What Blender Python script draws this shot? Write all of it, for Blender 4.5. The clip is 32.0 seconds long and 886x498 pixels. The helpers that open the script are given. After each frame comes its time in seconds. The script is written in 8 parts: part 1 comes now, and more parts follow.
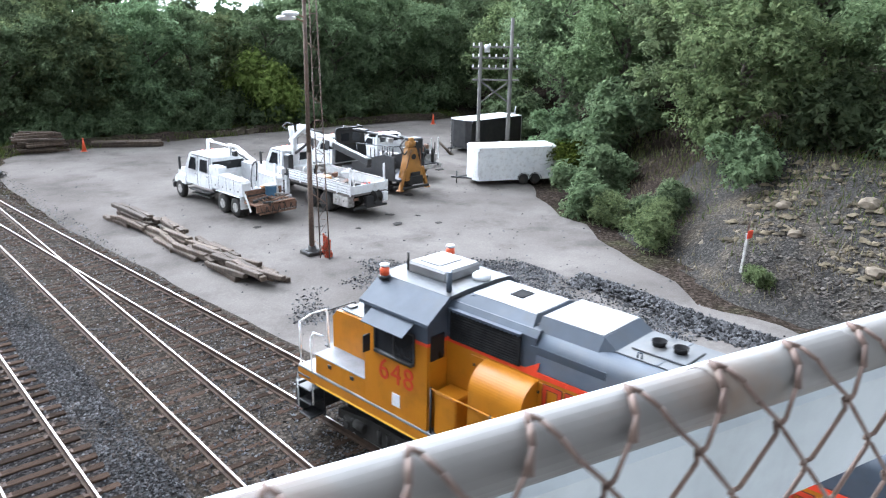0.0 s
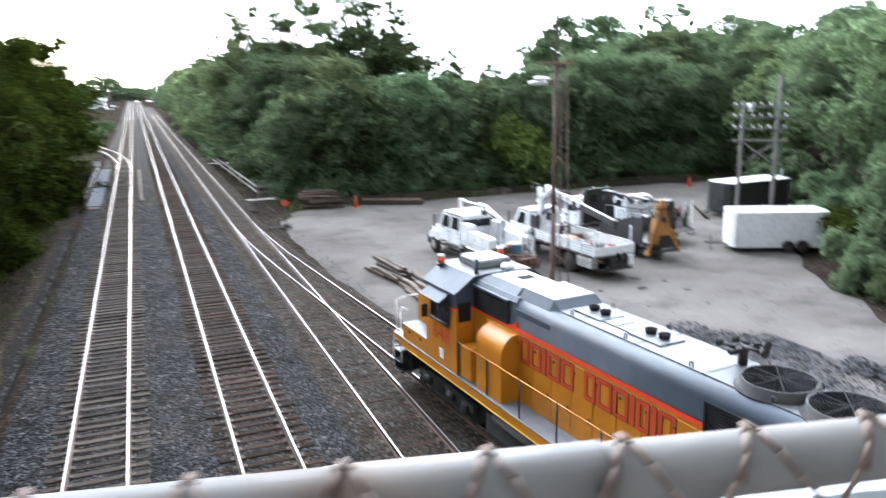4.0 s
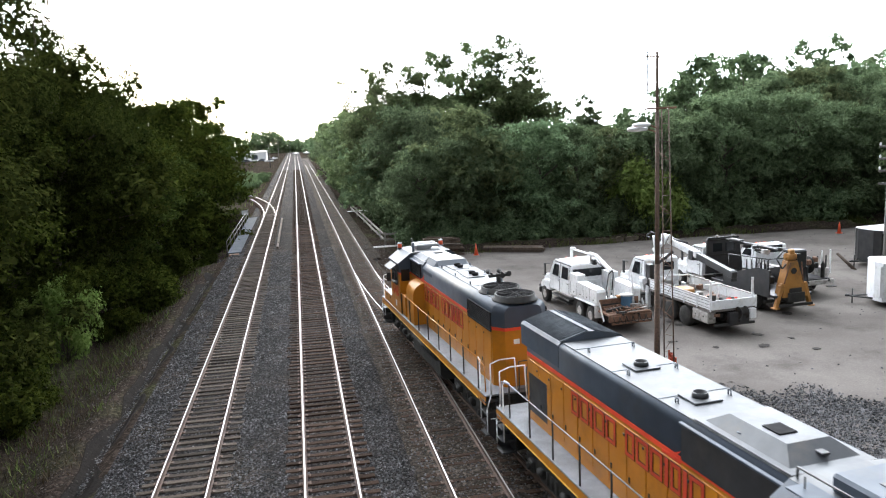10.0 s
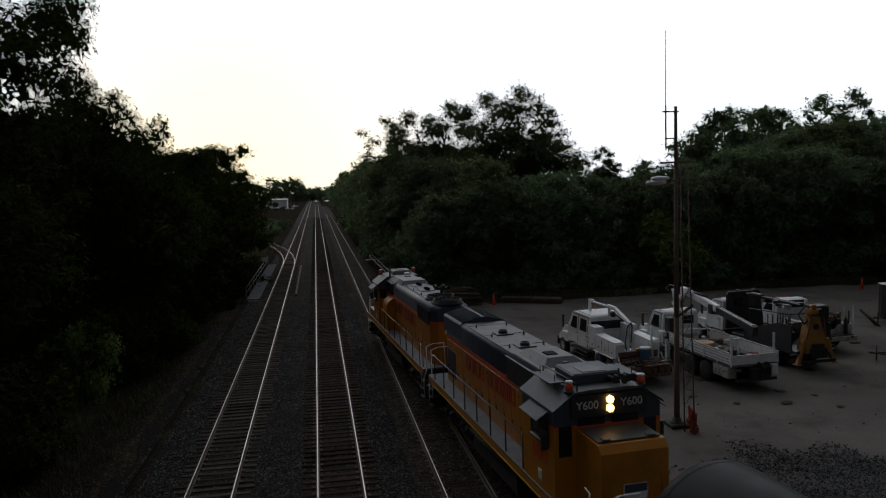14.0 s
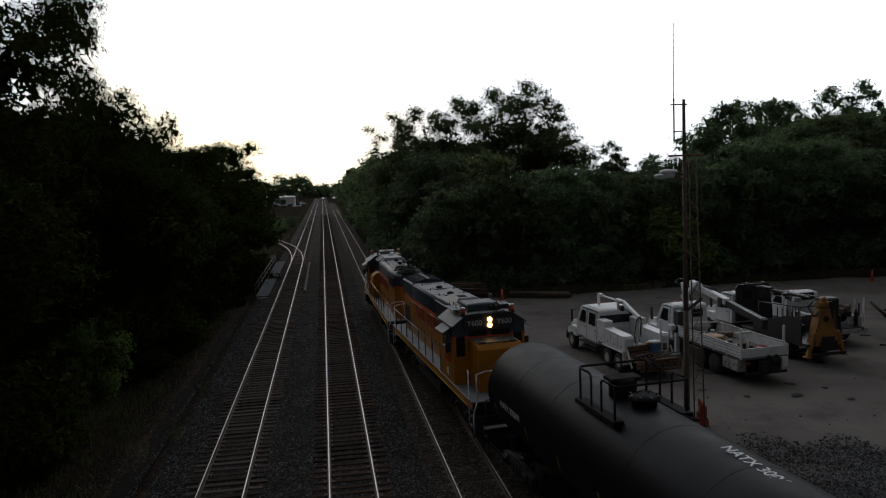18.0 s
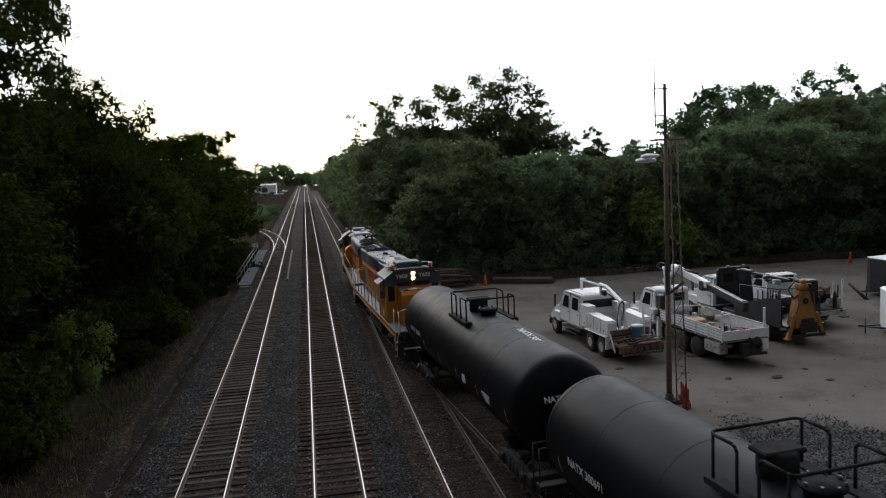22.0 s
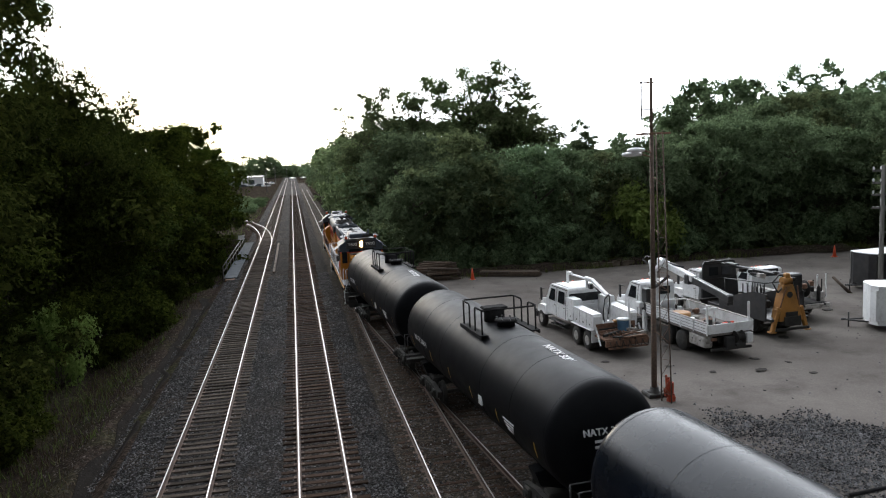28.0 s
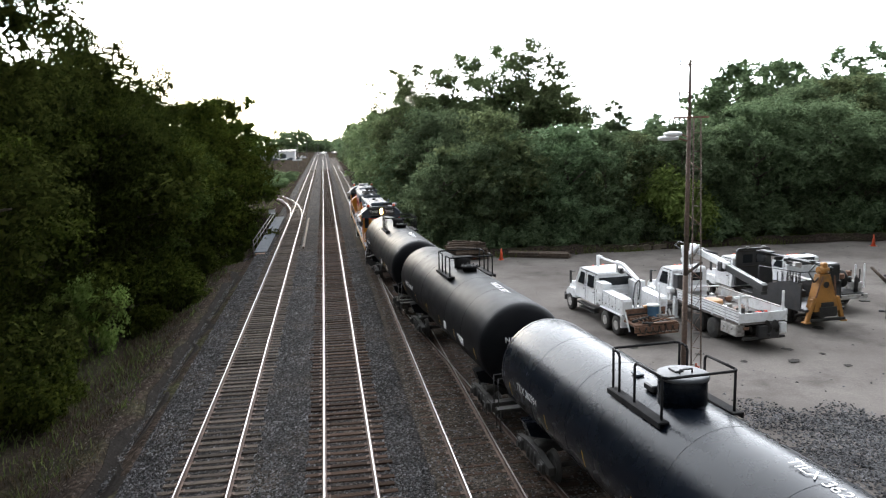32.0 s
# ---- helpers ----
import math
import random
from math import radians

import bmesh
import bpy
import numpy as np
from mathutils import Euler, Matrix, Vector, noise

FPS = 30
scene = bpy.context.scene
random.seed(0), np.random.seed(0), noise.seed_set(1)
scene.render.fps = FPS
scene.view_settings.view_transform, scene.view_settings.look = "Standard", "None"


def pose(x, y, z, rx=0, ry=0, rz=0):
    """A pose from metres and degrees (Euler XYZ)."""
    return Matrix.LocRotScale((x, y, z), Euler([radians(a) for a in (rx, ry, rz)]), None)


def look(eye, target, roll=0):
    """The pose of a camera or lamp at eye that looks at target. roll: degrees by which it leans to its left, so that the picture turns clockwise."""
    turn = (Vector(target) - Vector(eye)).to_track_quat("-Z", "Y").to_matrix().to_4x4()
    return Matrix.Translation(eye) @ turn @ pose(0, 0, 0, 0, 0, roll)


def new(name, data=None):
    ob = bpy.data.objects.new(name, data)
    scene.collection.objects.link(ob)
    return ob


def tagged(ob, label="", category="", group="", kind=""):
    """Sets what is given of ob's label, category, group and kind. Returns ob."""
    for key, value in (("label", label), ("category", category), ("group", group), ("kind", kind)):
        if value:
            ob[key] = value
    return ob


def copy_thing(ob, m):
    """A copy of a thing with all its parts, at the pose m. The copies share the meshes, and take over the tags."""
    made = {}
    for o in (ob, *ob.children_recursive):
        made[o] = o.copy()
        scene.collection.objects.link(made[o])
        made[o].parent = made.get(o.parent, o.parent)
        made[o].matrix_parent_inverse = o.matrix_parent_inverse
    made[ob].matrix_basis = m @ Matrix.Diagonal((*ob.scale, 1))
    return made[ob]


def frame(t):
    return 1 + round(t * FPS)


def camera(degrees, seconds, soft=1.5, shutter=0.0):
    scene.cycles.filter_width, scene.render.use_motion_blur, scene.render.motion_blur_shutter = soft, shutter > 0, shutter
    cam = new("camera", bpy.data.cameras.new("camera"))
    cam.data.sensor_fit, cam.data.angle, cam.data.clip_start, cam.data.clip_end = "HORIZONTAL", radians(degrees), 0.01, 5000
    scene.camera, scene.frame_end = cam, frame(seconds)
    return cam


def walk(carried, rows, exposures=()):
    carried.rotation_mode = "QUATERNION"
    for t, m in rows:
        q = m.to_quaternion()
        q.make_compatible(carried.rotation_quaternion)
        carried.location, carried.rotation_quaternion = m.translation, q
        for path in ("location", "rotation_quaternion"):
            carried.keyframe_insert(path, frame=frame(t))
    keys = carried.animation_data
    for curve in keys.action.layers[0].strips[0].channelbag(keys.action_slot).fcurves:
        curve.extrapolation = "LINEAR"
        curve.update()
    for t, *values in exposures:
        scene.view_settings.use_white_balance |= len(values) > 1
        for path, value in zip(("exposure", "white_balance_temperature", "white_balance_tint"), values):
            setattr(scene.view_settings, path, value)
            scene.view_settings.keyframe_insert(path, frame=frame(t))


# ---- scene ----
cam = camera(61.3, 32.0, soft=1.1, shutter=0.5)
PATH = [
    (0, (-1.574, 0.662, 9.742), (-0.3052, 2.091, 9.153), 1.2),
    (0.5, (-1.493, 0.645, 9.738), (-0.1953, 2.0613, 9.1793), 0.5),
    (1, (-1.513, 0.646, 9.739), (-0.2109, 2.0698, 9.211), 1.1),
    (1.5, (-1.519, 0.647, 9.736), (-0.2635, 2.1064, 9.1936), -0.3),
    (2, (-1.614, 0.641, 9.732), (-0.4184, 2.142, 9.1684), 0.3),
    (2.5, (-1.544, 0.616, 9.742), (-0.4066, 2.181, 9.2351), 0.2),
    (3, (-1.536, 0.612, 9.739), (-0.4065, 2.1812, 9.2283), 0.8),
    (3.5, (-1.416, 0.592, 9.734), (-0.3283, 2.1942, 9.2345), -0.5),
    (4, (-1.192, 0.525, 9.715), (-0.4627, 2.3355, 9.2809), -0.9),
    (4.5, (-0.851, 0.527, 9.683), (-0.216, 2.4006, 9.3888), 0.3),
    (6.5, (0.574, 0.134, 9.874), (0.995, 2.069, 9.59), 1.5),
    (7, (0.833, 0.18, 9.843), (1.22, 2.125, 9.584), -3.1),
    (7.5, (0.861, 0.276, 9.832), (1.188, 2.239, 9.623), -1.6),
    (8, (0.901, 0.265, 9.94), (1.255, 2.213, 9.665), -2.4),
    (8.5, (0.976, 0.367, 9.891), (1.367, 2.304, 9.584), -2.2),
    (9, (0.946, 0.395, 9.876), (1.342, 2.327, 9.554), -2.2),
    (9.5, (0.954, 0.343, 9.83), (1.328, 2.28, 9.499), -2.5),
    (10, (0.923, 0.29, 9.811), (1.292, 2.232, 9.506), -2.5),
    (10.5, (0.923, 0.283, 9.834), (1.301, 2.226, 9.549), -2.2),
    (11, (0.899, 0.205, 9.832), (1.217, 2.168, 9.626), -1.7),
    (11.5, (0.854, 0.154, 9.827), (1.17, 2.122, 9.655), -1),
    (12, (0.86, 0.158, 9.834), (1.196, 2.123, 9.684), -1.4),
    (12.5, (0.843, 0.259, 9.83), (1.198, 2.221, 9.683), -1.5),
    (13, (0.85, 0.224, 9.846), (1.197, 2.186, 9.68), -1.1),
    (13.5, (0.861, 0.195, 9.839), (1.203, 2.157, 9.669), -1.5),
    (14, (0.871, 0.174, 9.844), (1.201, 2.139, 9.672), -1.8),
    (14.5, (0.833, 0.134, 9.827), (1.154, 2.099, 9.649), -2),
    (16.5, (0.845, 0.163, 9.818), (1.148, 2.131, 9.637), -2.8),
    (17, (0.796, 0.126, 9.808), (1.092, 2.095, 9.623), -2.6),
    (17.5, (0.784, 0.129, 9.795), (1.092, 2.095, 9.612), -2.3),
    (18, (0.807, 0.114, 9.814), (1.117, 2.082, 9.632), -2.3),
    (18.5, (0.843, 0.116, 9.809), (1.157, 2.083, 9.621), -2.8),
    (19, (0.832, 0.154, 9.8), (1.158, 2.117, 9.598), -2.8),
    (19.5, (0.834, 0.152, 9.821), (1.158, 2.115, 9.618), -3.3),
    (20, (0.884, 0.217, 9.835), (1.21, 2.179, 9.622), -3.5),
    (20.5, (0.858, 0.193, 9.816), (1.193, 2.152, 9.603), -3.4),
    (21, (0.84, 0.188, 9.817), (1.187, 2.146, 9.596), -3.4),
    (21.5, (0.847, 0.164, 9.835), (1.191, 2.122, 9.618), -3.3),
    (22, (0.854, 0.213, 9.814), (1.206, 2.17, 9.594), -2.8),
    (22.5, (0.858, 0.231, 9.825), (1.215, 2.187, 9.604), -2.9),
    (23, (0.847, 0.239, 9.836), (1.208, 2.192, 9.612), -2.9),
    (23.5, (0.86, 0.223, 9.845), (1.224, 2.176, 9.622), -2.8),
    (24, (0.844, 0.201, 9.864), (1.218, 2.151, 9.632), -2.8),
    (24.5, (0.863, 0.265, 9.852), (1.246, 2.212, 9.602), -2.9),
    (25, (0.908, 0.29, 9.85), (1.314, 2.231, 9.585), -3),
    (25.5, (0.948, 0.292, 9.845), (1.361, 2.236, 9.604), -3.1),
    (27.5, (0.928, 0.298, 9.872), (1.319, 2.247, 9.638), -2.7),
    (28, (0.94, 0.266, 9.841), (1.322, 2.213, 9.6), -2.6),
    (28.5, (0.878, 0.278, 9.843), (1.257, 2.228, 9.604), -2.7),
    (29, (0.918, 0.289, 9.833), (1.28, 2.242, 9.601), -2.5),
    (29.5, (0.883, 0.274, 9.84), (1.247, 2.228, 9.614), -2.5),
    (30, (0.919, 0.256, 9.864), (1.281, 2.208, 9.629), -2.5),
    (30.5, (0.895, 0.279, 9.849), (1.268, 2.231, 9.613), -2.6),
    (31, (0.883, 0.276, 9.836), (1.25, 2.228, 9.596), -2.4),
    (31.5, (0.93, 0.33, 9.87), (1.28, 2.282, 9.611), -2.8),
    (32, (0.965, 0.5, 9.95), (1.268, 2.454, 9.652), -1.5),
]
EXPOSURES = [(0, 0.43, 5950, 10), (3.6, 0.43, 5950, 10), (4.2, 0.18, 6000, 10), (7.2, -0.43, 6400, 10), (7.6, -0.93, 6400, 10), (8.0, -1.28, 6400, 10), (8.3, -0.83, 6400, 10), (8.7, -0.16, 6400, 10), (9, -0.06, 6400, 10), (11, -0.21, 6400, 10), (11.5, -2.55, 6500, 10), (12.1, -3.25, 6500, 10), (12.7, -3.75, 6500, 10), (13.3, -3.75, 6500, 10), (14, -3.55, 6500, 10), (16.5, -3.5, 6500, 10), (18.5, -3.2, 6500, 10), (20, -2.4, 6500, 10), (22, -2.0, 6500, 10), (25, -1.4, 6500, 10), (28, -1.18, 6500, 10), (31.5, -1.08, 6500, 10), (32, -0.38, 6500, 10)]
walk(cam, [(t, look(eye, target, roll)) for t, eye, target, roll in PATH], EXPOSURES)

# ---------------- sky and sun: dusk, the sun just behind the woods ahead ----------------
SUN_AZ, SUN_EL = radians(-6.0), radians(5.0)
world = bpy.data.worlds.new("dusk_sky")
scene.world = world
world.use_nodes = True
wn, wl = world.node_tree.nodes, world.node_tree.links
wn.clear()
sky = wn.new("ShaderNodeTexSky")
sky.sky_type = "NISHITA"
sky.sun_disc = False
sky.sun_elevation, sky.sun_rotation = SUN_EL, SUN_AZ
sky.dust_density, sky.air_density, sky.ozone_density = 2.0, 1.0, 1.0
sky_bg = wn.new("ShaderNodeBackground")
sky_bg.inputs["Strength"].default_value = 0.06
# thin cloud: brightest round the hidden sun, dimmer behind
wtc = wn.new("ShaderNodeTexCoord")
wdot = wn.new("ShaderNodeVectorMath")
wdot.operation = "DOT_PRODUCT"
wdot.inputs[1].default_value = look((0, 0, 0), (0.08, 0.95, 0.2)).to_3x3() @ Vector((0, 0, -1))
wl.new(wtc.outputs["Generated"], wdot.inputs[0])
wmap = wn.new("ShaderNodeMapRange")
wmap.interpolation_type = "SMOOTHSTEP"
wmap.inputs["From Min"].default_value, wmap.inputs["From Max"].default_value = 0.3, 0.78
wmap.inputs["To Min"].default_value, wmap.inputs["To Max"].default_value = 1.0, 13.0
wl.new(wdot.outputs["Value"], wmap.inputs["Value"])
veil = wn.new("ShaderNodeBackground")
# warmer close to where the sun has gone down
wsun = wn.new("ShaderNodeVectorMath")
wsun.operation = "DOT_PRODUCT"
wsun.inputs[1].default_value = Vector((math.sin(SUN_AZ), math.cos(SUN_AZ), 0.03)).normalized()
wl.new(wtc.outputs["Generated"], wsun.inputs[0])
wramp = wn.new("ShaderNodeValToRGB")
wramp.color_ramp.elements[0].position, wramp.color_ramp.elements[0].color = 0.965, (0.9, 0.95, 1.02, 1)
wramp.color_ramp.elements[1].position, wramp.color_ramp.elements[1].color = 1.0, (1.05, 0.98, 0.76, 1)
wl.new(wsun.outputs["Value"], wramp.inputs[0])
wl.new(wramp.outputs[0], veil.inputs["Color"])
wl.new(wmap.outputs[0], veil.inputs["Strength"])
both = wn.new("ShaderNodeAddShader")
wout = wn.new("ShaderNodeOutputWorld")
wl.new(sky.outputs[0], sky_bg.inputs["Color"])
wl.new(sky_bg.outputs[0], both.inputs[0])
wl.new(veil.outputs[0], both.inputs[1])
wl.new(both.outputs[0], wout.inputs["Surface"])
sun = new("sun", bpy.data.lights.new("sun", "SUN"))
sun.data.energy, sun.data.angle, sun.data.color = 0.5, radians(12), (1.0, 0.86, 0.7)
sun.matrix_world = look((0, 0, 50), (0 - math.sin(SUN_AZ) * 100, -math.cos(SUN_AZ) * 100, 50 - math.tan(radians(8)) * 100))


# ---------------- mesh helpers ----------------
class Shape:
    """Verts and faces of one mesh, put together from plain solids."""

    def __init__(self):
        self.v, self.f, self.s = [], [], []

    def add(self, verts, faces, smooth=False, m=None):
        n = len(self.v)
        self.v += [tuple(m @ Vector(p)) for p in verts] if m else [tuple(p) for p in verts]
        self.f += [tuple(i + n for i in q) for q in faces]
        self.s += [smooth] * len(faces)
        return self

    def box(self, c, size, ch=0.0, m=None):
        x, y, z = (d / 2 for d in size)
        cx, cy, cz = c
        ch = min(ch, 0.45 * min(size))
        if ch <= 0:
            vs = [(cx + i * x, cy + j * y, cz + k * z) for i in (-1, 1) for j in (-1, 1) for k in (-1, 1)]
            return self.add(vs, [(0, 1, 3, 2), (4, 6, 7, 5), (0, 4, 5, 1), (2, 3, 7, 6), (0, 2, 6, 4), (1, 5, 7, 3)], m=m)
        vs, idx = [], {}
        for i in (-1, 1):
            for j in (-1, 1):
                for k in (-1, 1):
                    for a in range(3):
                        p = [i * (x - ch), j * (y - ch), k * (z - ch)]
                        p[a] = (i * x, j * y, k * z)[a]
                        idx[i, j, k, a] = len(vs)
                        vs.append((cx + p[0], cy + p[1], cz + p[2]))
        fs = []
        for a in range(3):
            b, c2 = (a + 1) % 3, (a + 2) % 3
            for sgn in (-1, 1):
                q = []
                for u, w in ((-1, -1), (1, -1), (1, 1), (-1, 1)):
                    t = [0, 0, 0]
                    t[a], t[b], t[c2] = sgn, u, w
                    q.append(idx[(*t, a)])
                fs.append(tuple(q if sgn > 0 else q[::-1]))
            for u in (-1, 1):
                for w in (-1, 1):
                    t0, t1 = [0, 0, 0], [0, 0, 0]
                    t0[a], t1[a] = -1, 1
                    t0[b] = t1[b] = u
                    t0[c2] = t1[c2] = w
                    q = (idx[(*t0, b)], idx[(*t1, b)], idx[(*t1, c2)], idx[(*t0, c2)])
                    fs.append(q if u * w < 0 else q[::-1])
        for i in (-1, 1):
            for j in (-1, 1):
                for k in (-1, 1):
                    q = (idx[i, j, k, 0], idx[i, j, k, 1], idx[i, j, k, 2])
                    fs.append(q if i * j * k > 0 else q[::-1])
        return self.add(vs, fs, m=m)

    def tube(self, p, q, r, n=10, r2=None, smooth=True):
        p, q = Vector(p), Vector(q)
        d = (q - p).normalized()
        a = d.orthogonal().normalized()
        b = d.cross(a)
        r2 = r if r2 is None else r2
        ring = [(math.cos(2 * math.pi * i / n), math.sin(2 * math.pi * i / n)) for i in range(n)]
        vs = [p + (a * u + b * w) * r for u, w in ring] + [q + (a * u + b * w) * r2 for u, w in ring]
        k = len(self.v)
        self.add(vs, [(i, (i + 1) % n, n + (i + 1) % n, n + i) for i in range(n)], smooth)
        self.f += [tuple(k + i for i in range(n))[::-1], tuple(k + n + i for i in range(n))]
        self.s += [False, False]
        return self

    def pipe(self, pts, r, n=8):
        for p, q in zip(pts, pts[1:]):
            self.tube(p, q, r, n)
        return self

    def prism(self, poly, axis, a, b, smooth=False):
        """A polygon of (u, w) swept along an axis: 'x' takes (y, z), 'y' takes (x, z), 'z' takes (x, y)."""
        n = len(poly)

        def at(u, w, s):
            return {"x": (s, u, w), "y": (u, s, w), "z": (u, w, s)}[axis]
        k = len(self.v)
        self.add([at(u, w, a) for u, w in poly] + [at(u, w, b) for u, w in poly],
                 [(i, (i + 1) % n, n + (i + 1) % n, n + i) for i in range(n)], smooth)
        self.f += [tuple(k + i for i in range(n))[::-1], tuple(k + n + i for i in range(n))]
        self.s += [False, False]
        return self

    def lathe(self, prof, axis_pt, axis="z", n=24, smooth=True):
        """Profile of (radius, height) turned round an axis through axis_pt."""
        ax, ay, az = axis_pt
        k, m = len(self.v), len(prof)
        for r, h in prof:
            for i in range(n):
                u, w = r * math.cos(2 * math.pi * i / n), r * math.sin(2 * math.pi * i / n)
                self.v.append({"z": (ax + u, ay + w, az + h), "y": (ax + u, ay + h, az + w), "x": (ax + h, ay + u, az + w)}[axis])
        for j in range(m - 1):
            for i in range(n):
                self.f.append((k + j * n + i, k + j * n + (i + 1) % n, k + (j + 1) * n + (i + 1) % n, k + (j + 1) * n + i))
                self.s.append(smooth)
        if prof[0][0] > 1e-6:
            self.f.append(tuple(k + i for i in range(n))[::-1])
            self.s.append(False)
        if prof[-1][0] > 1e-6:
            self.f.append(tuple(k + (m - 1) * n + i for i in range(n)))
            self.s.append(False)
        return self

    def mesh(self, name, mats):
        me = bpy.data.meshes.new(name)
        me.from_pydata(self.v, [], self.f)
        me.polygons.foreach_set("use_smooth", self.s)
        bm = bmesh.new()
        bm.from_mesh(me)
        bmesh.ops.recalc_face_normals(bm, faces=bm.faces)
        bm.to_mesh(me)
        bm.free()
        for m in mats if isinstance(mats, (list, tuple)) else [mats]:
            me.materials.append(m)
        return me


def part(name, shape, material, parent=None, label=""):
    ob = new(name, shape.mesh(name, material))
    ob.parent = parent
    return tagged(ob, label)


def thing(name, label, category, m=None, group="", kind=""):
    ob = new(name)
    ob.empty_display_size = 0.2
    if m is not None:
        ob.matrix_world = m
    return tagged(ob, label, category, group, kind)


def raw_mesh(name, verts, faces, mat):
    """A large mesh from numpy arrays of verts and quads or triangles."""
    me = bpy.data.meshes.new(name)
    nv, nf, k = len(verts), len(faces), faces.shape[1]
    me.vertices.add(nv)
    me.vertices.foreach_set("co", np.asarray(verts, dtype=np.float32).ravel())
    me.loops.add(nf * k)
    me.loops.foreach_set("vertex_index", np.asarray(faces, dtype=np.int32).ravel())
    me.polygons.add(nf)
    me.polygons.foreach_set("loop_start", np.arange(0, nf * k, k, dtype=np.int32))
    me.polygons.foreach_set("loop_total", np.full(nf, k, dtype=np.int32))
    me.update(calc_edges=True)
    me.materials.append(mat)
    return me


def text_mesh(body, size, material, parent, m, name="lettering", depth=0.004, label="", space=1.0):
    cu = bpy.data.curves.new(name, "FONT")
    cu.body, cu.size, cu.extrude, cu.align_x, cu.align_y = body, size, depth, "CENTER", "CENTER"
    cu.space_character = space
    tmp = bpy.data.objects.new("tmp", cu)
    scene.collection.objects.link(tmp)
    dg = bpy.context.evaluated_depsgraph_get()
    me = bpy.data.meshes.new_from_object(tmp.evaluated_get(dg))
    bpy.data.objects.remove(tmp)
    me.materials.clear()
    me.materials.append(material)
    ob = new(name, me)
    ob.parent = parent
    ob.matrix_local = m
    return tagged(ob, label)


# ---------------- materials ----------------
def surf(name, c1, c2, scale=3.0, rough=0.6, metal=0.0, bump=0.0, bscale=None, fine=None, spec=0.5, per=0.0, rvar=0.12, stain=None, stain_scale=0.7, stain_amt=0.5, stretch=None, isl=False, cells=None, cell_amt=0.6):
    """A surface of two tones with large patches and fine grain, relief, and stains of their own."""
    m = bpy.data.materials.new(name)
    m.use_nodes = True
    n, l = m.node_tree.nodes, m.node_tree.links
    p = n["Principled BSDF"]
    p.inputs["Metallic"].default_value = metal
    p.inputs["Specular IOR Level"].default_value = spec
    tc = n.new("ShaderNodeTexCoord")
    vec = tc.outputs["Object"]
    if stretch:
        mp = n.new("ShaderNodeMapping")
        mp.inputs["Scale"].default_value = stretch
        l.new(vec, mp.inputs["Vector"])
        vec = mp.outputs[0]

    def noise_tex(s, d=4.0, r=0.6):
        t = n.new("ShaderNodeTexNoise")
        t.inputs["Scale"].default_value, t.inputs["Detail"].default_value, t.inputs["Roughness"].default_value = s, d, r
        l.new(vec, t.inputs["Vector"])
        return t.outputs["Fac"]

    def ramp(fac, a, b, lo=0.3, hi=0.7):
        r = n.new("ShaderNodeValToRGB")
        r.color_ramp.elements[0].position, r.color_ramp.elements[1].position = lo, hi
        r.color_ramp.elements[0].color, r.color_ramp.elements[1].color = (*a, 1), (*b, 1)
        l.new(fac, r.inputs[0])
        return r.outputs[0]

    def mix(fac, a, b, kind="MIX"):
        x = n.new("ShaderNodeMix")
        x.data_type, x.blend_type = "RGBA", kind
        l.new(fac, x.inputs[0]) if not isinstance(fac, float) else setattr(x.inputs[0], "default_value", fac)
        l.new(a, x.inputs[6])
        l.new(b, x.inputs[7])
        return x.outputs[2]
    col = ramp(noise_tex(scale), c1, c2)
    if fine:
        col = mix(0.55, col, ramp(noise_tex(fine, 2.0, 0.7), tuple(0.45 * x for x in c1), tuple(min(1, 1.5 * x) for x in c2), 0.25, 0.75))
    if stain:
        col = mix(ramp(noise_tex(stain_scale, 6.0, 0.65), (0, 0, 0), (stain_amt,) * 3, 0.5, 0.68), col, ramp(noise_tex(scale * 3), stain, tuple(0.7 * x for x in stain)))
    if cells:
        vo = n.new("ShaderNodeTexVoronoi")
        vo.inputs["Scale"].default_value = cells
        l.new(vec, vo.inputs["Vector"])
        sp = n.new("ShaderNodeSeparateColor")
        l.new(vo.outputs["Color"], sp.inputs[0])
        pw = n.new("ShaderNodeMath")
        pw.operation = "POWER"
        pw.inputs[1].default_value = 2.2
        l.new(sp.outputs[0], pw.inputs[0])
        gm = n.new("ShaderNodeMath")
        gm.operation = "MULTIPLY_ADD"
        gm.inputs[1].default_value, gm.inputs[2].default_value = cell_amt * 2.6, 1 - cell_amt * 0.75
        l.new(pw.outputs[0], gm.inputs[0])
        sc = n.new("ShaderNodeVectorMath")
        sc.operation = "SCALE"
        l.new(col, sc.inputs[0])
        l.new(gm.outputs[0], sc.inputs["Scale"])
        col = sc.outputs[0]
    if per or isl:
        h = n.new("ShaderNodeHueSaturation")
        mr = n.new("ShaderNodeMapRange")
        mr.inputs["To Min"].default_value, mr.inputs["To Max"].default_value = 1 - per, 1 + per
        if isl:
            g = n.new("ShaderNodeNewGeometry")
            l.new(g.outputs["Random Per Island"], mr.inputs["Value"])
        else:
            g = n.new("ShaderNodeObjectInfo")
            l.new(g.outputs["Random"], mr.inputs["Value"])
        l.new(mr.outputs[0], h.inputs["Value"])
        l.new(col, h.inputs["Color"])
        col = h.outputs[0]
    l.new(col, p.inputs["Base Color"])
    rr = n.new("ShaderNodeMapRange")
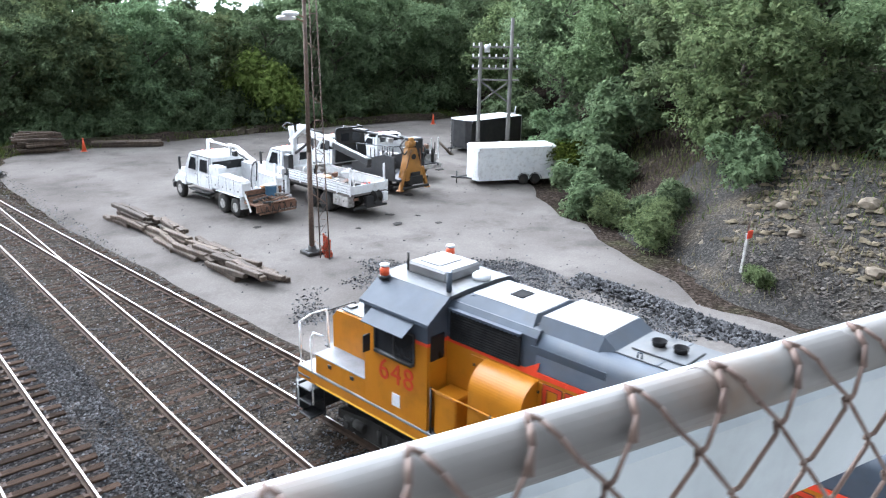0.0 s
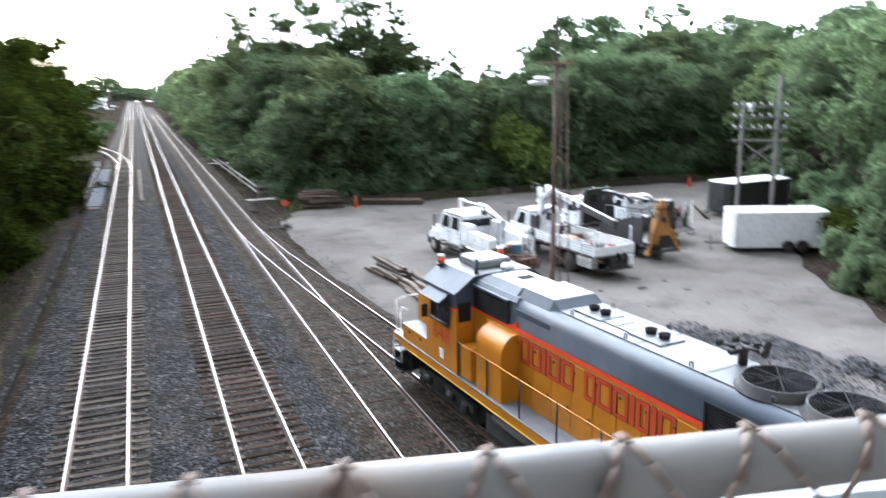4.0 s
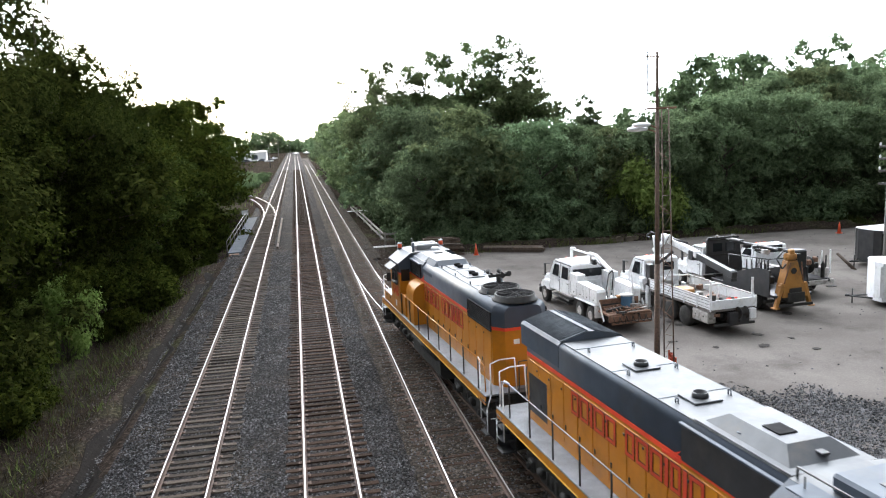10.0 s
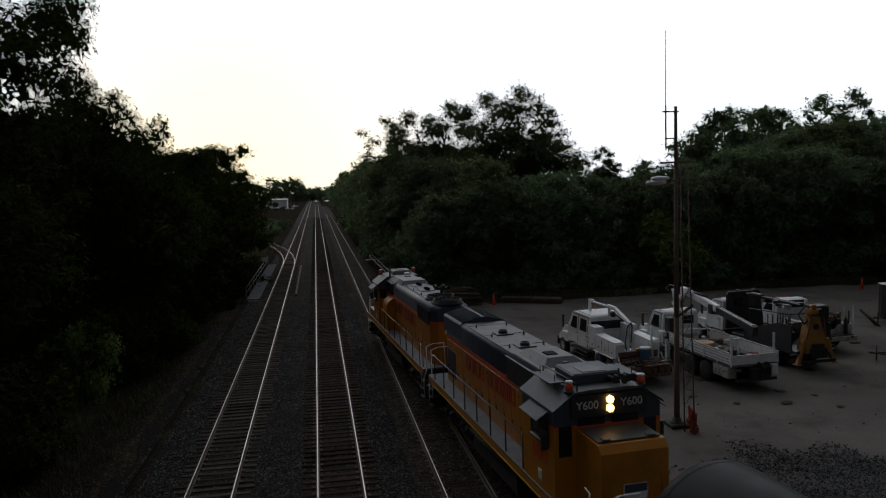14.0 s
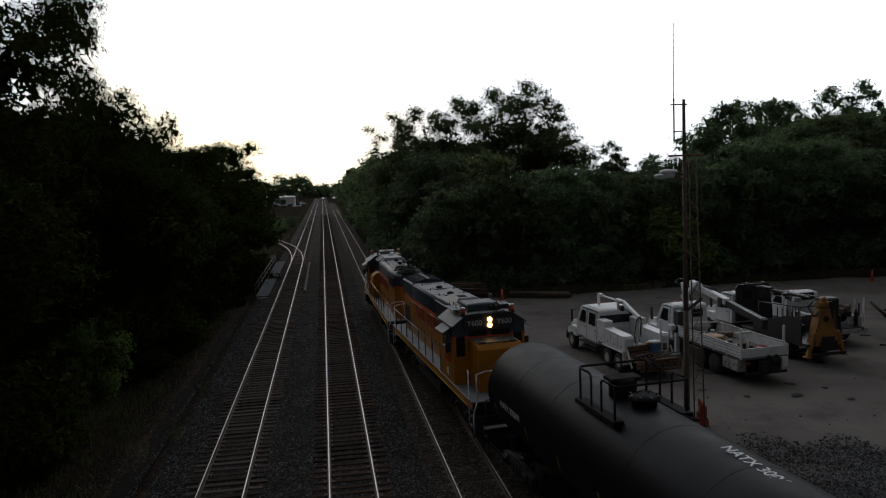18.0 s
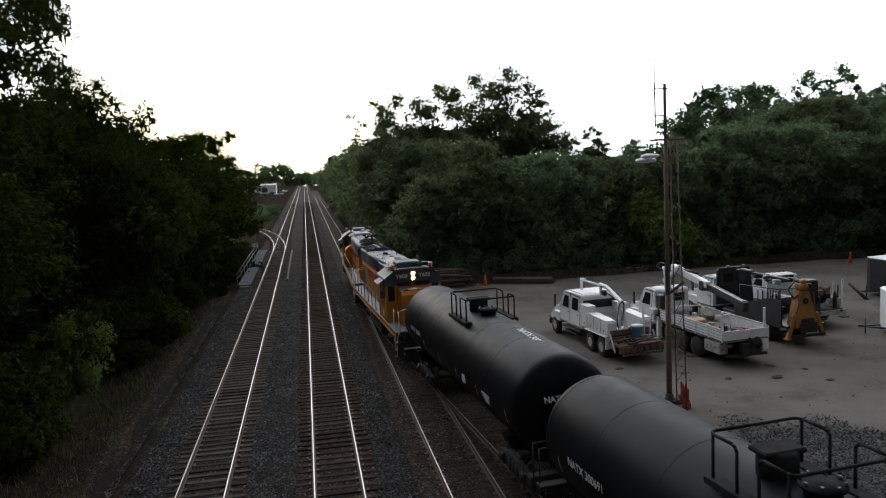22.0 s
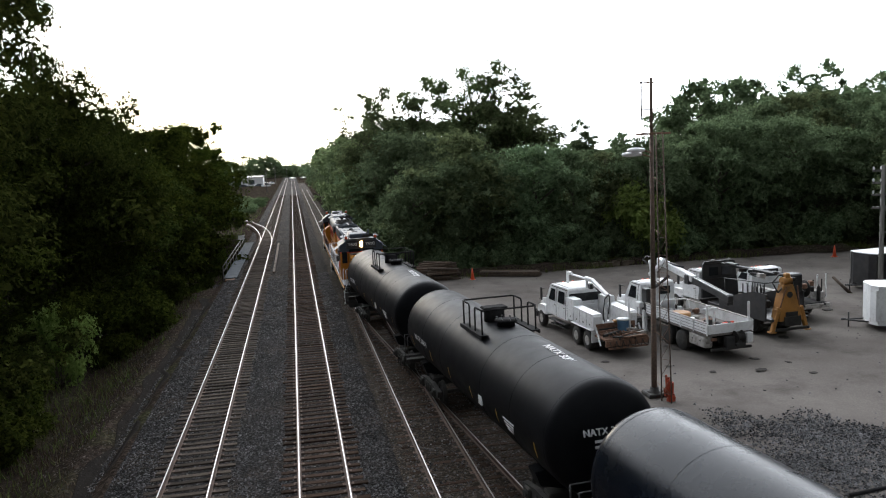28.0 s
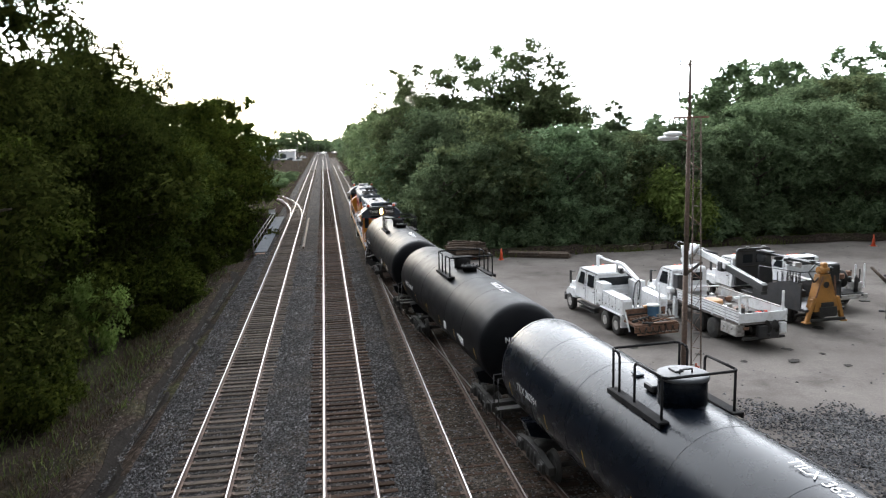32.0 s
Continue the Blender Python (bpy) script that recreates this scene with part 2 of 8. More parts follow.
    rr.inputs["To Min"].default_value, rr.inputs["To Max"].default_value = max(0.03, rough - rvar), min(1, rough + rvar)
    l.new(noise_tex(scale * 2.3), rr.inputs["Value"])
    l.new(rr.outputs[0], p.inputs["Roughness"])
    if bump:
        b = n.new("ShaderNodeBump")
        b.inputs["Strength"].default_value = min(1.0, bump)
        b.inputs["Distance"].default_value = 0.02 * max(1.0, bump)
        l.new(noise_tex(bscale or scale * 6, 6.0, 0.7), b.inputs["Height"])
        l.new(b.outputs[0], p.inputs["Normal"])
    return m


def leaf_mat(name, dark, light, trans=0.25):
    m = bpy.data.materials.new(name)
    m.use_nodes = True
    n, l = m.node_tree.nodes, m.node_tree.links
    n.remove(n["Principled BSDF"])
    p = n.new("ShaderNodeBsdfDiffuse")
    g = n.new("ShaderNodeNewGeometry")
    oi = n.new("ShaderNodeObjectInfo")
    r = n.new("ShaderNodeValToRGB")
    r.color_ramp.elements[0].color, r.color_ramp.elements[1].color = (*dark, 1), (*light, 1)
    l.new(g.outputs["Random Per Island"], r.inputs[0])
    h = n.new("ShaderNodeHueSaturation")
    mr = n.new("ShaderNodeMapRange")
    mr.inputs["To Min"].default_value, mr.inputs["To Max"].default_value = 0.7, 1.3
    l.new(oi.outputs["Random"], mr.inputs["Value"])
    l.new(mr.outputs[0], h.inputs["Value"])
    mh = n.new("ShaderNodeMapRange")
    mh.inputs["To Min"].default_value, mh.inputs["To Max"].default_value = 0.485, 0.515
    l.new(oi.outputs["Random"], mh.inputs["Value"])
    l.new(mh.outputs[0], h.inputs["Hue"])
    l.new(r.outputs[0], h.inputs["Color"])
    l.new(h.outputs[0], p.inputs["Color"])
    tr = n.new("ShaderNodeBsdfTranslucent")
    l.new(h.outputs[0], tr.inputs["Color"])
    mx = n.new("ShaderNodeMixShader")
    mx.inputs[0].default_value = trans
    out = n["Material Output"]
    l.new(p.outputs[0], mx.inputs[1])
    l.new(tr.outputs[0], mx.inputs[2])
    l.new(mx.outputs[0], out.inputs["Surface"])
    return m


def glow(name, color, strength):
    m = bpy.data.materials.new(name)
    m.use_nodes = True
    p = m.node_tree.nodes["Principled BSDF"]
    p.inputs["Base Color"].default_value = (*color, 1)
    p.inputs["Emission Color"].default_value = (*color, 1)
    p.inputs["Emission Strength"].default_value = strength
    return m


SOIL = surf("soil", (0.015, 0.0115, 0.0095), (0.039, 0.03, 0.0245), 0.35, 0.95, spec=0.0, cells=9, cell_amt=0.5, bump=0.8, bscale=9, fine=14, stain=(0.05, 0.06, 0.025), stain_scale=0.25)
YARD = surf("yard_dirt", (0.095, 0.085, 0.078), (0.165, 0.149, 0.137), 0.16, 0.93, spec=0.0, cells=23, cell_amt=0.07, bump=0.35, bscale=14, stain=(0.075, 0.068, 0.063), stain_scale=0.35, stain_amt=0.6)
BALLAST = surf("ballast", (0.0105, 0.0096, 0.0094), (0.028, 0.025, 0.0243), 0.5, 0.95, cells=17, cell_amt=0.85, spec=0.02, bump=1.0, bscale=26, fine=24, stain=(0.046, 0.037, 0.03), stain_scale=0.3, stain_amt=0.8)
DIRTY_BALLAST = surf("fouled_ballast", (0.017, 0.0135, 0.0112), (0.044, 0.036, 0.029), 0.6, 0.95, cells=15, cell_amt=0.6, spec=0.02, bump=0.9, bscale=20, fine=20, stain=(0.062, 0.052, 0.044), stain_scale=0.4, stain_amt=0.7)
STONE = surf("crushed_stone", (0.021, 0.021, 0.022), (0.1, 0.098, 0.1), 2.0, 0.9, per=0.85, isl=True, spec=0.05)
VERGE_STONE = surf("verge_stone", (0.022, 0.018, 0.015), (0.1, 0.088, 0.077), 2.0, 0.9, per=0.8, isl=True, spec=0.15)
TIE_OLD = surf("weathered_tie", (0.031, 0.025, 0.0205), (0.08, 0.065, 0.053), 2.0, 0.9, bump=0.8, bscale=30, fine=22, per=0.4, spec=0.03, stretch=(0.35, 3, 3))
TIE_DARK = surf("creosote_tie", (0.018, 0.011, 0.008), (0.05, 0.033, 0.024), 2.0, 0.9, bump=0.8, bscale=30, fine=22, per=0.45, spec=0.03, stretch=(0.35, 3, 3))
RAIL_TOP = surf("worn_rail_head", (0.31, 0.295, 0.285), (0.44, 0.428, 0.416), 5.0, 0.36, metal=1.0, rvar=0.06)
RAIL_RUST = surf("rusty_rail_web", (0.04, 0.023, 0.016), (0.09, 0.052, 0.034), 4.0, 0.85, bump=0.3)
BARK = surf("bark", (0.045, 0.036, 0.028), (0.11, 0.09, 0.07), 3.0, 0.95, bump=0.9, bscale=18, stretch=(3, 3, 0.5))
# Backlit shade of the trees left of the tracks is in these darker colours.
LEAF_SHADED = leaf_mat("shaded_leaves", (0.014, 0.021, 0.0045), (0.06, 0.075, 0.014), 0.2)
LEAF_SHADED_OLIVE = leaf_mat("shaded_olive_leaves", (0.015, 0.022, 0.006), (0.062, 0.077, 0.019), 0.2)
# LEAF, LEAF_B, LEAF_C: haze over the woods is put in as lighter, greyer green.
LEAF = leaf_mat("leaves", (0.074, 0.108, 0.058), (0.19, 0.25, 0.135), 0.5)
LEAF_B = leaf_mat("pale_leaves", (0.088, 0.125, 0.062), (0.215, 0.275, 0.145), 0.5)
LEAF_Y = leaf_mat("fresh_green_leaves", (0.11, 0.16, 0.04), (0.26, 0.335, 0.1), 0.5)
LEAF_C = leaf_mat("olive_leaves", (0.07, 0.098, 0.046), (0.19, 0.228, 0.11), 0.5)
GRASS = leaf_mat("grass_blades", (0.05, 0.08, 0.02), (0.15, 0.17, 0.06))
DRY = leaf_mat("dry_weeds", (0.07, 0.055, 0.032), (0.16, 0.135, 0.085), 0.1)
UP_YELLOW = surf("yellow_engine_paint", (0.4, 0.145, 0.006), (0.47, 0.175, 0.008), 1.2, 0.42, spec=0.4, stain=(0.24, 0.1, 0.015), stain_scale=0.9, stain_amt=0.45, bump=0.05, bscale=4)
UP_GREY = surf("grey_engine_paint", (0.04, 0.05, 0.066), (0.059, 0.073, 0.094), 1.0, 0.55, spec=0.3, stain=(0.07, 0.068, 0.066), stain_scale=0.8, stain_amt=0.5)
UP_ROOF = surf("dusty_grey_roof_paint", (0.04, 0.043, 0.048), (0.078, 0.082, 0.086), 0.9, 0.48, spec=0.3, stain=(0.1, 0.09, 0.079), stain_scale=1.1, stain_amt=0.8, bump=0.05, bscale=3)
PALE = surf("pale_grey", (0.12, 0.122, 0.126), (0.19, 0.192, 0.195), 1.1, 0.5, stain=(0.12, 0.11, 0.1), stain_scale=1.6, stain_amt=0.5)
RED = surf("red_paint", (0.6, 0.045, 0.018), (0.72, 0.065, 0.025), 3.0, 0.45)
LETTER = surf("red_lettering", (0.42, 0.034, 0.012), (0.52, 0.048, 0.018), 3.0, 0.5)
LETTER_EDGE = surf("dark_letter_edge", (0.05, 0.014, 0.008), (0.09, 0.022, 0.012), 3.0, 0.55)
BLACK = surf("black_paint", (0.012, 0.012, 0.013), (0.028, 0.028, 0.03), 2.0, 0.5, stain=(0.07, 0.06, 0.05), stain_scale=1.5, stain_amt=0.4)
GRIME = surf("grimy_running_gear", (0.012, 0.011, 0.01), (0.036, 0.033, 0.029), 2.5, 0.8, bump=0.4)
DECK = surf("grey_tread_plate", (0.11, 0.115, 0.125), (0.19, 0.2, 0.215), 2.0, 0.5, bump=0.3, bscale=60)
WHITE = surf("white_paint", (0.68, 0.69, 0.7), (0.8, 0.8, 0.8), 1.3, 0.4, stain=(0.4, 0.36, 0.31), stain_scale=4.5, stain_amt=0.4)
GLASS = surf("dark_window_glass", (0.01, 0.012, 0.014), (0.02, 0.022, 0.025), 1.0, 0.08, rvar=0.02, spec=0.3)
SOOT = surf("sooty_black_iron", (0.01, 0.01, 0.011), (0.025, 0.024, 0.024), 3.0, 0.95, spec=0.1)
RUBBER = surf("dusty_tyre_rubber", (0.014, 0.013, 0.012), (0.034, 0.031, 0.028), 3.0, 0.9, bump=0.3, stain=(0.075, 0.063, 0.052), stain_scale=2.5, stain_amt=0.7)
CHROME = surf("dull_steel", (0.4, 0.4, 0.4), (0.6, 0.6, 0.6), 4.0, 0.35, metal=1.0)
RUST = surf("rusty_steel", (0.1, 0.05, 0.032), (0.2, 0.11, 0.07), 2.0, 0.85, bump=0.4, fine=9)
WOOD = surf("old_timber", (0.045, 0.031, 0.022), (0.12, 0.087, 0.063), 2.0, 0.9, bump=0.7, bscale=20, per=0.35, stretch=(3, 3, 0.5))
ORANGE = surf("orange_plastic", (0.7, 0.09, 0.03), (0.8, 0.13, 0.05), 3.0, 0.5)
CRANE_YELLOW = surf("dirty_yellow_paint", (0.31, 0.14, 0.03), (0.42, 0.195, 0.045), 2.0, 0.5, stain=(0.12, 0.08, 0.05), stain_scale=1.6, stain_amt=0.7)
TANK = surf("black_tank_paint", (0.005, 0.0053, 0.0063), (0.009, 0.0095, 0.011), 0.7, 0.45, spec=0.05, stain=(0.014, 0.0137, 0.014), stain_scale=0.6, stain_amt=0.5, bump=0.04, bscale=2.5)
TANK_GLOSSY = surf("glossy_tank_paint", (0.0024, 0.0036, 0.006), (0.0045, 0.0068, 0.0115), 0.7, 0.27, spec=0.12, stain=(0.009, 0.0115, 0.016), stain_scale=0.5, stain_amt=0.3, rvar=0.06)
LETTER_WHITE = surf("white_lettering", (0.55, 0.55, 0.55), (0.75, 0.75, 0.75), 6.0, 0.6)
REFLECT_YELLOW = surf("yellow_reflector", (0.8, 0.45, 0.05), (0.9, 0.55, 0.08), 4.0, 0.4)
CONCRETE = surf("concrete", (0.3, 0.29, 0.27), (0.42, 0.41, 0.39), 0.6, 0.9, bump=0.3, bscale=18, fine=20)
GALV = surf("galvanised_steel", (0.085, 0.079, 0.072), (0.125, 0.116, 0.106), 7.0, 0.5, metal=0.1, spec=0.4, stain=(0.13, 0.085, 0.056), stain_scale=6, stain_amt=0.85, bump=0.06, bscale=60)
WIRE = surf("rusty_fence_wire", (0.05, 0.028, 0.02), (0.13, 0.085, 0.066), 40.0, 0.65, metal=0.3)
HEAD_GLOW = glow("headlight_glow", (1.0, 0.55, 0.17), 60.0)
LAMP_GLOW = glow("far_headlight_glow", (1.0, 0.95, 0.85), 10.0)


# ---------------- ground: one sheet, with the yard, the cutting and the hill ----------------
def smooth(a, b, x):
    t = min(1.0, max(0.0, (x - a) / (b - a)))
    return t * t * (3 - 2 * t)


def toe(y):
    """x of the foot of the slope beside the yard road."""
    if y < 14:
        return 24.2
    if y < 32:
        return 24.2 + (y - 14) * 0.62
    return 35.4 + (y - 32) * 0.9


def ground_z(x, y):
    z = -0.42
    if x < -6.0:
        z -= 1.5 * smooth(-6.5, -11, x) * (1 - smooth(60, 75, y))
        z += (0.16 * math.exp(-((x + 7.2) / 0.5) ** 2) - 0.28 * math.exp(-((x + 6.35) / 0.3) ** 2)) * (1 - smooth(58, 66, y))
        z -= 3.0 * smooth(-5.5, -8, x) * smooth(66, 72, y) * (1 - smooth(104, 110, y))
    if x > 8.5 and 66 < y:
        z -= 2.5 * smooth(9.5, 13, x) * smooth(66, 74, y) * (1 - smooth(100, 112, y))
    d = x - toe(y)
    if d > 0:
        z += min(d * 0.42, 4.0) * smooth(0, 2.5, d) * (1 - smooth(46, 60, y)) + 3.0 * smooth(8, 40, d)
    z += 5.0 * smooth(62, 100, y) * smooth(16, 60, x) + 2.5 * smooth(58, 80, y) * smooth(38, 60, x) + 1.0 * smooth(80, 150, y) * smooth(30, 90, x)
    if abs(x - 1) > 9:
        z += 0.18 * noise.noise((x * 0.23, y * 0.23, 0)) * smooth(9, 14, abs(x - 1)) * (0.25 if 8 < x < 40 and 10 < y < 62 else 1.0)
    return z


def axis_steps(lo, hi, near_lo, near_hi, fine, coarse):
    out, v = [], lo
    while v < hi:
        out.append(v)
        v += fine if near_lo <= v < near_hi else coarse
    return out + [hi]


xs = axis_steps(-400, 500, -16, 60, 0.8, 12)
xs = sorted(xs + [x + d for x in xs if -11 < x < -5 for d in (0.27, 0.54)])
ys = axis_steps(-160, 1500, 4, 120, 1.0, 20)
gv = np.array([(x, y, ground_z(x, y)) for y in ys for x in xs])
nx = len(xs)
gf = np.array([(j * nx + i, j * nx + i + 1, (j + 1) * nx + i + 1, (j + 1) * nx + i) for j in range(len(ys) - 1) for i in range(nx - 1)])
ground = new("ground", raw_mesh("ground", gv, gf, SOIL))
tagged(ground, "dark bare soil with scattered weeds under the trees", "ground", kind="structure")


def sheet(name, rows, z_off, mat, label, step=1.0):
    """A surface laid over the ground between two edges: rows of (y, x_left, x_right)."""
    v, f = [], []
    cols = 24
    ys2 = np.arange(rows[0][0], rows[-1][0] + 0.01, step)
    for y in ys2:
        xl = np.interp(y, [r[0] for r in rows], [r[1] for r in rows]) + 0.5 * noise.noise((0.0, y * 0.35, 3.0))
        xr = np.interp(y, [r[0] for r in rows], [r[2] for r in rows]) + 0.8 * noise.noise((0.0, y * 0.4, 8.0))
        for i in range(cols + 1):
            x = xl + (xr - xl) * i / cols
            z = ground_z(x, y) + z_off + 0.02 * noise.noise((x * 0.5, y * 0.5, 5.0))
            v.append((x, y, z if 0 < i < cols else z - 0.25))
    n = cols + 1
    for j in range(len(ys2) - 1):
        for i in range(cols):
            f.append((j * n + i, j * n + i + 1, (j + 1) * n + i + 1, (j + 1) * n + i))
    ob = new(name, raw_mesh(name, np.array(v), np.array(f), mat))
    ob.data.polygons.foreach_set("use_smooth", [True] * len(f))
    return tagged(ob, label, "ground", kind="structure")


sheet("yard", [(-20, 12.2, 23.6), (8, 9.7, 23.8), (14, 9.15, 24.0), (20, 8.65, 27.0), (30, 7.8, 32.5), (40, 7.0, 42), (50, 6.75, 50), (57, 7.2, 54), (60, 8.5, 53), (63, 11, 50)],
      0.1, YARD, "pale grey packed dirt and gravel yard with dark oily patches")


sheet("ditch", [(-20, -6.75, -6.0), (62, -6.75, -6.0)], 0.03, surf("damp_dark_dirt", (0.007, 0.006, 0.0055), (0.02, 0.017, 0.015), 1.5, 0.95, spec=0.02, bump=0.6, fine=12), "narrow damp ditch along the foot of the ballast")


# ---------------- tracks ----------------
GAUGE = 1.505
LX, CX, TX = -3.0, 1.27, 5.32
SLOPE, SPLIT = 0.0875, 49.3


def lead_x(y):
    """Centre line of the lead track, which joins the third track by a turnout."""
    d = SPLIT - y
    w = 8.0
    if d <= -w:
        return TX
    if d >= w:
        return TX + SLOPE * d
    return TX + SLOPE * (d + w) ** 2 / (4 * w)


def strip_bed(name, cx, half_f, top, y0, y1, mat, label, drop=0.5):
    v, f = [], []
    ys2 = np.arange(y0, y1 + 0.1, 1.0 if y1 < 100 else 2.5)
    half = half_f if not callable(half_f) else 1.0
    prof = [(-half - drop * 1.6, -drop), (-half, 0), (-half * 0.5, 0.015), (half * 0.5, 0.015), (half, 0), (half + drop * 1.6, -drop)]
    for y in ys2:
        c = cx(y) if callable(cx) else cx
        for u, w in prof:
            u = u * half_f(y) if callable(half_f) else u
            v.append((c + u + 0.12 * noise.noise((u * 3, y * 0.7, cx(0) if callable(cx) else cx)), y, top + w + 0.02 * noise.noise((u, y * 0.9, 2))))
    n = len(prof)
    for j in range(len(ys2) - 1):
        for i in range(n - 1):
            f.append((j * n + i, j * n + i + 1, (j + 1) * n + i + 1, (j + 1) * n + i))
    ob = new(name, raw_mesh(name, np.array(v), np.array(f), mat))
    return tagged(ob, label, "ballast", kind="structure")


strip_bed("ballast_bed", -0.86, 4.5, -0.225, -30, 640, BALLAST, "dark grey crushed stone ballast under the main tracks", 0.4)
strip_bed("ballast_bed", lambda y: (3.9 + lead_x(y) + 1.25) / 2, lambda y: (lead_x(y) + 1.25 - 3.9) / 2, -0.245, -30, 64, DIRTY_BALLAST, "dirty brown-black ballast of the yard tracks", 0.3)
strip_bed("ballast_bed", lambda y: 5.3, 1.9, -0.238, 62, 420, DIRTY_BALLAST, "dirty brown-black ballast of the third track", 0.3)


def rail_shapes(xf, side, y0, y1, step):
    """Head, and web with foot, of one rail along x = xf(y) + side."""
    head, web = Shape(), Shape()
    ys2 = list(np.arange(y0, y1, step)) + [y1]
    for prof, sh in (([(-0.021, -0.004), (-0.018, 0), (0.018, 0), (0.021, -0.004)], head),
                     ([(-0.075, -0.175), (-0.07, -0.158), (-0.01, -0.145), (-0.01, -0.035), (-0.036, -0.035), (-0.036, -0.008), (-0.03, -0.002), (0.03, -0.002), (0.036, -0.008), (0.036, -0.035), (0.01, -0.035), (0.01, -0.145), (0.07, -0.158), (0.075, -0.175)], web)):
        k, n = len(sh.v), len(prof)
        for y in ys2:
            sh.v += [(xf(y) + side + u, y, w) for u, w in prof]
        for j in range(len(ys2) - 1):
            for i in range(n - 1):
                sh.f.append((k + j * n + i, k + j * n + i + 1, k + (j + 1) * n + i + 1, k + (j + 1) * n + i))
                sh.s.append(False)
        sh.f += [tuple(range(k, k + n))[::-1], tuple(k + (len(ys2) - 1) * n + i for i in range(n))]
        sh.s += [False, False]
    return head, web


rt = random.Random(5)
TIE_MESHES = {}


def tie_mesh(kind, mat, i):
    if (kind, i) not in TIE_MESHES:
        r = random.Random(i * 7 + 1)
        sh = Shape().box((0, 0, 0), (2.6 + r.uniform(-0.06, 0.1), 0.22 + r.uniform(-0.012, 0.012), 0.16), 0.018)
        sh.v = [(x + r.uniform(-0.012, 0.012), y + r.uniform(-0.006, 0.006), z + r.uniform(-0.004, 0.004)) for x, y, z in sh.v]
        TIE_MESHES[kind, i] = sh.mesh("tie", mat)
    return TIE_MESHES[kind, i]


def track(name, label, xf, y0, y1, mat, near, spacing=0.5, ztie=-0.255, skip=None, dz=0.0):
    th = thing(name, label, "railway track", pose(0, 0, dz))
    for s in (-GAUGE / 2, GAUGE / 2):
        head, web = rail_shapes(xf, s, y0, y1, 4.0 if y1 > 100 else 2.0)
        rail = part("rail", web, RAIL_RUST, th, "rusty brown rail")
        part("railhead", head, RAIL_TOP, rail, "shiny worn running surface")
    far, plates = Shape(), Shape()
    y = y0 + 0.3
    kind = mat.name
    while y < y1:
        if skip and skip(y):
            y += spacing
            continue
        c = xf(y)
        yaw = rt.gauss(0, 0.7)
        off = rt.gauss(0, 0.045)
        if near[0] < y < near[1]:
            ob = new("tie", tie_mesh(kind, mat, rt.randrange(6)))
            ob.parent = th
            ob.matrix_local = pose(c + off, y + rt.gauss(0, 0.015), ztie + rt.uniform(-0.015, 0.012), 0, rt.gauss(0, 0.25), yaw)
        elif y < 260:
            far.box((c + off, y, ztie), (2.6, 0.22, 0.16))
        if y < 90:
            for s in (-GAUGE / 2, GAUGE / 2):
                plates.box((c + s, y, ztie + 0.083), (0.36, 0.18, 0.018))
                for dx in (-0.11, 0.11):
                    plates.box((c + s + dx, y + rt.choice((-0.05, 0.05)), ztie + 0.105), (0.03, 0.03, 0.035))
        y += spacing + rt.gauss(0, 0.012)
    if far.v:
        ob = part("far_tie_row", far, mat, th)
        tagged(ob, kind="stuff")
    if plates.v:
        tagged(part("tie_fastening", plates, RAIL_RUST, th, "rusty tie plates and spikes"), kind="stuff")
    return th


track("railway_track", "main railway track on weathered pale grey ties", lambda y: LX, -30, 640, TIE_OLD, (14, 90))
track("railway_track", "main railway track on dark creosoted ties", lambda y: CX, -30, 640, TIE_DARK, (12, 90))
track("railway_track", "dull third track on half-buried dark ties", lambda y: TX, -30, 300, TIE_DARK, (10, 70), 0.55, -0.275, dz=-0.03)
track("railway_track", "yard lead track that joins the third track", lead_x, -30, 57, TIE_DARK, (8, 48), 0.55, -0.272, dz=-0.03)


def spur_x(y):
    return LX - 0.0025 * max(0.0, y - 98) ** 2 if y < 120 else LX - 0.0025 * 22 ** 2 - 0.11 * (y - 120) - 0.0035 * (y - 120) ** 2


track("railway_track", "branch track that curves off past the footbridge", spur_x, 98, 168, TIE_DARK, (0, 1), 0.55, -0.262)


# ---------------- loose stone ----------------
def stones(name, pts, sizes, mat, label, category, flat=0.75, seed=3):
    rng = np.random.default_rng(seed)
    n = len(pts)
    base = np.array([(1, 0, 0), (-1, 0, 0), (0, 1, 0), (0, -1, 0), (0.25, 0.2, 1), (-0.2, -0.25, 0.9)], float)
    tri = np.array([(0, 2, 4), (2, 1, 5), (2, 5, 4), (1, 3, 5), (3, 0, 4), (3, 4, 5)])
    ang = rng.uniform(0, 6.283, n)
    v = base[None] * rng.uniform(0.6, 1.3, (n, 6, 1)) + rng.normal(0, 0.18, (n, 6, 3))
    v[:, :, 2] *= flat
    c, s = np.cos(ang)[:, None], np.sin(ang)[:, None]
    x, y = v[:, :, 0] * c - v[:, :, 1] * s, v[:, :, 0] * s + v[:, :, 1] * c
    v = np.stack([x, y, v[:, :, 2]], axis=2) * np.asarray(sizes)[:, None, None] + np.asarray(pts)[:, None, :]
    f = (tri[None] + 6 * np.arange(n)[:, None, None]).reshape(-1, 3)
    ob = new(name, raw_mesh(name, v.reshape(-1, 3), f, mat))
    return tagged(ob, label, category, kind="stuff")


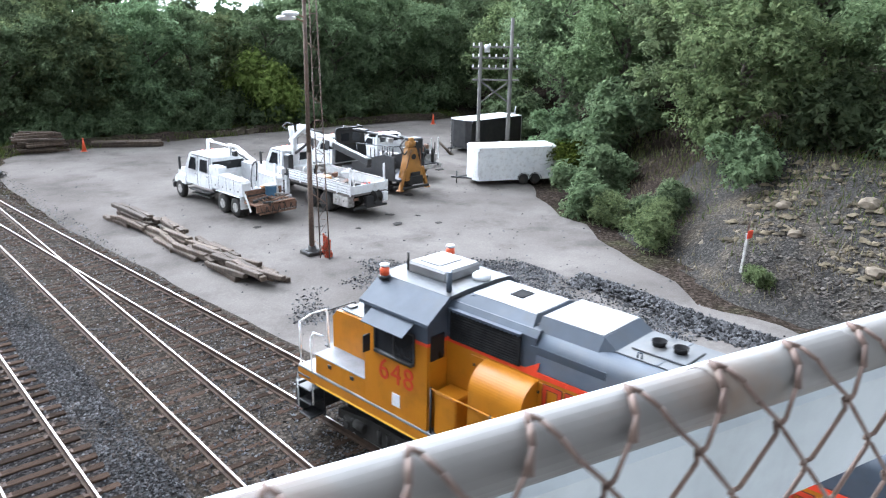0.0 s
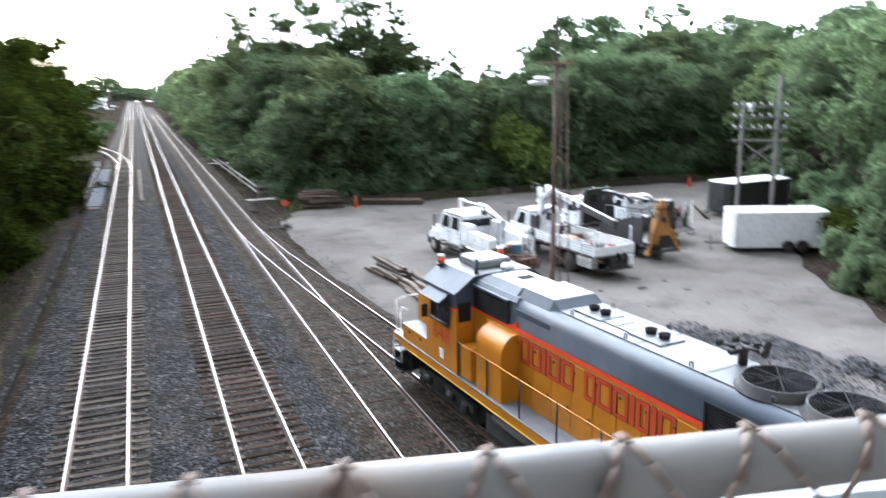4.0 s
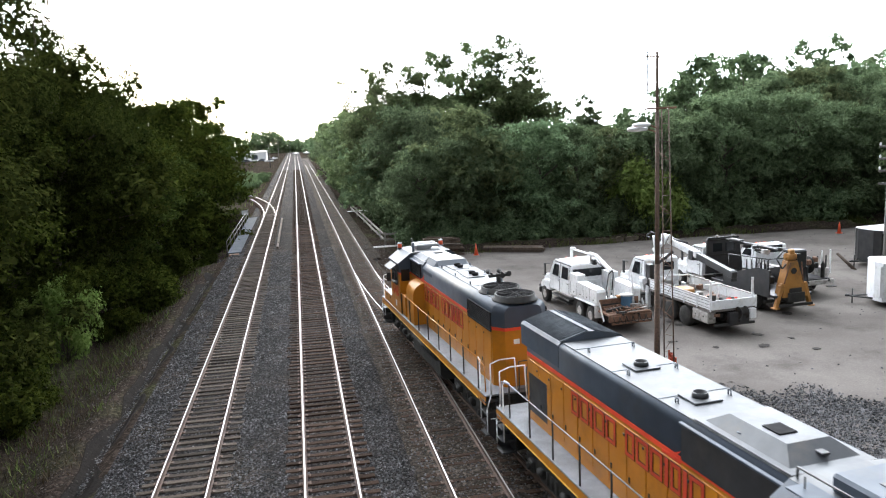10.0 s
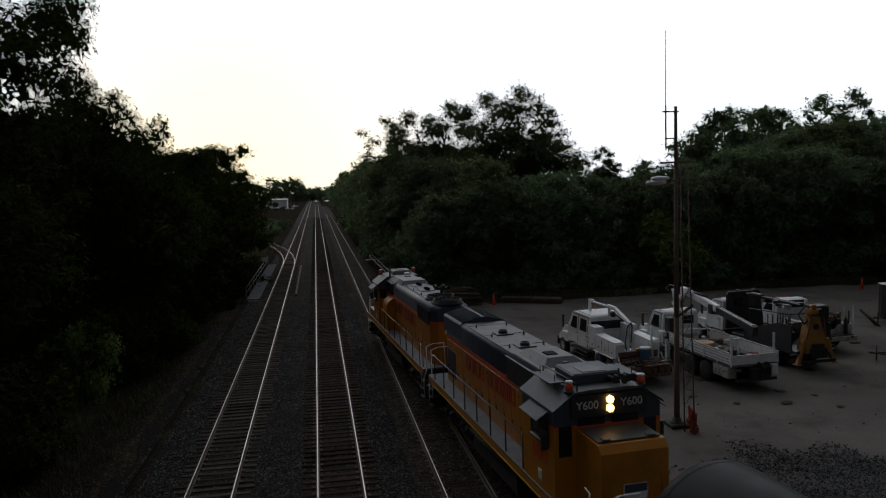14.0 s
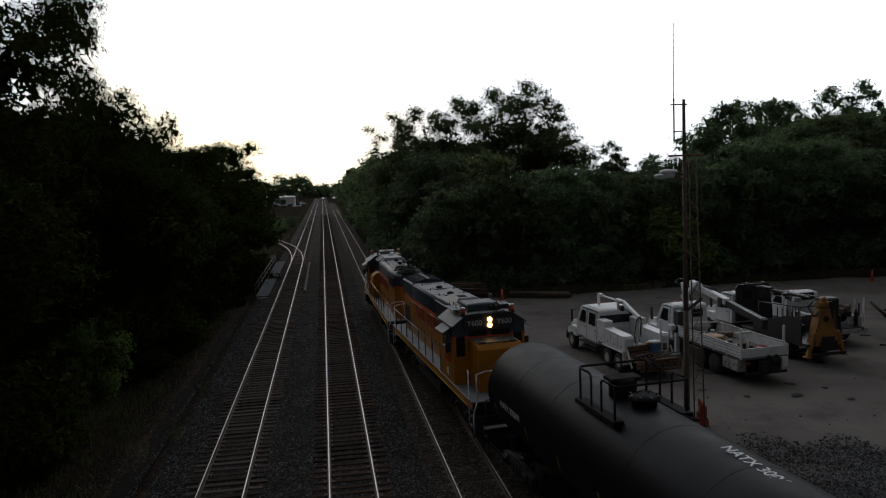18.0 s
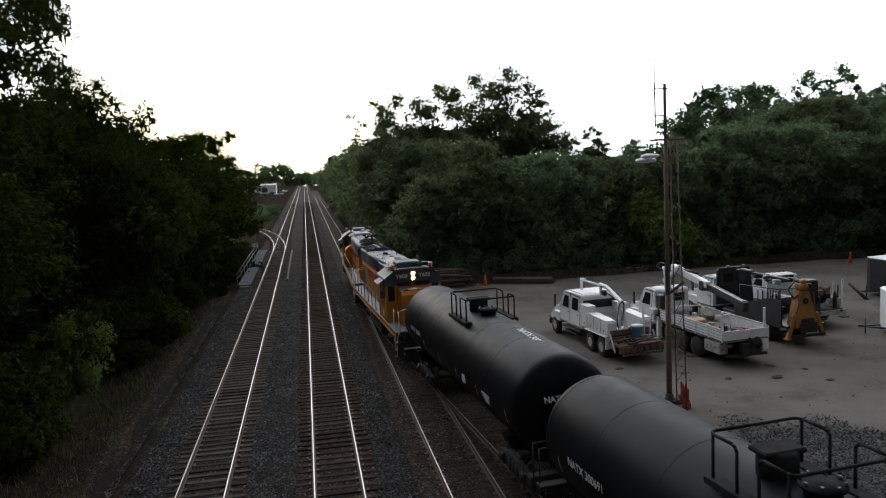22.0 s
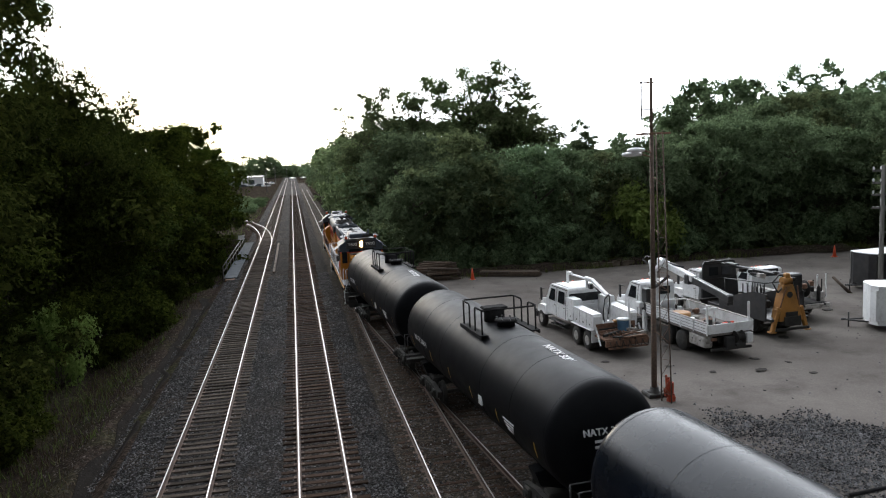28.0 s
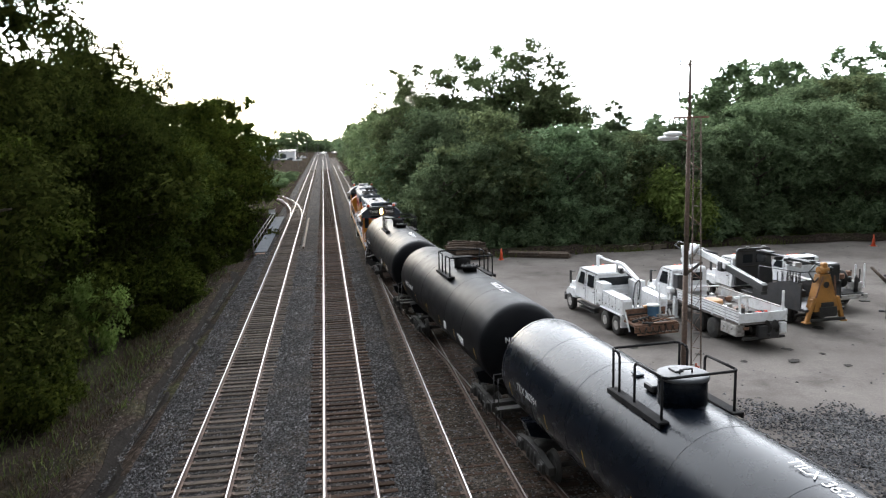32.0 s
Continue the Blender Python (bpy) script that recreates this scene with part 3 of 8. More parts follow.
rs = np.random.default_rng(17)
n = 120000
yy = 12 + 58 * rs.random(n) ** 1.7
xx = rs.uniform(-6.6, 8.6, n)
keep = np.ones(n, bool)
for c in (LX, CX):
    keep &= ~((np.abs(xx - c) < 1.2) & (rs.random(n) < 0.8))
keep &= ~((xx > 3.6) & (rs.random(n) < 0.75))
xx, yy = xx[keep], yy[keep]
zz = np.where(xx < -5.5, -0.225 - 0.4 * np.clip((-5.36 - xx) / 0.64, 0, 1), -0.215)
stones("ballast_stones", np.stack([xx, yy, zz], axis=1), rs.uniform(0.018, 0.05, len(xx)), STONE, "loose grey ballast stones between the tracks", "gravel")
n = 6500
yy = 7 + 11.5 * rs.random(n) ** 1.15
xx = 21.4 + 0.25 * np.sin(yy * 0.9) + rs.normal(0, 0.34, n) + 0.06 * np.maximum(0, yy - 14)
zz = np.array([ground_z(a, b) for a, b in zip(xx, yy)]) + 0.1 + 0.32 * np.exp(-((xx - 21.4 - 0.06 * np.maximum(0, yy - 14)) / 0.55) ** 2) * rs.uniform(0.3, 1, n)
stones("gravel_windrow", np.stack([xx, yy, zz], axis=1), rs.uniform(0.04, 0.1, n), STONE, "long low windrow of coarse grey stone", "gravel", seed=5)
n = 70000
yy = 10 + 16 * rs.random(n)
xx = rs.uniform(10.2, 21.6, n)
w = np.array([noise.noise((a * 0.4, b * 0.4, 9.0)) for a, b in zip(xx, yy)]) - 0.05 - 0.05 * (yy - 12) + 1.3 * np.exp(-((xx - 18.3) / 3.0) ** 2 - ((yy - 21.0) / 3.4) ** 2)
sel = w > rs.uniform(-0.4, 0.5, n)
xx, yy = xx[sel], yy[sel]
zz = np.array([ground_z(a, b) for a, b in zip(xx, yy)]) + 0.11
stones("loose_gravel", np.stack([xx, yy, zz], axis=1), rs.uniform(0.018, 0.06, len(xx)), STONE, "loose dark gravel strewn on the yard", "gravel", seed=6)
SCREE = surf("grey_scree", (0.02, 0.019, 0.0175), (0.05, 0.046, 0.042), 0.6, 0.95, spec=0.02, cells=14, cell_amt=0.45, bump=0.9, bscale=12, fine=16, stain=(0.11, 0.088, 0.062), stain_scale=0.5, stain_amt=0.6)
sheet("slope_scree", [(-2, 23.6, 37.5), (13, 23.8, 37.5), (18, 26.2, 37.5), (22, 28.8, 37)], 0.06, SCREE, "grey scree and crumbled soil of the slope", 0.5)
RUBBLE = surf("tan_rubble", (0.05, 0.04, 0.03), (0.15, 0.125, 0.095), 1.5, 0.92, bump=0.5, spec=0.15, per=0.6, isl=True)
n = 3200
yy = rs.uniform(3, 20, n)
xx = toe(14) + 0.6 + 0.35 * np.maximum(0, yy - 14) + 10 * rs.random(n)
w = np.array([noise.noise((a * 0.45, b * 0.45, 21.0)) for a, b in zip(xx, yy)]) + 0.9 * np.exp(-((xx - 29) / 2.6) ** 2 - ((yy - 12.5) / 3.0) ** 2)
sel = w > rs.uniform(0.0, 0.75, n)
xx, yy, n = xx[sel], yy[sel], int(sel.sum())
zz = np.array([ground_z(a, b) for a, b in zip(xx, yy)]) + 0.02
stones("slope_rubble", np.stack([xx, yy, zz], axis=1), 0.03 + 0.16 * rs.random(n) ** 4, RUBBLE, "tan broken rock strewn on the slope", "rubble", seed=7)
n = 700
yy = rs.uniform(10, 62, n)
xx = 9.5 + rs.random(n) * np.clip(14 + (yy - 14) * 0.6, 12, 38)
zz = np.array([ground_z(a, b) for a, b in zip(xx, yy)]) + 0.105
stones("yard_pebbles", np.stack([xx, yy, zz], axis=1), rs.uniform(0.02, 0.07, n), STONE, "scattered pebbles on the yard", "gravel", seed=8)
# broken ledges of bedded rock on the slope, and chips below them
lx, ly = [], []
for k in range(11):
    c = 27.6 + 0.62 * k
    m = 150
    u = rs.uniform(3.0, 18.0, m)
    gap = np.array([noise.noise((c * 0.8, v * 0.55, 40.0)) for v in u]) + 0.55 * np.exp(-((u - 14.5) / 2.2) ** 2) + 0.5 * np.exp(-((u - 10.2) / 2.0) ** 2) - 0.45 * np.exp(-((u - 12.6) / 0.7) ** 2)
    ok = gap > 0.22
    lx.append(c + 0.16 * (u[ok] - 12) + rs.normal(0, 0.09, int(ok.sum())))
    ly.append(u[ok])
lx, ly = np.concatenate(lx), np.concatenate(ly)
zz = np.array([ground_z(a, b) for a, b in zip(lx, ly)]) + 0.08
stones("rock_ledges", np.stack([lx, ly, zz], axis=1), 0.07 + 0.2 * rs.random(len(lx)) ** 2, surf("tan_bedded_rock", (0.05, 0.04, 0.027), (0.14, 0.115, 0.078), 1.2, 0.92, bump=0.6, spec=0.1, per=0.5, isl=True), "broken ledges of tan bedded rock on the slope", "rock", 0.5, 9)
n = 5200
yy = rs.uniform(4, 15, n)
xx = 25.3 + np.abs(rs.normal(0, 2.2, n)) + 0.25 * np.maximum(0, yy - 12)
zz = np.array([ground_z(a, b) for a, b in zip(xx, yy)]) + 0.07
stones("rock_chips", np.stack([xx, yy, zz], axis=1), 0.025 + 0.08 * rs.random(n) ** 3, VERGE_STONE, "pale chips of rock fallen to the foot of the slope", "rubble", 0.6, 10)
rk = random.Random(31)
for x, y, q in ((30.0, 8.0, 0.6), (27.6, 9.6, 0.35), (31.5, 11.5, 0.45), (28.8, 13.2, 0.3), (33.0, 9.0, 0.5), (27.0, 6.8, 0.4), (30.6, 14.6, 0.35)):
    r2 = np.random.default_rng(int(x * 10))
    bmr = bmesh.new()
    bmesh.ops.create_icosphere(bmr, subdivisions=2, radius=q)
    for vt in bmr.verts:
        vt.co *= 1 + 0.35 * noise.noise(vt.co * 2.2 / q * 0.5 + Vector((x, y, 0)))
        vt.co.z *= 0.65
    me = bpy.data.meshes.new("boulder")
    bmr.to_mesh(me)
    bmr.free()
    me.materials.append(RUBBLE)
    ob = new("boulder", me)
    ob.matrix_world = pose(x, y, ground_z(x, y) + q * 0.3, 0, 0, rk.uniform(0, 360))
    tagged(ob, "rough tan boulder lying on the slope", "boulder", "boulders")


# ---------------- trees ----------------
def leaf_cloud(clumps, n, size, rng, up=0.55, shell=0.16):
    """Pointed leaves in sprays over the shells of ellipsoid clumps (x, y, z, rx, ry, rz), with larger dark leaves inside."""
    cl = np.array(clumps)
    w = (cl[:, 3] * cl[:, 4] * cl[:, 5]) ** 0.7
    ns = max(1, n // 6)
    idx = rng.choice(len(cl), ns, p=w / w.sum())
    d = rng.normal(size=(ns, 3))
    d[:, 2] = np.where(rng.random(ns) < 0.6, np.abs(d[:, 2]), d[:, 2])
    d /= np.linalg.norm(d, axis=1)[:, None]
    inner = rng.random(ns) < 0.14
    rad = np.where(inner, rng.uniform(0.2, 0.75, ns), 1.0 + rng.normal(0, shell, ns) - 0.08)
    spray = cl[idx, :3] + d * rad[:, None] * cl[idx, 3:]
    way = d * 0.7 + rng.normal(size=(ns, 3)) * 0.5 + np.array([0, 0, -0.25])
    way /= np.linalg.norm(way, axis=1)[:, None]
    k = 6
    pos = (spray[:, None, :] + way[:, None, :] * (np.arange(k)[None, :, None] - k / 2) * size * 0.7 + rng.normal(size=(ns, k, 3)) * size * 0.6).reshape(-1, 3)
    n = len(pos)
    d = np.repeat(d, k, axis=0)
    big = np.repeat(np.where(inner, 2.0, 1.0), k)
    nrm = d * 0.75 + rng.normal(size=(n, 3)) * 0.42 + np.array([0, 0, up])
    nrm /= np.linalg.norm(nrm, axis=1)[:, None]
    t = np.cross(nrm, rng.normal(size=(n, 3)))
    t /= np.linalg.norm(t, axis=1)[:, None]
    b = np.cross(nrm, t)
    s = (size * rng.uniform(0.65, 1.35, n) * big)[:, None]
    v = np.stack([pos - t * s * 0.8 - b * s * 0.5, pos - t * s * 0.8 + b * s * 0.5, pos + t * s * 1.2 - np.array([0, 0, 0.25]) * s], axis=1).reshape(-1, 3)
    return v, np.arange(3 * n).reshape(n, 3)


CROWNS = {}


def tree_meshes(key, height, spread, leaves, size, mat, seed, base=0.25, open_top=0.0, shell=0.16):
    """Trunk with limbs, and crown, of one kind of tree."""
    if key in CROWNS:
        return CROWNS[key]
    r = random.Random(seed)
    rng = np.random.default_rng(seed)
    sh = Shape()
    pts = [Vector((0, 0, -0.6))]
    for i in range(1, 7):
        pts.append(Vector((r.gauss(0, 0.12) * i * 0.5, r.gauss(0, 0.12) * i * 0.5, height * 0.78 * i / 6)))
    rad = height * 0.02
    for i in range(6):
        sh.tube(pts[i], pts[i + 1], rad * (1 - i / 7), 8, rad * (1 - (i + 1) / 7))
    clumps = []
    for i in range(15):
        k = r.uniform(base, 0.98)
        p = pts[0].lerp(pts[-1], k * 0.9)
        a = i * 2.4 + r.uniform(-0.4, 0.4)
        reach = spread * (0.35 + 0.75 * math.sin(math.pi * min(1, max(0.08, (k - base * 0.6) / (1.12 - base * 0.6))))) * r.uniform(0.7, 1.1)
        e = Vector((p.x + math.cos(a) * reach, p.y + math.sin(a) * reach, p.z + reach * r.uniform(0.25, 0.6)))
        mid = p.lerp(e, 0.5) + Vector((0, 0, reach * 0.12))
        sh.tube(p, mid, rad * 0.4, 6, rad * 0.25)
        sh.tube(mid, e, rad * 0.25, 6, rad * 0.08)
        q = spread * r.uniform(0.3, 0.46) * (1 - open_top * 0.35)
        clumps.append((e.x, e.y, e.z, q, q, q * 0.75))
        clumps.append((mid.x, mid.y, mid.z, q * 0.9, q * 0.9, q * 0.65))
        for _ in range(3):
            o = Vector((r.gauss(0, 1), r.gauss(0, 1), r.gauss(0, 0.6))) * q * 0.9
            s2 = q * r.uniform(0.3, 0.5)
            clumps.append((e.x + o.x, e.y + o.y, e.z + o.z, s2, s2, s2 * 0.7))
    top = pts[-1]
    for _ in range(6):
        q = spread * r.uniform(0.2, 0.35)
        clumps.append((top.x + r.gauss(0, spread * 0.3), top.y + r.gauss(0, spread * 0.3), height * r.uniform(0.82, 0.97), q, q, q * 0.7))
    for i in range(26 if open_top else 22):
        z = r.uniform(-0.85, 1.0)
        a, q = r.uniform(0, 6.283), spread * (r.uniform(0.15, 0.26) if open_top else r.uniform(0.24, 0.38))
        ring = math.sqrt(max(0.05, 1 - z * z)) * (r.uniform(0.6, 0.95) if open_top else r.uniform(0.5, 0.8))
        c0 = (base + 1.0) / 2
        e = (math.cos(a) * spread * ring, math.sin(a) * spread * ring, height * (c0 + (0.97 - c0) * z * 0.9))
        clumps.append((*e, q, q, q * 0.75))
        if open_top:
            sh.tube((0, 0, max(height * base, e[2] - 2.5)), e, rad * 0.14, 5, rad * 0.04)
    v, f = leaf_cloud(clumps, leaves, size, rng, shell=shell)
    CROWNS[key] = (sh.mesh("trunk", BARK), raw_mesh("crown", v, f, mat))
    return CROWNS[key]


def tree(key, x, y, rot, scale, label, group="", zs=1.0, name="tree", dz=0.0):
    trunk, crown = CROWNS[key]
    th = thing(name, label, "tree", None, group)
    th.matrix_world = Matrix.LocRotScale((x, y, ground_z(x, y) + dz), Euler((0, 0, radians(rot))), (scale, scale, scale * zs))
    for n, me in (("trunk", trunk), ("crown", crown)):
        ob = new(n, me)
        ob.parent = th
    return th


def bush_mesh(key, w, h, leaves, size, mat, seed):
    r, rng = random.Random(seed), np.random.default_rng(seed)
    sh, clumps = Shape(), []
    for i in range(12):
        a, d = r.uniform(0, 6.28), w * math.sqrt(r.random()) * 0.75
        z = h * r.uniform(0.2, 0.8) * (1 - 0.45 * d / w)
        q = w * r.uniform(0.25, 0.42)
        clumps.append((math.cos(a) * d, math.sin(a) * d, z, q, q, min(q, h * 0.3)))
        sh.tube((0, 0, -0.2), (math.cos(a) * d, math.sin(a) * d, z), 0.025, 5, 0.008)
    v, f = leaf_cloud(clumps, leaves, size, rng)
    CROWNS[key] = (sh.mesh("stem", BARK), raw_mesh("foliage", v, f, mat))


def bush(key, x, y, rot, scale, label, group="", zs=1.0, dz=0.0):
    stems, crown = CROWNS[key]
    th = thing("bush", label, "bush", None, group)
    th.matrix_world = Matrix.LocRotScale((x, y, ground_z(x, y) + dz), Euler((0, 0, radians(rot))), (scale, scale, scale * zs))
    for n, me in (("stem", stems), ("foliage", crown)):
        ob = new(n, me)
        ob.parent = th
    return th


tree_meshes("oak", 15, 4.8, 21000, 0.168, LEAF, 11, 0.25, shell=0.3)
tree_meshes("far_oak", 15, 4.8, 8000, 0.28, LEAF, 111, 0.25, shell=0.25)
tree_meshes("elm", 16, 4.3, 21000, 0.168, LEAF, 23, 0.2, shell=0.3)
tree_meshes("far_elm", 16, 4.3, 8000, 0.28, LEAF, 123, 0.2, shell=0.25)
tree_meshes("ash", 14, 4.6, 21000, 0.168, LEAF_C, 37, 0.12, shell=0.3)
tree_meshes("far_ash", 14, 4.6, 8000, 0.28, LEAF_C, 137, 0.12, shell=0.25)
tree_meshes("pale_oak", 15, 4.8, 21000, 0.168, LEAF_B, 43, 0.12, shell=0.3)
tree_meshes("far_pale_oak", 15, 4.8, 8000, 0.28, LEAF_B, 143, 0.12, shell=0.25)
tree_meshes("cottonwood", 20, 4.6, 30000, 0.105, LEAF_C, 51, 0.42, 0.5, 0.24)
tree_meshes("near_oak", 16, 5.0, 50000, 0.105, LEAF_SHADED, 61, 0.17)
tree_meshes("near_locust", 17, 4.8, 60000, 0.1, LEAF_SHADED_OLIVE, 67, 0.1)
tree_meshes("edge_locust", 17, 4.8, 110000, 0.074, LEAF_SHADED_OLIVE, 68, 0.12)
tree_meshes("left_oak", 15, 4.8, 24000, 0.15, LEAF_SHADED, 13, 0.1)
tree_meshes("left_elm", 16, 4.3, 24000, 0.15, LEAF_SHADED_OLIVE, 29, 0.12)
bush_mesh("mound", 3.2, 4.5, 6000, 0.18, LEAF, 71)
bush_mesh("bright_mound", 3.0, 4.6, 12000, 0.13, LEAF_Y, 74)
bush_mesh("shaded_mound", 3.2, 4.5, 9000, 0.11, LEAF_SHADED, 72)
bush_mesh("pale_mound", 3.0, 4.6, 6000, 0.19, LEAF_B, 73)
bush_mesh("scrub", 1.6, 2.0, 7000, 0.065, LEAF_C, 79)
bush_mesh("bright_scrub", 1.7, 2.2, 7000, 0.075, LEAF_Y, 80)
bush_mesh("shaded_scrub", 1.8, 2.2, 5000, 0.09, LEAF_SHADED, 83)

rw = random.Random(42)
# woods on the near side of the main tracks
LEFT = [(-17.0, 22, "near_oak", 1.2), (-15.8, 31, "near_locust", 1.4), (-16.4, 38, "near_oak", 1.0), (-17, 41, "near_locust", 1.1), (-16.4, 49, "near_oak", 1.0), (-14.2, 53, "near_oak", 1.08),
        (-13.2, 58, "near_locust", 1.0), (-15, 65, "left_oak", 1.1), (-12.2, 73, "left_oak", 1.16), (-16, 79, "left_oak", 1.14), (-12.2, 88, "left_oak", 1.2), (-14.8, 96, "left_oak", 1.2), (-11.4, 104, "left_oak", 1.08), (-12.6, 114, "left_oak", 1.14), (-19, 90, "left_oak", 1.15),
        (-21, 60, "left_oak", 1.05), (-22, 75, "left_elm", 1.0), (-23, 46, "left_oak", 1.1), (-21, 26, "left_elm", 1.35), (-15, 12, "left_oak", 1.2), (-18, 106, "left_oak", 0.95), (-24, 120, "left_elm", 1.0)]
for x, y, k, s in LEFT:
    tree(k, x, y, rw.uniform(0, 360), s, "dense dark green leafy tree beside the main tracks, shade in its leaf colour", "trees beside the main tracks")
tree("edge_locust", -14.4, 51, 20, 0.97, "tall feathery dark green tree at the edge of the ballast, shade in its leaf colour", "trees beside the main tracks", 1.52)
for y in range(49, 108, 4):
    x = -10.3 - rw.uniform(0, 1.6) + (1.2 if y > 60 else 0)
    bush(rw.choice(("shaded_scrub", "shaded_mound", "shaded_scrub")), x, y, rw.uniform(0, 360), rw.uniform(0.7, 1.1) * (0.75 if y > 55 else 1), "dark green undergrowth at the edge of the ballast, shade in its leaf colour", "undergrowth")
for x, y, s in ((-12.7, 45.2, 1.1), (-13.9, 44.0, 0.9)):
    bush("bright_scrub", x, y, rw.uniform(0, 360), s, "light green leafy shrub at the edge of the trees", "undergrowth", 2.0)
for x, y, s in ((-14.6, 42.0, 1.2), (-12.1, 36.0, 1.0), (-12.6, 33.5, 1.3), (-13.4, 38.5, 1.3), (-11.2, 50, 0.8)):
    bush("shaded_scrub", x, y, rw.uniform(0, 360), s, "dark green leafy shrub at the edge of the trees, shade in its leaf colour", "undergrowth")

# woods behind the yard and along the third track
def gully(x, y):
    """Lower growth in the dip between the two rises behind the yard."""
    q = (x - 0.9) / y
    return 1 - 0.34 * smooth(0.39, 0.44, q) * (1 - smooth(0.52, 0.58, q))


for i in range(24):
    y = 70 + i * 8.5
    x = 14.2 + rw.uniform(-1.2, 1.2) + (1.5 if y < 82 else 0) - (2.2 if y > 125 else 0)
    k = rw.choice(("oak", "elm", "ash"))
    tree(k if y < 110 else "far_" + k, x, y, rw.uniform(0, 360), rw.uniform(0.85, 1.05) * (1.1 if 85 < y < 150 else 1), "dense dark green tree in the woods beside the third track", "woods")
for i in range(14):
    x = 12 + i * 3.8
    y = 69 + rw.uniform(-1.2, 1.5) - (0.1 * max(0, x - 38))
    tree(rw.choice(("oak", "elm", "ash", "oak")), x, y, rw.uniform(0, 360), rw.uniform(0.62, 0.82) * (1.08 if x > 42 else 0.98), "dense dark green tree behind the yard", "woods")
for i in range(14):
    x = 15 + i * 5.0
    y = 81 + rw.uniform(-3, 3)
    tree(rw.choice(("oak", "elm", "ash", "pale_oak")), x, y, rw.uniform(0, 360), rw.uniform(0.75, 0.95) * (1.06 if x > 45 else 0.95) * gully(x, y), "green tree on the rise behind the yard", "woods")
for i in range(11):
    x = 24 + i * 8
    y = 97 + rw.uniform(-4, 4)
    tree("far_" + rw.choice(("oak", "elm", "pale_oak")), x, y, rw.uniform(0, 360), rw.uniform(0.8, 0.98) * (1.02 if x > 51 else 0.92) * gully(x, y), "green tree on the hill behind the yard", "woods")
for x, y, s in ((11.5, 100, 1.02), (14.2, 96, 1.12), (17.4, 94, 1.15), (20.6, 95, 1.13), (23.4, 93, 1.2), (26.3, 92, 1.22), (29.0, 91, 1.1)):
    tree("cottonwood", x, y, rw.uniform(0, 360), s, "tall open-crowned tree that stands above the woods", "woods")
for i in range(12):
    x = 36 + i * 7.5
    y = 122 + rw.uniform(-5, 5)
    tree("far_" + rw.choice(("oak", "elm", "pale_oak")), x, y, rw.uniform(0, 360), rw.uniform(0.92, 1.08) * (0.6 if x < 62 else 0.84 if x < 82 else 0.96) * gully(x, y), "green tree on the far side of the hill", "woods")
# hill beside the yard
for x, y, s in ((44, 33, 0.85), (40, 25, 0.85), (47, 41, 0.9), (52, 36, 1.0), (36, 20, 0.8), (45, 20, 1.0), (55, 27, 1.1), (52, 14, 1.05), (40, 12, 0.8), (48, 5, 1.0), (38, 3, 0.85), (56, 48, 0.9), (62, 42, 1.05),
                (58, 58, 0.85), (66, 55, 1.0), (64, 66, 0.9), (72, 64, 1.0), (60, 8, 1.2), (64, 20, 1.2), (66, 32, 1.15), (74, 50, 1.1), (76, 76, 1.0), (86, 66, 1.1), (82, 84, 1.0), (94, 78, 1.1)):
    tree(rw.choice(("oak", "pale_oak", "ash")), x, y, rw.uniform(0, 360), s * rw.uniform(0.95, 1.05), "large green tree on the slope beside the yard", "slope trees")
for x, y, k, s in ((31, 25, "mound", 0.6), (33.5, 27, "mound", 0.8), (36.5, 30.5, "shaded_scrub", 1.2), (30.5, 20.5, "mound", 0.5), (28.6, 19.5, "scrub", 1.2), (33, 18, "mound", 0.7), (39.5, 35, "mound", 0.7), (43, 38, "mound", 0.8),
                   (25.7, 13.0, "scrub", 0.5), (36, 8, "mound", 0.7), (37, 15, "mound", 1.0), (30, 23, "scrub", 1.0), (39, 29, "mound", 1.1), (48, 47, "mound", 0.9), (53, 52, "mound", 1.0)):
    bush(k, x, y, rw.uniform(0, 360), s, "leafy green bush on the slope beside the yard", "slope bushes")
bush("bright_mound", 33.5, 65.6, 40, 1.45, "fresh light green bushy tree behind the trucks", "woods", 1.15)
for i in range(16):
    x = 13 + i * 2.9
    bush("mound", x, 65.2 + rw.uniform(-0.8, 1.2) - 0.12 * max(0, x - 40), rw.uniform(0, 360), rw.uniform(0.6, 1.0), "dark green bush along the back of the yard", "woods")
for i in range(7):
    bush("scrub", 29.5 + i * 3.1 + rw.uniform(-0.6, 0.6), 62.3 + rw.uniform(-0.4, 0.5), rw.uniform(0, 360), rw.uniform(0.35, 0.6), "low grey-green scrub at the back edge of the yard", "woods")
for i in range(18):
    y = 68 + i * 6
    bush("mound", 11.6 + rw.uniform(-0.6, 0.8) - (1.8 if y > 110 else 0), y, rw.uniform(0, 360), rw.uniform(0.6, 0.85), "dark green bush beside the third track", "woods")
for x, y, s in ((-10, 172, 1.2), (-13, 185, 1.5), (-9, 198, 1.2), (-14, 205, 1.6), (-8.5, 216, 1.0), (-18, 190, 1.6)):
    bush("pale_mound", x, y, rw.uniform(0, 360), s, "bright green bush beside the branch track", "trackside bushes", 0.55)

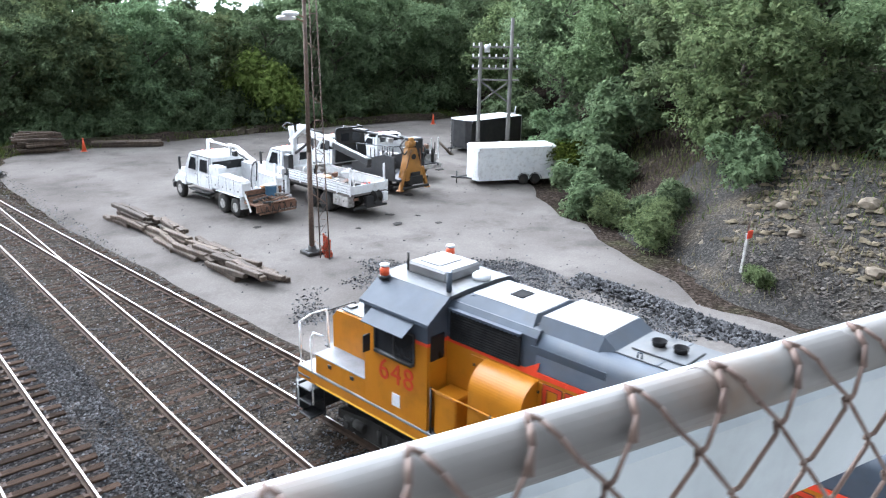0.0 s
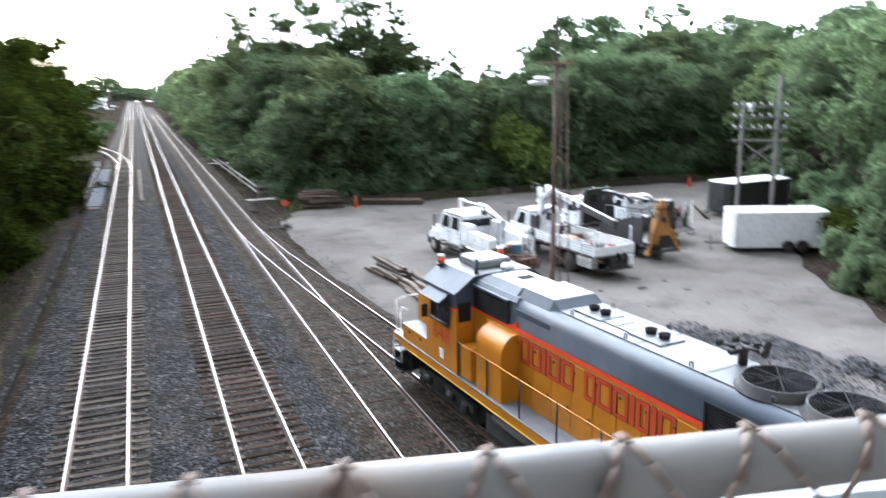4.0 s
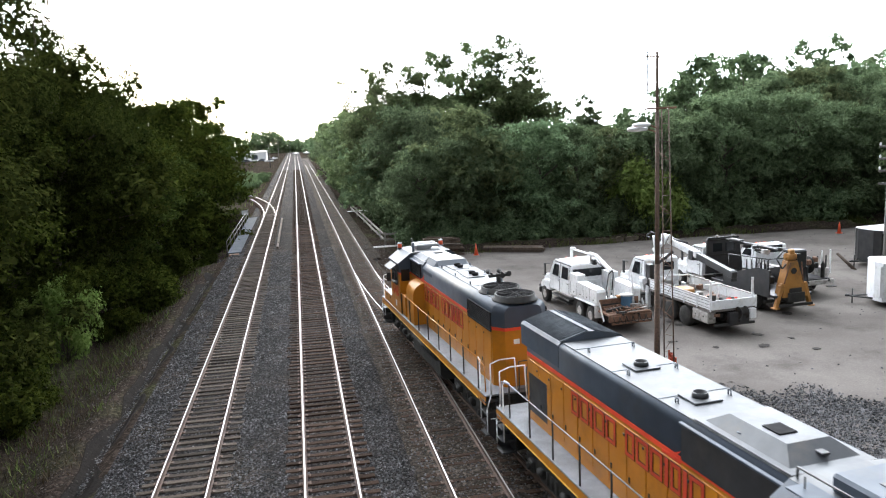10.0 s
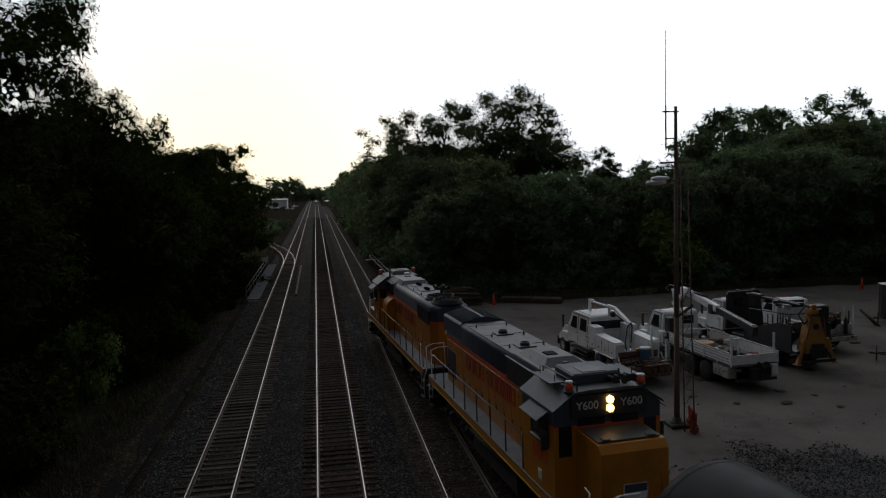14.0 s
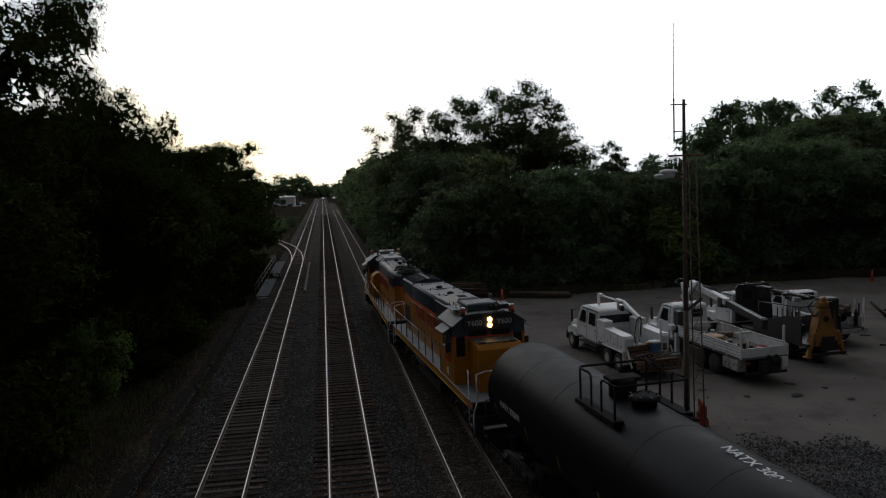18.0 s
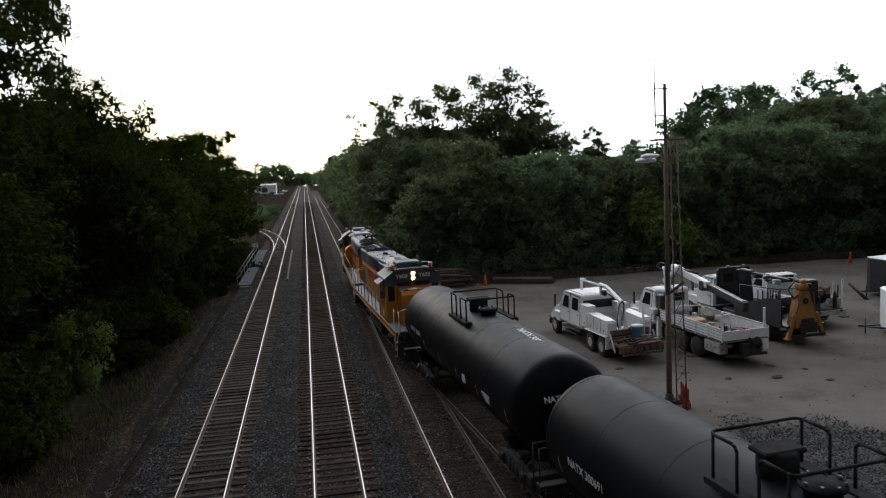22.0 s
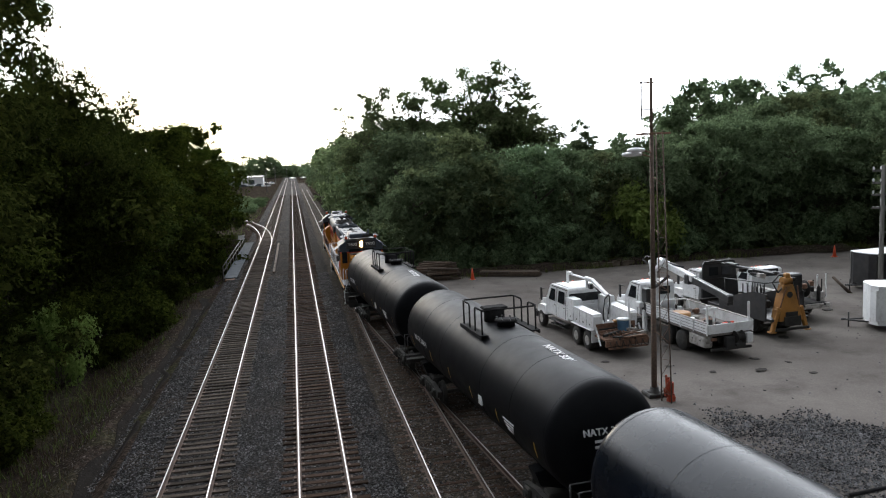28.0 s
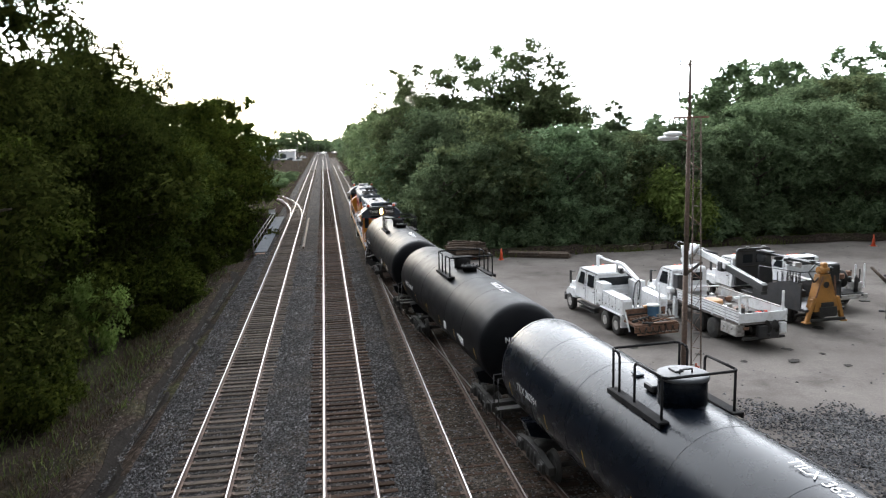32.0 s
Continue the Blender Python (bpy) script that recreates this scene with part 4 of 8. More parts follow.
# far woods that close the view
rng = np.random.default_rng(5)
cl = []
for i in range(150):
    x = -420 + i * 6.0
    h = 12 + 7 * noise.noise((i * 0.17, 0, 0)) + 4 * noise.noise((i * 0.6, 2, 0)) + (5 if abs(x + 40) < 25 else 0) - (3 if abs(x - 5) < 25 else 0)
    for k in range(3):
        cl.append((x + rng.normal() * 3, 650 + rng.normal() * 14 - 0.3 * max(0, x - 25) - 0.25 * max(0, -60 - x), h * (0.2 + 0.27 * k), 7.5, 8, h * 0.3))
v, f = leaf_cloud(cl, 42000, 1.5, rng)
far = new("far_woods", raw_mesh("far_woods", v, f, LEAF))
tagged(far, "distant dark green woods along the horizon", "woods", kind="stuff")


# ---------------- grass and weeds ----------------
def blades(name, pts, h, mat, label, seed):
    rng = np.random.default_rng(seed)
    pts = np.asarray(pts)
    n = len(pts)
    a = rng.uniform(0, 6.283, n)
    hh = h * rng.uniform(0.5, 1.4, n)
    w = 0.012 + 0.03 * hh
    t = np.stack([np.cos(a), np.sin(a), np.zeros(n)], axis=1)
    lean = np.stack([rng.normal(0, 0.35, n), rng.normal(0, 0.35, n), np.ones(n)], axis=1) * hh[:, None]
    v = np.stack([pts - t * w[:, None], pts + t * w[:, None], pts + lean], axis=1).reshape(-1, 3)
    ob = new(name, raw_mesh(name, v, np.arange(3 * n).reshape(n, 3), mat))
    return tagged(ob, label, "grass", kind="stuff")


def scatter(n, x0, x1, y0, y1, seed, dens):
    rng = np.random.default_rng(seed)
    out = []
    for x, y in zip(rng.uniform(x0, x1, n), rng.uniform(y0, y1, n)):
        if noise.noise((x * 0.5, y * 0.5, seed)) + dens(x, y) > rng.uniform(-0.2, 0.6):
            out.append((x, y, ground_z(x, y) - 0.02))
    return out


blades("verge_weeds", scatter(9000, -11, -6.6, 16, 68, 3, lambda x, y: -0.1 - 0.25 * (x + 7.5)), 0.28, DRY, "dry tangled weeds at the ballast edge", 1)
blades("verge_grass", scatter(9000, -13, -7.2, 16, 110, 4, lambda x, y: 0.1 - 0.2 * (x + 8.5)), 0.35, GRASS, "green weeds under the trackside trees", 2)
rl2 = np.random.default_rng(77)
n = 9000
xx = -6.2 - 4.2 * rl2.random(n) ** 1.3
yy = 14 + 70 * rl2.random(n) ** 1.4
zz = np.array([ground_z(a, b) for a, b in zip(xx, yy)]) + 0.01
stones("verge_stones", np.stack([xx, yy, zz], axis=1), 0.012 + 0.045 * rl2.random(n) ** 3, VERGE_STONE, "scattered stones and crumbs of soil below the ballast", "gravel", seed=12)
blades("slope_grass", scatter(16000, 25, 46, 2, 42, 5, lambda x, y: 0.2 * (x - toe(y) - 4.0) + 0.9 * math.exp(-((x - 24.9) / 0.9) ** 2 - ((y - 13.0) / 1.0) ** 2) + 0.9 * math.exp(-((x - 29.6) / 1.2) ** 2 - ((y - 20) / 2.5) ** 2)), 0.4, GRASS, "rough green grass on the slope", 3)
blades("slope_weeds", scatter(12000, 24.5, 40, 2, 36, 6, lambda x, y: 0.1 if x > toe(y) + 0.3 else -9), 0.35, DRY, "dry weeds on the rocky slope", 4)
blades("berm_grass", scatter(20000, 9.5, 54, 60.9, 66.5, 7, lambda x, y: 0.05 + 0.25 * (x > 26)), 0.55, GRASS, "grass and weeds along the back of the yard", 5)
blades("trackside_grass", scatter(6000, -22, -6.5, 108, 230, 8, lambda x, y: 0.1), 0.7, GRASS, "rough grass beside the branch track", 6)
GRATE = surf("grey_grating", (0.05, 0.056, 0.064), (0.085, 0.093, 0.1), 3.0, 0.9, spec=0.03)


# ---------------- the train ----------------
def wheelset(parent, y, r=0.51, name="wheel"):
    for s in (-1, 1):
        w = Shape().lathe([(r + 0.03, -0.075), (r + 0.03, -0.045), (r, -0.04), (r - 0.02, 0.06), (r - 0.1, 0.05), (r - 0.12, 0.02), (0.16, 0.03), (0.12, 0.08), (0.0, 0.08)] if s > 0 else
                          [(0.0, -0.08), (0.12, -0.08), (0.16, -0.03), (r - 0.12, -0.02), (r - 0.1, -0.05), (r - 0.02, -0.06), (r, 0.04), (r + 0.03, 0.045), (r + 0.03, 0.075)], (s * 0.755, y, r), "x", 28)
        part(name, w, GRIME, parent)
    part("axle", Shape().tube((-0.75, y, r), (0.75, y, r), 0.08, 10), GRIME, parent)


def bogie(parent, y, base=2.7, r=0.51, loco=True):
    t = new("bogie")
    t.parent = parent
    tagged(t, "grimy dark two-axle bogie")
    for d in (-base / 2, base / 2):
        wheelset(t, y + d, r)
    for s in (-1, 1):
        x = s * 0.99
        sh = Shape()
        h = r + 0.12 if loco else r + 0.05
        sh.prism([(y - base / 2 - 0.45, h + 0.1), (y - base / 2 - 0.45, h - 0.12), (y - base / 2 + 0.4, h - 0.16), (y - base * 0.28, h - 0.32), (y + base * 0.28, h - 0.32),
                  (y + base / 2 - 0.4, h - 0.16), (y + base / 2 + 0.45, h - 0.12), (y + base / 2 + 0.45, h + 0.1), (y + base * 0.25, h + 0.24), (y - base * 0.25, h + 0.24)], "x", x - 0.09, x + 0.09)
        for d in (-base / 2, base / 2):
            sh.box((x + s * 0.1, y + d, r), (0.16, 0.36, 0.36), 0.04)
            sh.lathe([(0.1, -0.05), (0.1, 0.05), (0.07, 0.07)], (x + s * 0.2, y + d, r), "x", 12)
        for d in (-0.3, 0.0, 0.3):
            sh.tube((x + s * 0.06, y + d, h - 0.22), (x + s * 0.06, y + d, h + 0.14), 0.08, 10)
        if loco:
            for d in (-0.75, 0.75):
                sh.tube((x + s * 0.14, y + d, h - 0.02), (x + s * 0.14, y + d + 0.35, h + 0.0), 0.11, 10)
        part("side_frame", sh, GRIME, t)
    part("bolster", Shape().box((0, y, r + 0.25), (1.9, 0.5, 0.3), 0.05), GRIME, t)
    return t


def coupler(parent, y, s):
    sh = Shape().box((0, y - s * 0.35, 0.85), (0.16, 0.6, 0.2), 0.03).box((0, y - s * 0.06, 0.85), (0.3, 0.24, 0.28), 0.06)
    sh.box((s * 0.1, y + s * 0.06, 0.85), (0.14, 0.2, 0.26), 0.05)
    part("coupler", sh, RAIL_RUST, parent)
    h = Shape().pipe([(0.35, y - s * 0.5, 0.95), (0.34, y - s * 0.3, 0.75), (0.25, y - s * 0.1, 0.5), (0.12, y, 0.5)], 0.03, 6)
    part("air_hose", h, BLACK, parent)


def end_steps(th, y, s, white):
    """Pilot, corner steps, handrails and lift gear at one end of an engine."""
    p = Shape().prism([(-1.5, 1.2), (-1.5, 0.55), (-1.2, 0.2), (1.2, 0.2), (1.5, 0.55), (1.5, 1.2)], "y", y - s * 0.12, y - s * 0.02)
    pilot = part("pilot", p, BLACK, th, "black snowplough pilot")
    for dx in (-0.9, 0.9):
        part("pilot_rung", Shape().box((dx, y, 0.75), (0.5, 0.04, 0.06), 0.01), white, pilot)
    for sx in (-1, 1):
        st = Shape()
        for k in range(4):
            st.box((sx * 1.33, y - s * (0.42 - 0.0 * k), 0.42 + k * 0.36), (0.42, 0.5, 0.05), 0.012)
        st.box((sx * 1.1, y - s * 0.42, 0.95), (0.05, 0.5, 1.25), 0.01)
        part("corner_steps", st, BLACK, th, "black corner steps")
        r = Shape().pipe([(sx * 1.5, y - s * 0.72, 0.8), (sx * 1.5, y - s * 0.72, 2.55), (sx * 1.46, y - s * 0.78, 2.7), (sx * 1.42, y - s * 1.1, 2.7)], 0.021, 7)
        r.pipe([(sx * 1.5, y - s * 0.12, 0.55), (sx * 1.5, y - s * 0.12, 1.3), (sx * 1.36, y - s * 0.1, 1.75), (sx * 1.36, y - s * 0.1, 2.75), (sx * 1.05, y - s * 0.1, 2.85), (sx * 0.55, y - s * 0.1, 2.85), (sx * 0.5, y - s * 0.1, 1.8)], 0.021, 7)
        part("end_handrail", r, white, th, "white-painted end handrail")
    part("drop_step", Shape().box((0, y - s * 0.05, 1.78), (0.95, 0.35, 0.04), 0.01).pipe([(-0.45, y, 1.8), (-0.45, y, 2.75), (0.45, y, 2.75), (0.45, y, 1.8)], 0.018, 6), BLACK, th)
    lift = Shape().pipe([(-1.45, y + s * 0.08, 1.05), (-0.2, y + s * 0.08, 1.0), (0.0, y + s * 0.12, 0.95)], 0.018, 6)
    part("uncoupling_lever", lift, white, th)
    coupler(th, y + s * 0.6, s)


def brand_bars(parent, x, y, way, z, h):
    """A row of plain upright blocks in the place of the two-word brand name: broad ones hollow, narrow ones solid."""
    t = 0.075
    for word in ((0.4, 0.43, 0.12, 0.48, 0.43), (0.36, 0.46, 0.43, 0.12, 0.33, 0.12, 0.43)):
        for w in word:
            c = y + way * w / 2
            for name, g, dx, mat in (("lettering_edge", 0.016, 0.0, LETTER_EDGE), ("lettering_bar", 0.0, 0.005 if x > 0 else -0.005, LETTER)):
                b = Shape()
                if w < 0.2:
                    b.box((x + dx, c, z), (0.012, w + 2 * g, h + 2 * g))
                else:
                    for e in (-1, 1):
                        b.box((x + dx, c + e * (w - t) / 2, z), (0.012, t + 2 * g, h + 2 * g))
                        b.box((x + dx, c, z + e * (h - t) / 2), (0.01, w - t, t + 2 * g))
                part(name, b, mat, parent)
            y += way * (w + 0.085)
        y += way * 0.34


def fan(parent, y, z, r, x=0.0):
    f = Shape().lathe([(r + 0.14, 0), (r + 0.14, 0.03), (r + 0.05, 0.05), (r + 0.05, 0.2), (r, 0.2), (r, 0.03), (0, 0.03)], (x, y, z), "z", 36)
    hs = part("fan_housing", f, GRIME, parent, "round dark cooling fan housing")
    for i in range(8):
        m = pose(x, y, z + 0.11, 0, 0, i * 45) @ pose(r * 0.52, 0, 0, 28, 0, 0)
        part("fan_blade", Shape().box((0, 0, 0), (r * 0.85, 0.24, 0.012), m=m), SOOT, hs)
    part("fan_hub", Shape().lathe([(0.16, 0.0), (0.16, 0.12), (0, 0.12)], (x, y, z + 0.07), "z", 16), SOOT, hs)
    g = Shape()
    for k in range(1, 11):
        rr = r * k / 10.5
        pts = [(x + rr * math.cos(a), y + rr * math.sin(a), z + 0.205) for a in [2 * math.pi * i / 28 for i in range(29)]]
        g.pipe(pts, 0.011, 3)
    for i in range(4):
        a = math.pi * i / 4
        g.box((0, 0, 0), (2 * r, 0.028, 0.012), m=pose(x, y, z + 0.212, 0, 0, math.degrees(a)))
    part("fan_guard", g, SOOT, hs, "dark wire fan guard")


def grille(parent, x, y0, y1, z0, z1, side, name="radiator_grille"):
    b = Shape().box((x, (y0 + y1) / 2, (z0 + z1) / 2), (0.03, y1 - y0, z1 - z0))
    f = 0.05
    for zz in (z0, z1):
        b.box((x + side * 0.02, (y0 + y1) / 2, zz), (0.04, y1 - y0 + f, f))
    for yy in (y0, y1):
        b.box((x + side * 0.02, yy, (z0 + z1) / 2), (0.04, f, z1 - z0 + f))
    n = int((z1 - z0) / 0.055)
    for i in range(1, n):
        b.box((x + side * 0.018, (y0 + y1) / 2, z0 + (z1 - z0) * i / n), (0.02, y1 - y0, 0.014))
    part(name, b, SOOT, parent, "black louvred grille")


def hood_section(poly_half):
    return [(-u, w) for u, w in reversed(poly_half)] + list(poly_half)


def hood_plan(hw, rear, front, cut):
    """Plan of a hood with its two rear corners cut off."""
    return [(-hw, front), (-hw, rear + cut), (-hw + 0.3, rear), (hw - 0.3, rear), (hw, rear + cut), (hw, front)]


def loft(sections, ys, smooth=False):
    """A skin over like sections of (x, z) at the given y."""
    sh, n = Shape(), len(sections[0])
    for sec, y in zip(sections, ys):
        sh.v += [(u, y, w) for u, w in sec]
    for j in range(len(ys) - 1):
        for i in range(n):
            sh.f.append((j * n + i, j * n + (i + 1) % n, (j + 1) * n + (i + 1) % n, (j + 1) * n + i))
    k = (len(ys) - 1) * n
    sh.s += [smooth and i != n - 1 and j > 0 for j in range(len(ys) - 1) for i in range(n)]
    sh.f += [tuple(range(n))[::-1], tuple(range(k, k + n))]
    sh.s += [False, False]
    return sh


def engine(name, label, big):
    """A four-axle hood engine, cab towards +y. big: with roof fans and blower bulge; otherwise the one with the roof grating."""
    th = thing(name, label, "locomotive")
    lf, lr = (7.85, 8.2) if big else (8.1, 8.1)
    ym, ln = (lf - lr) / 2, lf + lr
    deck, ztop, split = 1.72, 4.42, 3.58
    hw = 0.93
    rear = -7.75 if big else -7.4
    cab0, cab1 = (3.5, 5.4) if big else (3.35, 5.6)
    nose = 7.25 if big else 7.0
    part("frame", Shape().box((0, ym, 1.36), (2.5, ln - 0.3, 0.5), 0.03), GRIME, th, "grimy black underframe")
    part("walkway", Shape().box((0, ym, deck - 0.03), (3.06, ln, 0.06), 0.01), DECK, th, "grey tread-plate walkway")
    for s in (-1, 1):
        part("side_sill", Shape().box((s * 1.51, ym, deck - 0.17), (0.03, ln, 0.3)), UP_YELLOW, th, "yellow side sill")
        part("sill_stripe", Shape().box((s * 1.522, ym, deck - 0.29), (0.02, ln - 1.4, 0.05)), REFLECT_YELLOW, th)
    # long hood in three bands
    cut = 0.38
    plan = hood_plan(hw, rear, cab0, cut)
    part("hood", Shape().prism(plan, "z", deck, split), UP_YELLOW, th, "yellow long hood")
    part("red_stripe", Shape().prism(hood_plan(hw + 0.006, rear - 0.004, cab0, cut), "z", split - 0.02, split + 0.085), RED, th, "red stripe")
    sr = 0.3 if big else 0.13
    full = hood_section([(hw, split + 0.083), (hw, split + 0.12), (hw, ztop - sr - 0.04)] + [(hw - sr + sr * math.cos(radians(a)), ztop - sr + sr * math.sin(radians(a))) for a in range(10, 91, 10)])
    tail = [(u * (hw - 0.3) / hw, w if w < 4.0 else 4.0 + (w - 4.0) * 0.8) for u, w in full]
    mid = 1.3 if big else cab0
    part("upper_hood", loft([tail, full, full], [rear, rear + cut, mid], True), UP_GREY, th, "dark grey upper hood with rounded shoulders")
    if big:
        part("front_hood", Shape().prism(hood_section([(hw, split + 0.083), (hw, ztop - 0.12), (hw - 0.1, ztop)]), "y", mid, cab0), UP_GREY, th, "flat-sided dark grey hood behind the cab")
    r0 = rear + cut if big else -4.9
    roof = part("roof", Shape().box((0, (r0 + cab0) / 2, ztop + 0.012), (2 * (hw - sr + 0.01), cab0 - r0 - 0.02, 0.03), 0.008), UP_ROOF, th, "dusty pale grey roof")
    for y in np.arange(rear + 1.3 if big else -4.2, cab0 - 0.5, 1.85):
        part("roof_seam", Shape().box((0, y, ztop + 0.03), (2 * (hw - sr + 0.01), 0.025, 0.014)), UP_GREY, roof)
        for sx in (-0.6, 0.6):
            part("lifting_eye", Shape().pipe([(sx, y + 0.3, ztop + 0.02), (sx, y + 0.3, ztop + 0.13), (sx, y + 0.38, ztop + 0.13), (sx, y + 0.38, ztop + 0.02)], 0.016, 5), UP_GREY, roof)
    # hood doors with latches
    y = rear + 0.45
    i = 0
    while y < cab0 - 1.2:
        w = 0.78
        for s in (-1, 1):
            d = part("hood_door", Shape().box((s * (hw + 0.008), y + w / 2, (deck + split) / 2 + 0.05), (0.02, w - 0.04, split - deck - 0.28), 0.006), UP_YELLOW, th)
            part("door_latch", Shape().box((s * (hw + 0.03), y + 0.12, 2.35), (0.03, 0.04, 0.14), 0.008), BLACK, d)
            part("door_hinge", Shape().box((s * (hw + 0.03), y + w - 0.1, 3.3), (0.025, 0.05, 0.06), 0.006), BLACK, d)
        y += w
        i += 1
    # cab
    chw = 1.5
    part("cab", Shape().prism(hood_section([(chw, deck - 0.2), (chw, split)]), "y", cab0, cab1), UP_YELLOW, th, "yellow cab")
    part("red_stripe", Shape().box((0, (cab0 + cab1) / 2, split + 0.03), (2 * chw + 0.012, cab1 - cab0 + 0.012, 0.07)), RED, th)
    part("upper_cab", Shape().prism(hood_section([(chw, split + 0.06), (chw, 4.04), (0.95, 4.46)]), "y", cab0, cab1), UP_GREY, th, "grey upper cab")
    for sx in (-1, 1):
        part("cab_roof_slope", Shape().prism([(sx * (chw + 0.07), 4.02), (sx * (chw + 0.06), 4.08), (sx * 0.95, 4.51), (sx * 0.93, 4.45)], "y", cab0 - 0.06, cab1 + 0.08), UP_GREY, th, "blue-grey sloped side of the cab roof")
    croof = part("cab_roof", Shape().prism(hood_section([(0.95, 4.455), (0.95, 4.515), (0.5, 4.55)]), "y", cab0 - 0.06, cab1 + 0.08), UP_ROOF, th, "dusty grey cab roof")
    for s in (-1, 1):
        # side windows with visor, cab door window behind
        w = part("side_window", Shape().box((s * (chw + 0.006), cab1 - 0.95, 3.4), (0.03, 1.15, 0.62), 0.02), GLASS, th, "dark cab side window")
        fr = Shape()
        for yy in (cab1 - 1.54, cab1 - 0.95, cab1 - 0.36):
            fr.box((s * (chw + 0.022), yy, 3.4), (0.02, 0.05, 0.66))
        fr.box((s * (chw + 0.022), cab1 - 0.95, 3.73), (0.02, 1.2, 0.05)).box((s * (chw + 0.022), cab1 - 0.95, 3.07), (0.02, 1.2, 0.05))
        part("window_frame", fr, BLACK, w)
        v = Shape().prism([(s * (chw + 0.02), 4.0), (s * (chw + 0.36), 3.78), (s * (chw + 0.36), 3.76), (s * (chw + 0.02), 3.97)], "y", cab1 - 1.55, cab1 - 0.3)
        part("sun_visor", v, UP_GREY, th, "grey sun visor over the cab window")
        part("armrest", Shape().tube((s * (chw + 0.05), cab1 - 1.5, 3.06), (s * (chw + 0.05), cab1 - 0.4, 3.06), 0.045, 8), BLACK, th)
        part("rear_cab_window", Shape().box((s * 1.22, cab0 - 0.006, 3.36), (0.4, 0.03, 0.86), 0.05), GLASS, th)
        part("cab_door", Shape().box((s * 1.2, cab0 - 0.012, 2.5), (0.52, 0.03, 1.5), 0.02), UP_YELLOW, th)
        part("mirror", Shape().box((s * (chw + 0.16), cab1 - 0.25, 3.2), (0.2, 0.04, 0.4), 0.015), BLACK, th)
        # windscreens
        part("windscreen", Shape().box((s * 0.48, cab1 + 0.008, 3.58 if big else 3.71), (0.6 if big else 0.76, 0.03, 0.42 if big else 0.2), 0.04), GLASS, th, "dark windscreen")
        part("front_door_window", Shape().box((s * 1.2, cab1 + 0.008, 3.25), (0.36, 0.03, 0.8), 0.06), GLASS, th)
    # nose
    ntop = 3.2 if big else 3.56
    nz = [(cab1, deck), (nose, deck), (nose, ntop - 0.22), (nose - 0.16, ntop - 0.04), (cab1, ntop)]
    part("nose", Shape().prism(nz, "x", -0.9, 0.9), UP_YELLOW, th, "yellow short hood")
    if big:
        for s in (-1, 1):
            bb = part("battery_box", Shape().box((s * 1.2, (cab1 + nose) / 2 - 0.02, 1.9), (0.58, nose - cab1 - 0.06, 0.56), 0.015), UP_YELLOW, th, "yellow battery box beside the short hood")
            part("box_lid", Shape().box((s * 1.2, (cab1 + nose) / 2 - 0.02, 2.19), (0.6, nose - cab1 - 0.04, 0.03), 0.008), DECK, bb, "grey tread-plate lid")
            for k in range(2):
                part("box_catch", Shape().box((s * 1.5, cab1 + 0.45 + 0.8 * k, 2.05), (0.03, 0.12, 0.1), 0.01), BLACK, bb)
        part("rear_badge", Shape().box((-0.25, rear - 0.008, 3.2), (0.2, 0.012, 0.16), 0.004), WHITE, th, "small white notice plate")
    part("nose_top", Shape().box((0, (cab1 + nose - 0.2) / 2, ntop + 0.0), (1.7, nose - cab1 - 0.3, 0.03), 0.01), UP_ROOF, th, "grey anti-glare nose top")
    part("brand_shield", Shape().prism([(-0.3, 2.55), (-0.33, 2.4), (-0.27, 2.05), (0, 1.86), (0.27, 2.05), (0.33, 2.4), (0.3, 2.55)], "y", nose, nose + 0.02), WHITE, th, "white and blue shield badge")
    part("shield_band", Shape().box((0, nose + 0.015, 2.44), (0.6, 0.02, 0.2)), UP_GREY, th)
    for s in (-1, 1):
        part("nose_grab", Shape().pipe([(s * 0.7, nose, 2.3), (s * 0.7, nose + 0.06, 2.3), (s * 0.7, nose + 0.06, 2.8)], 0.015, 5), UP_YELLOW, th)
        part("sand_filler", Shape().box((s * 0.6, nose - 0.35, ntop + 0.03), (0.22, 0.22, 0.05), 0.02), BLACK, th)
    # number board and headlights over the windscreen
    nb = Shape().prism([(cab1 - 0.3, 4.46), (cab1 + 0.1, 4.42), (cab1 + 0.1, 3.86), (cab1 - 0.3, 3.8)], "x", -1.05, 1.05)
    part("number_board", nb, BLACK, th, "black number board housing")
    for s in (-1, 1):
        text_mesh("648" if big else "Y600", 0.3, LETTER_WHITE, th, pose(s * 0.62, cab1 + 0.106, 4.15, 90, 0, 180), "number_lettering", label="white engine number")
    for k in (0, 1):
        hl = part("headlight", Shape().lathe([(0.1, 0), (0.1, 0.06), (0.085, 0.05), (0.0, 0.03)], (0, cab1 + 0.1, 4.27 - 0.23 * k), "y", 20), CHROME if big else HEAD_GLOW, th, "round headlight" if big else "lit warm headlight")
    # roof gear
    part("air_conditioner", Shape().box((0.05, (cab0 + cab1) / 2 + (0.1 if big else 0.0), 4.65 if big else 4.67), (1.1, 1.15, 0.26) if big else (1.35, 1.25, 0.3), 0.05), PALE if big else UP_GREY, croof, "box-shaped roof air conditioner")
    part("conditioner_grille", Shape().box((0.05, (cab0 + cab1) / 2 + 0.2, 4.785 if big else 4.825), (0.7, 0.6, 0.02), 0.005), BLACK if not big else UP_ROOF, croof)
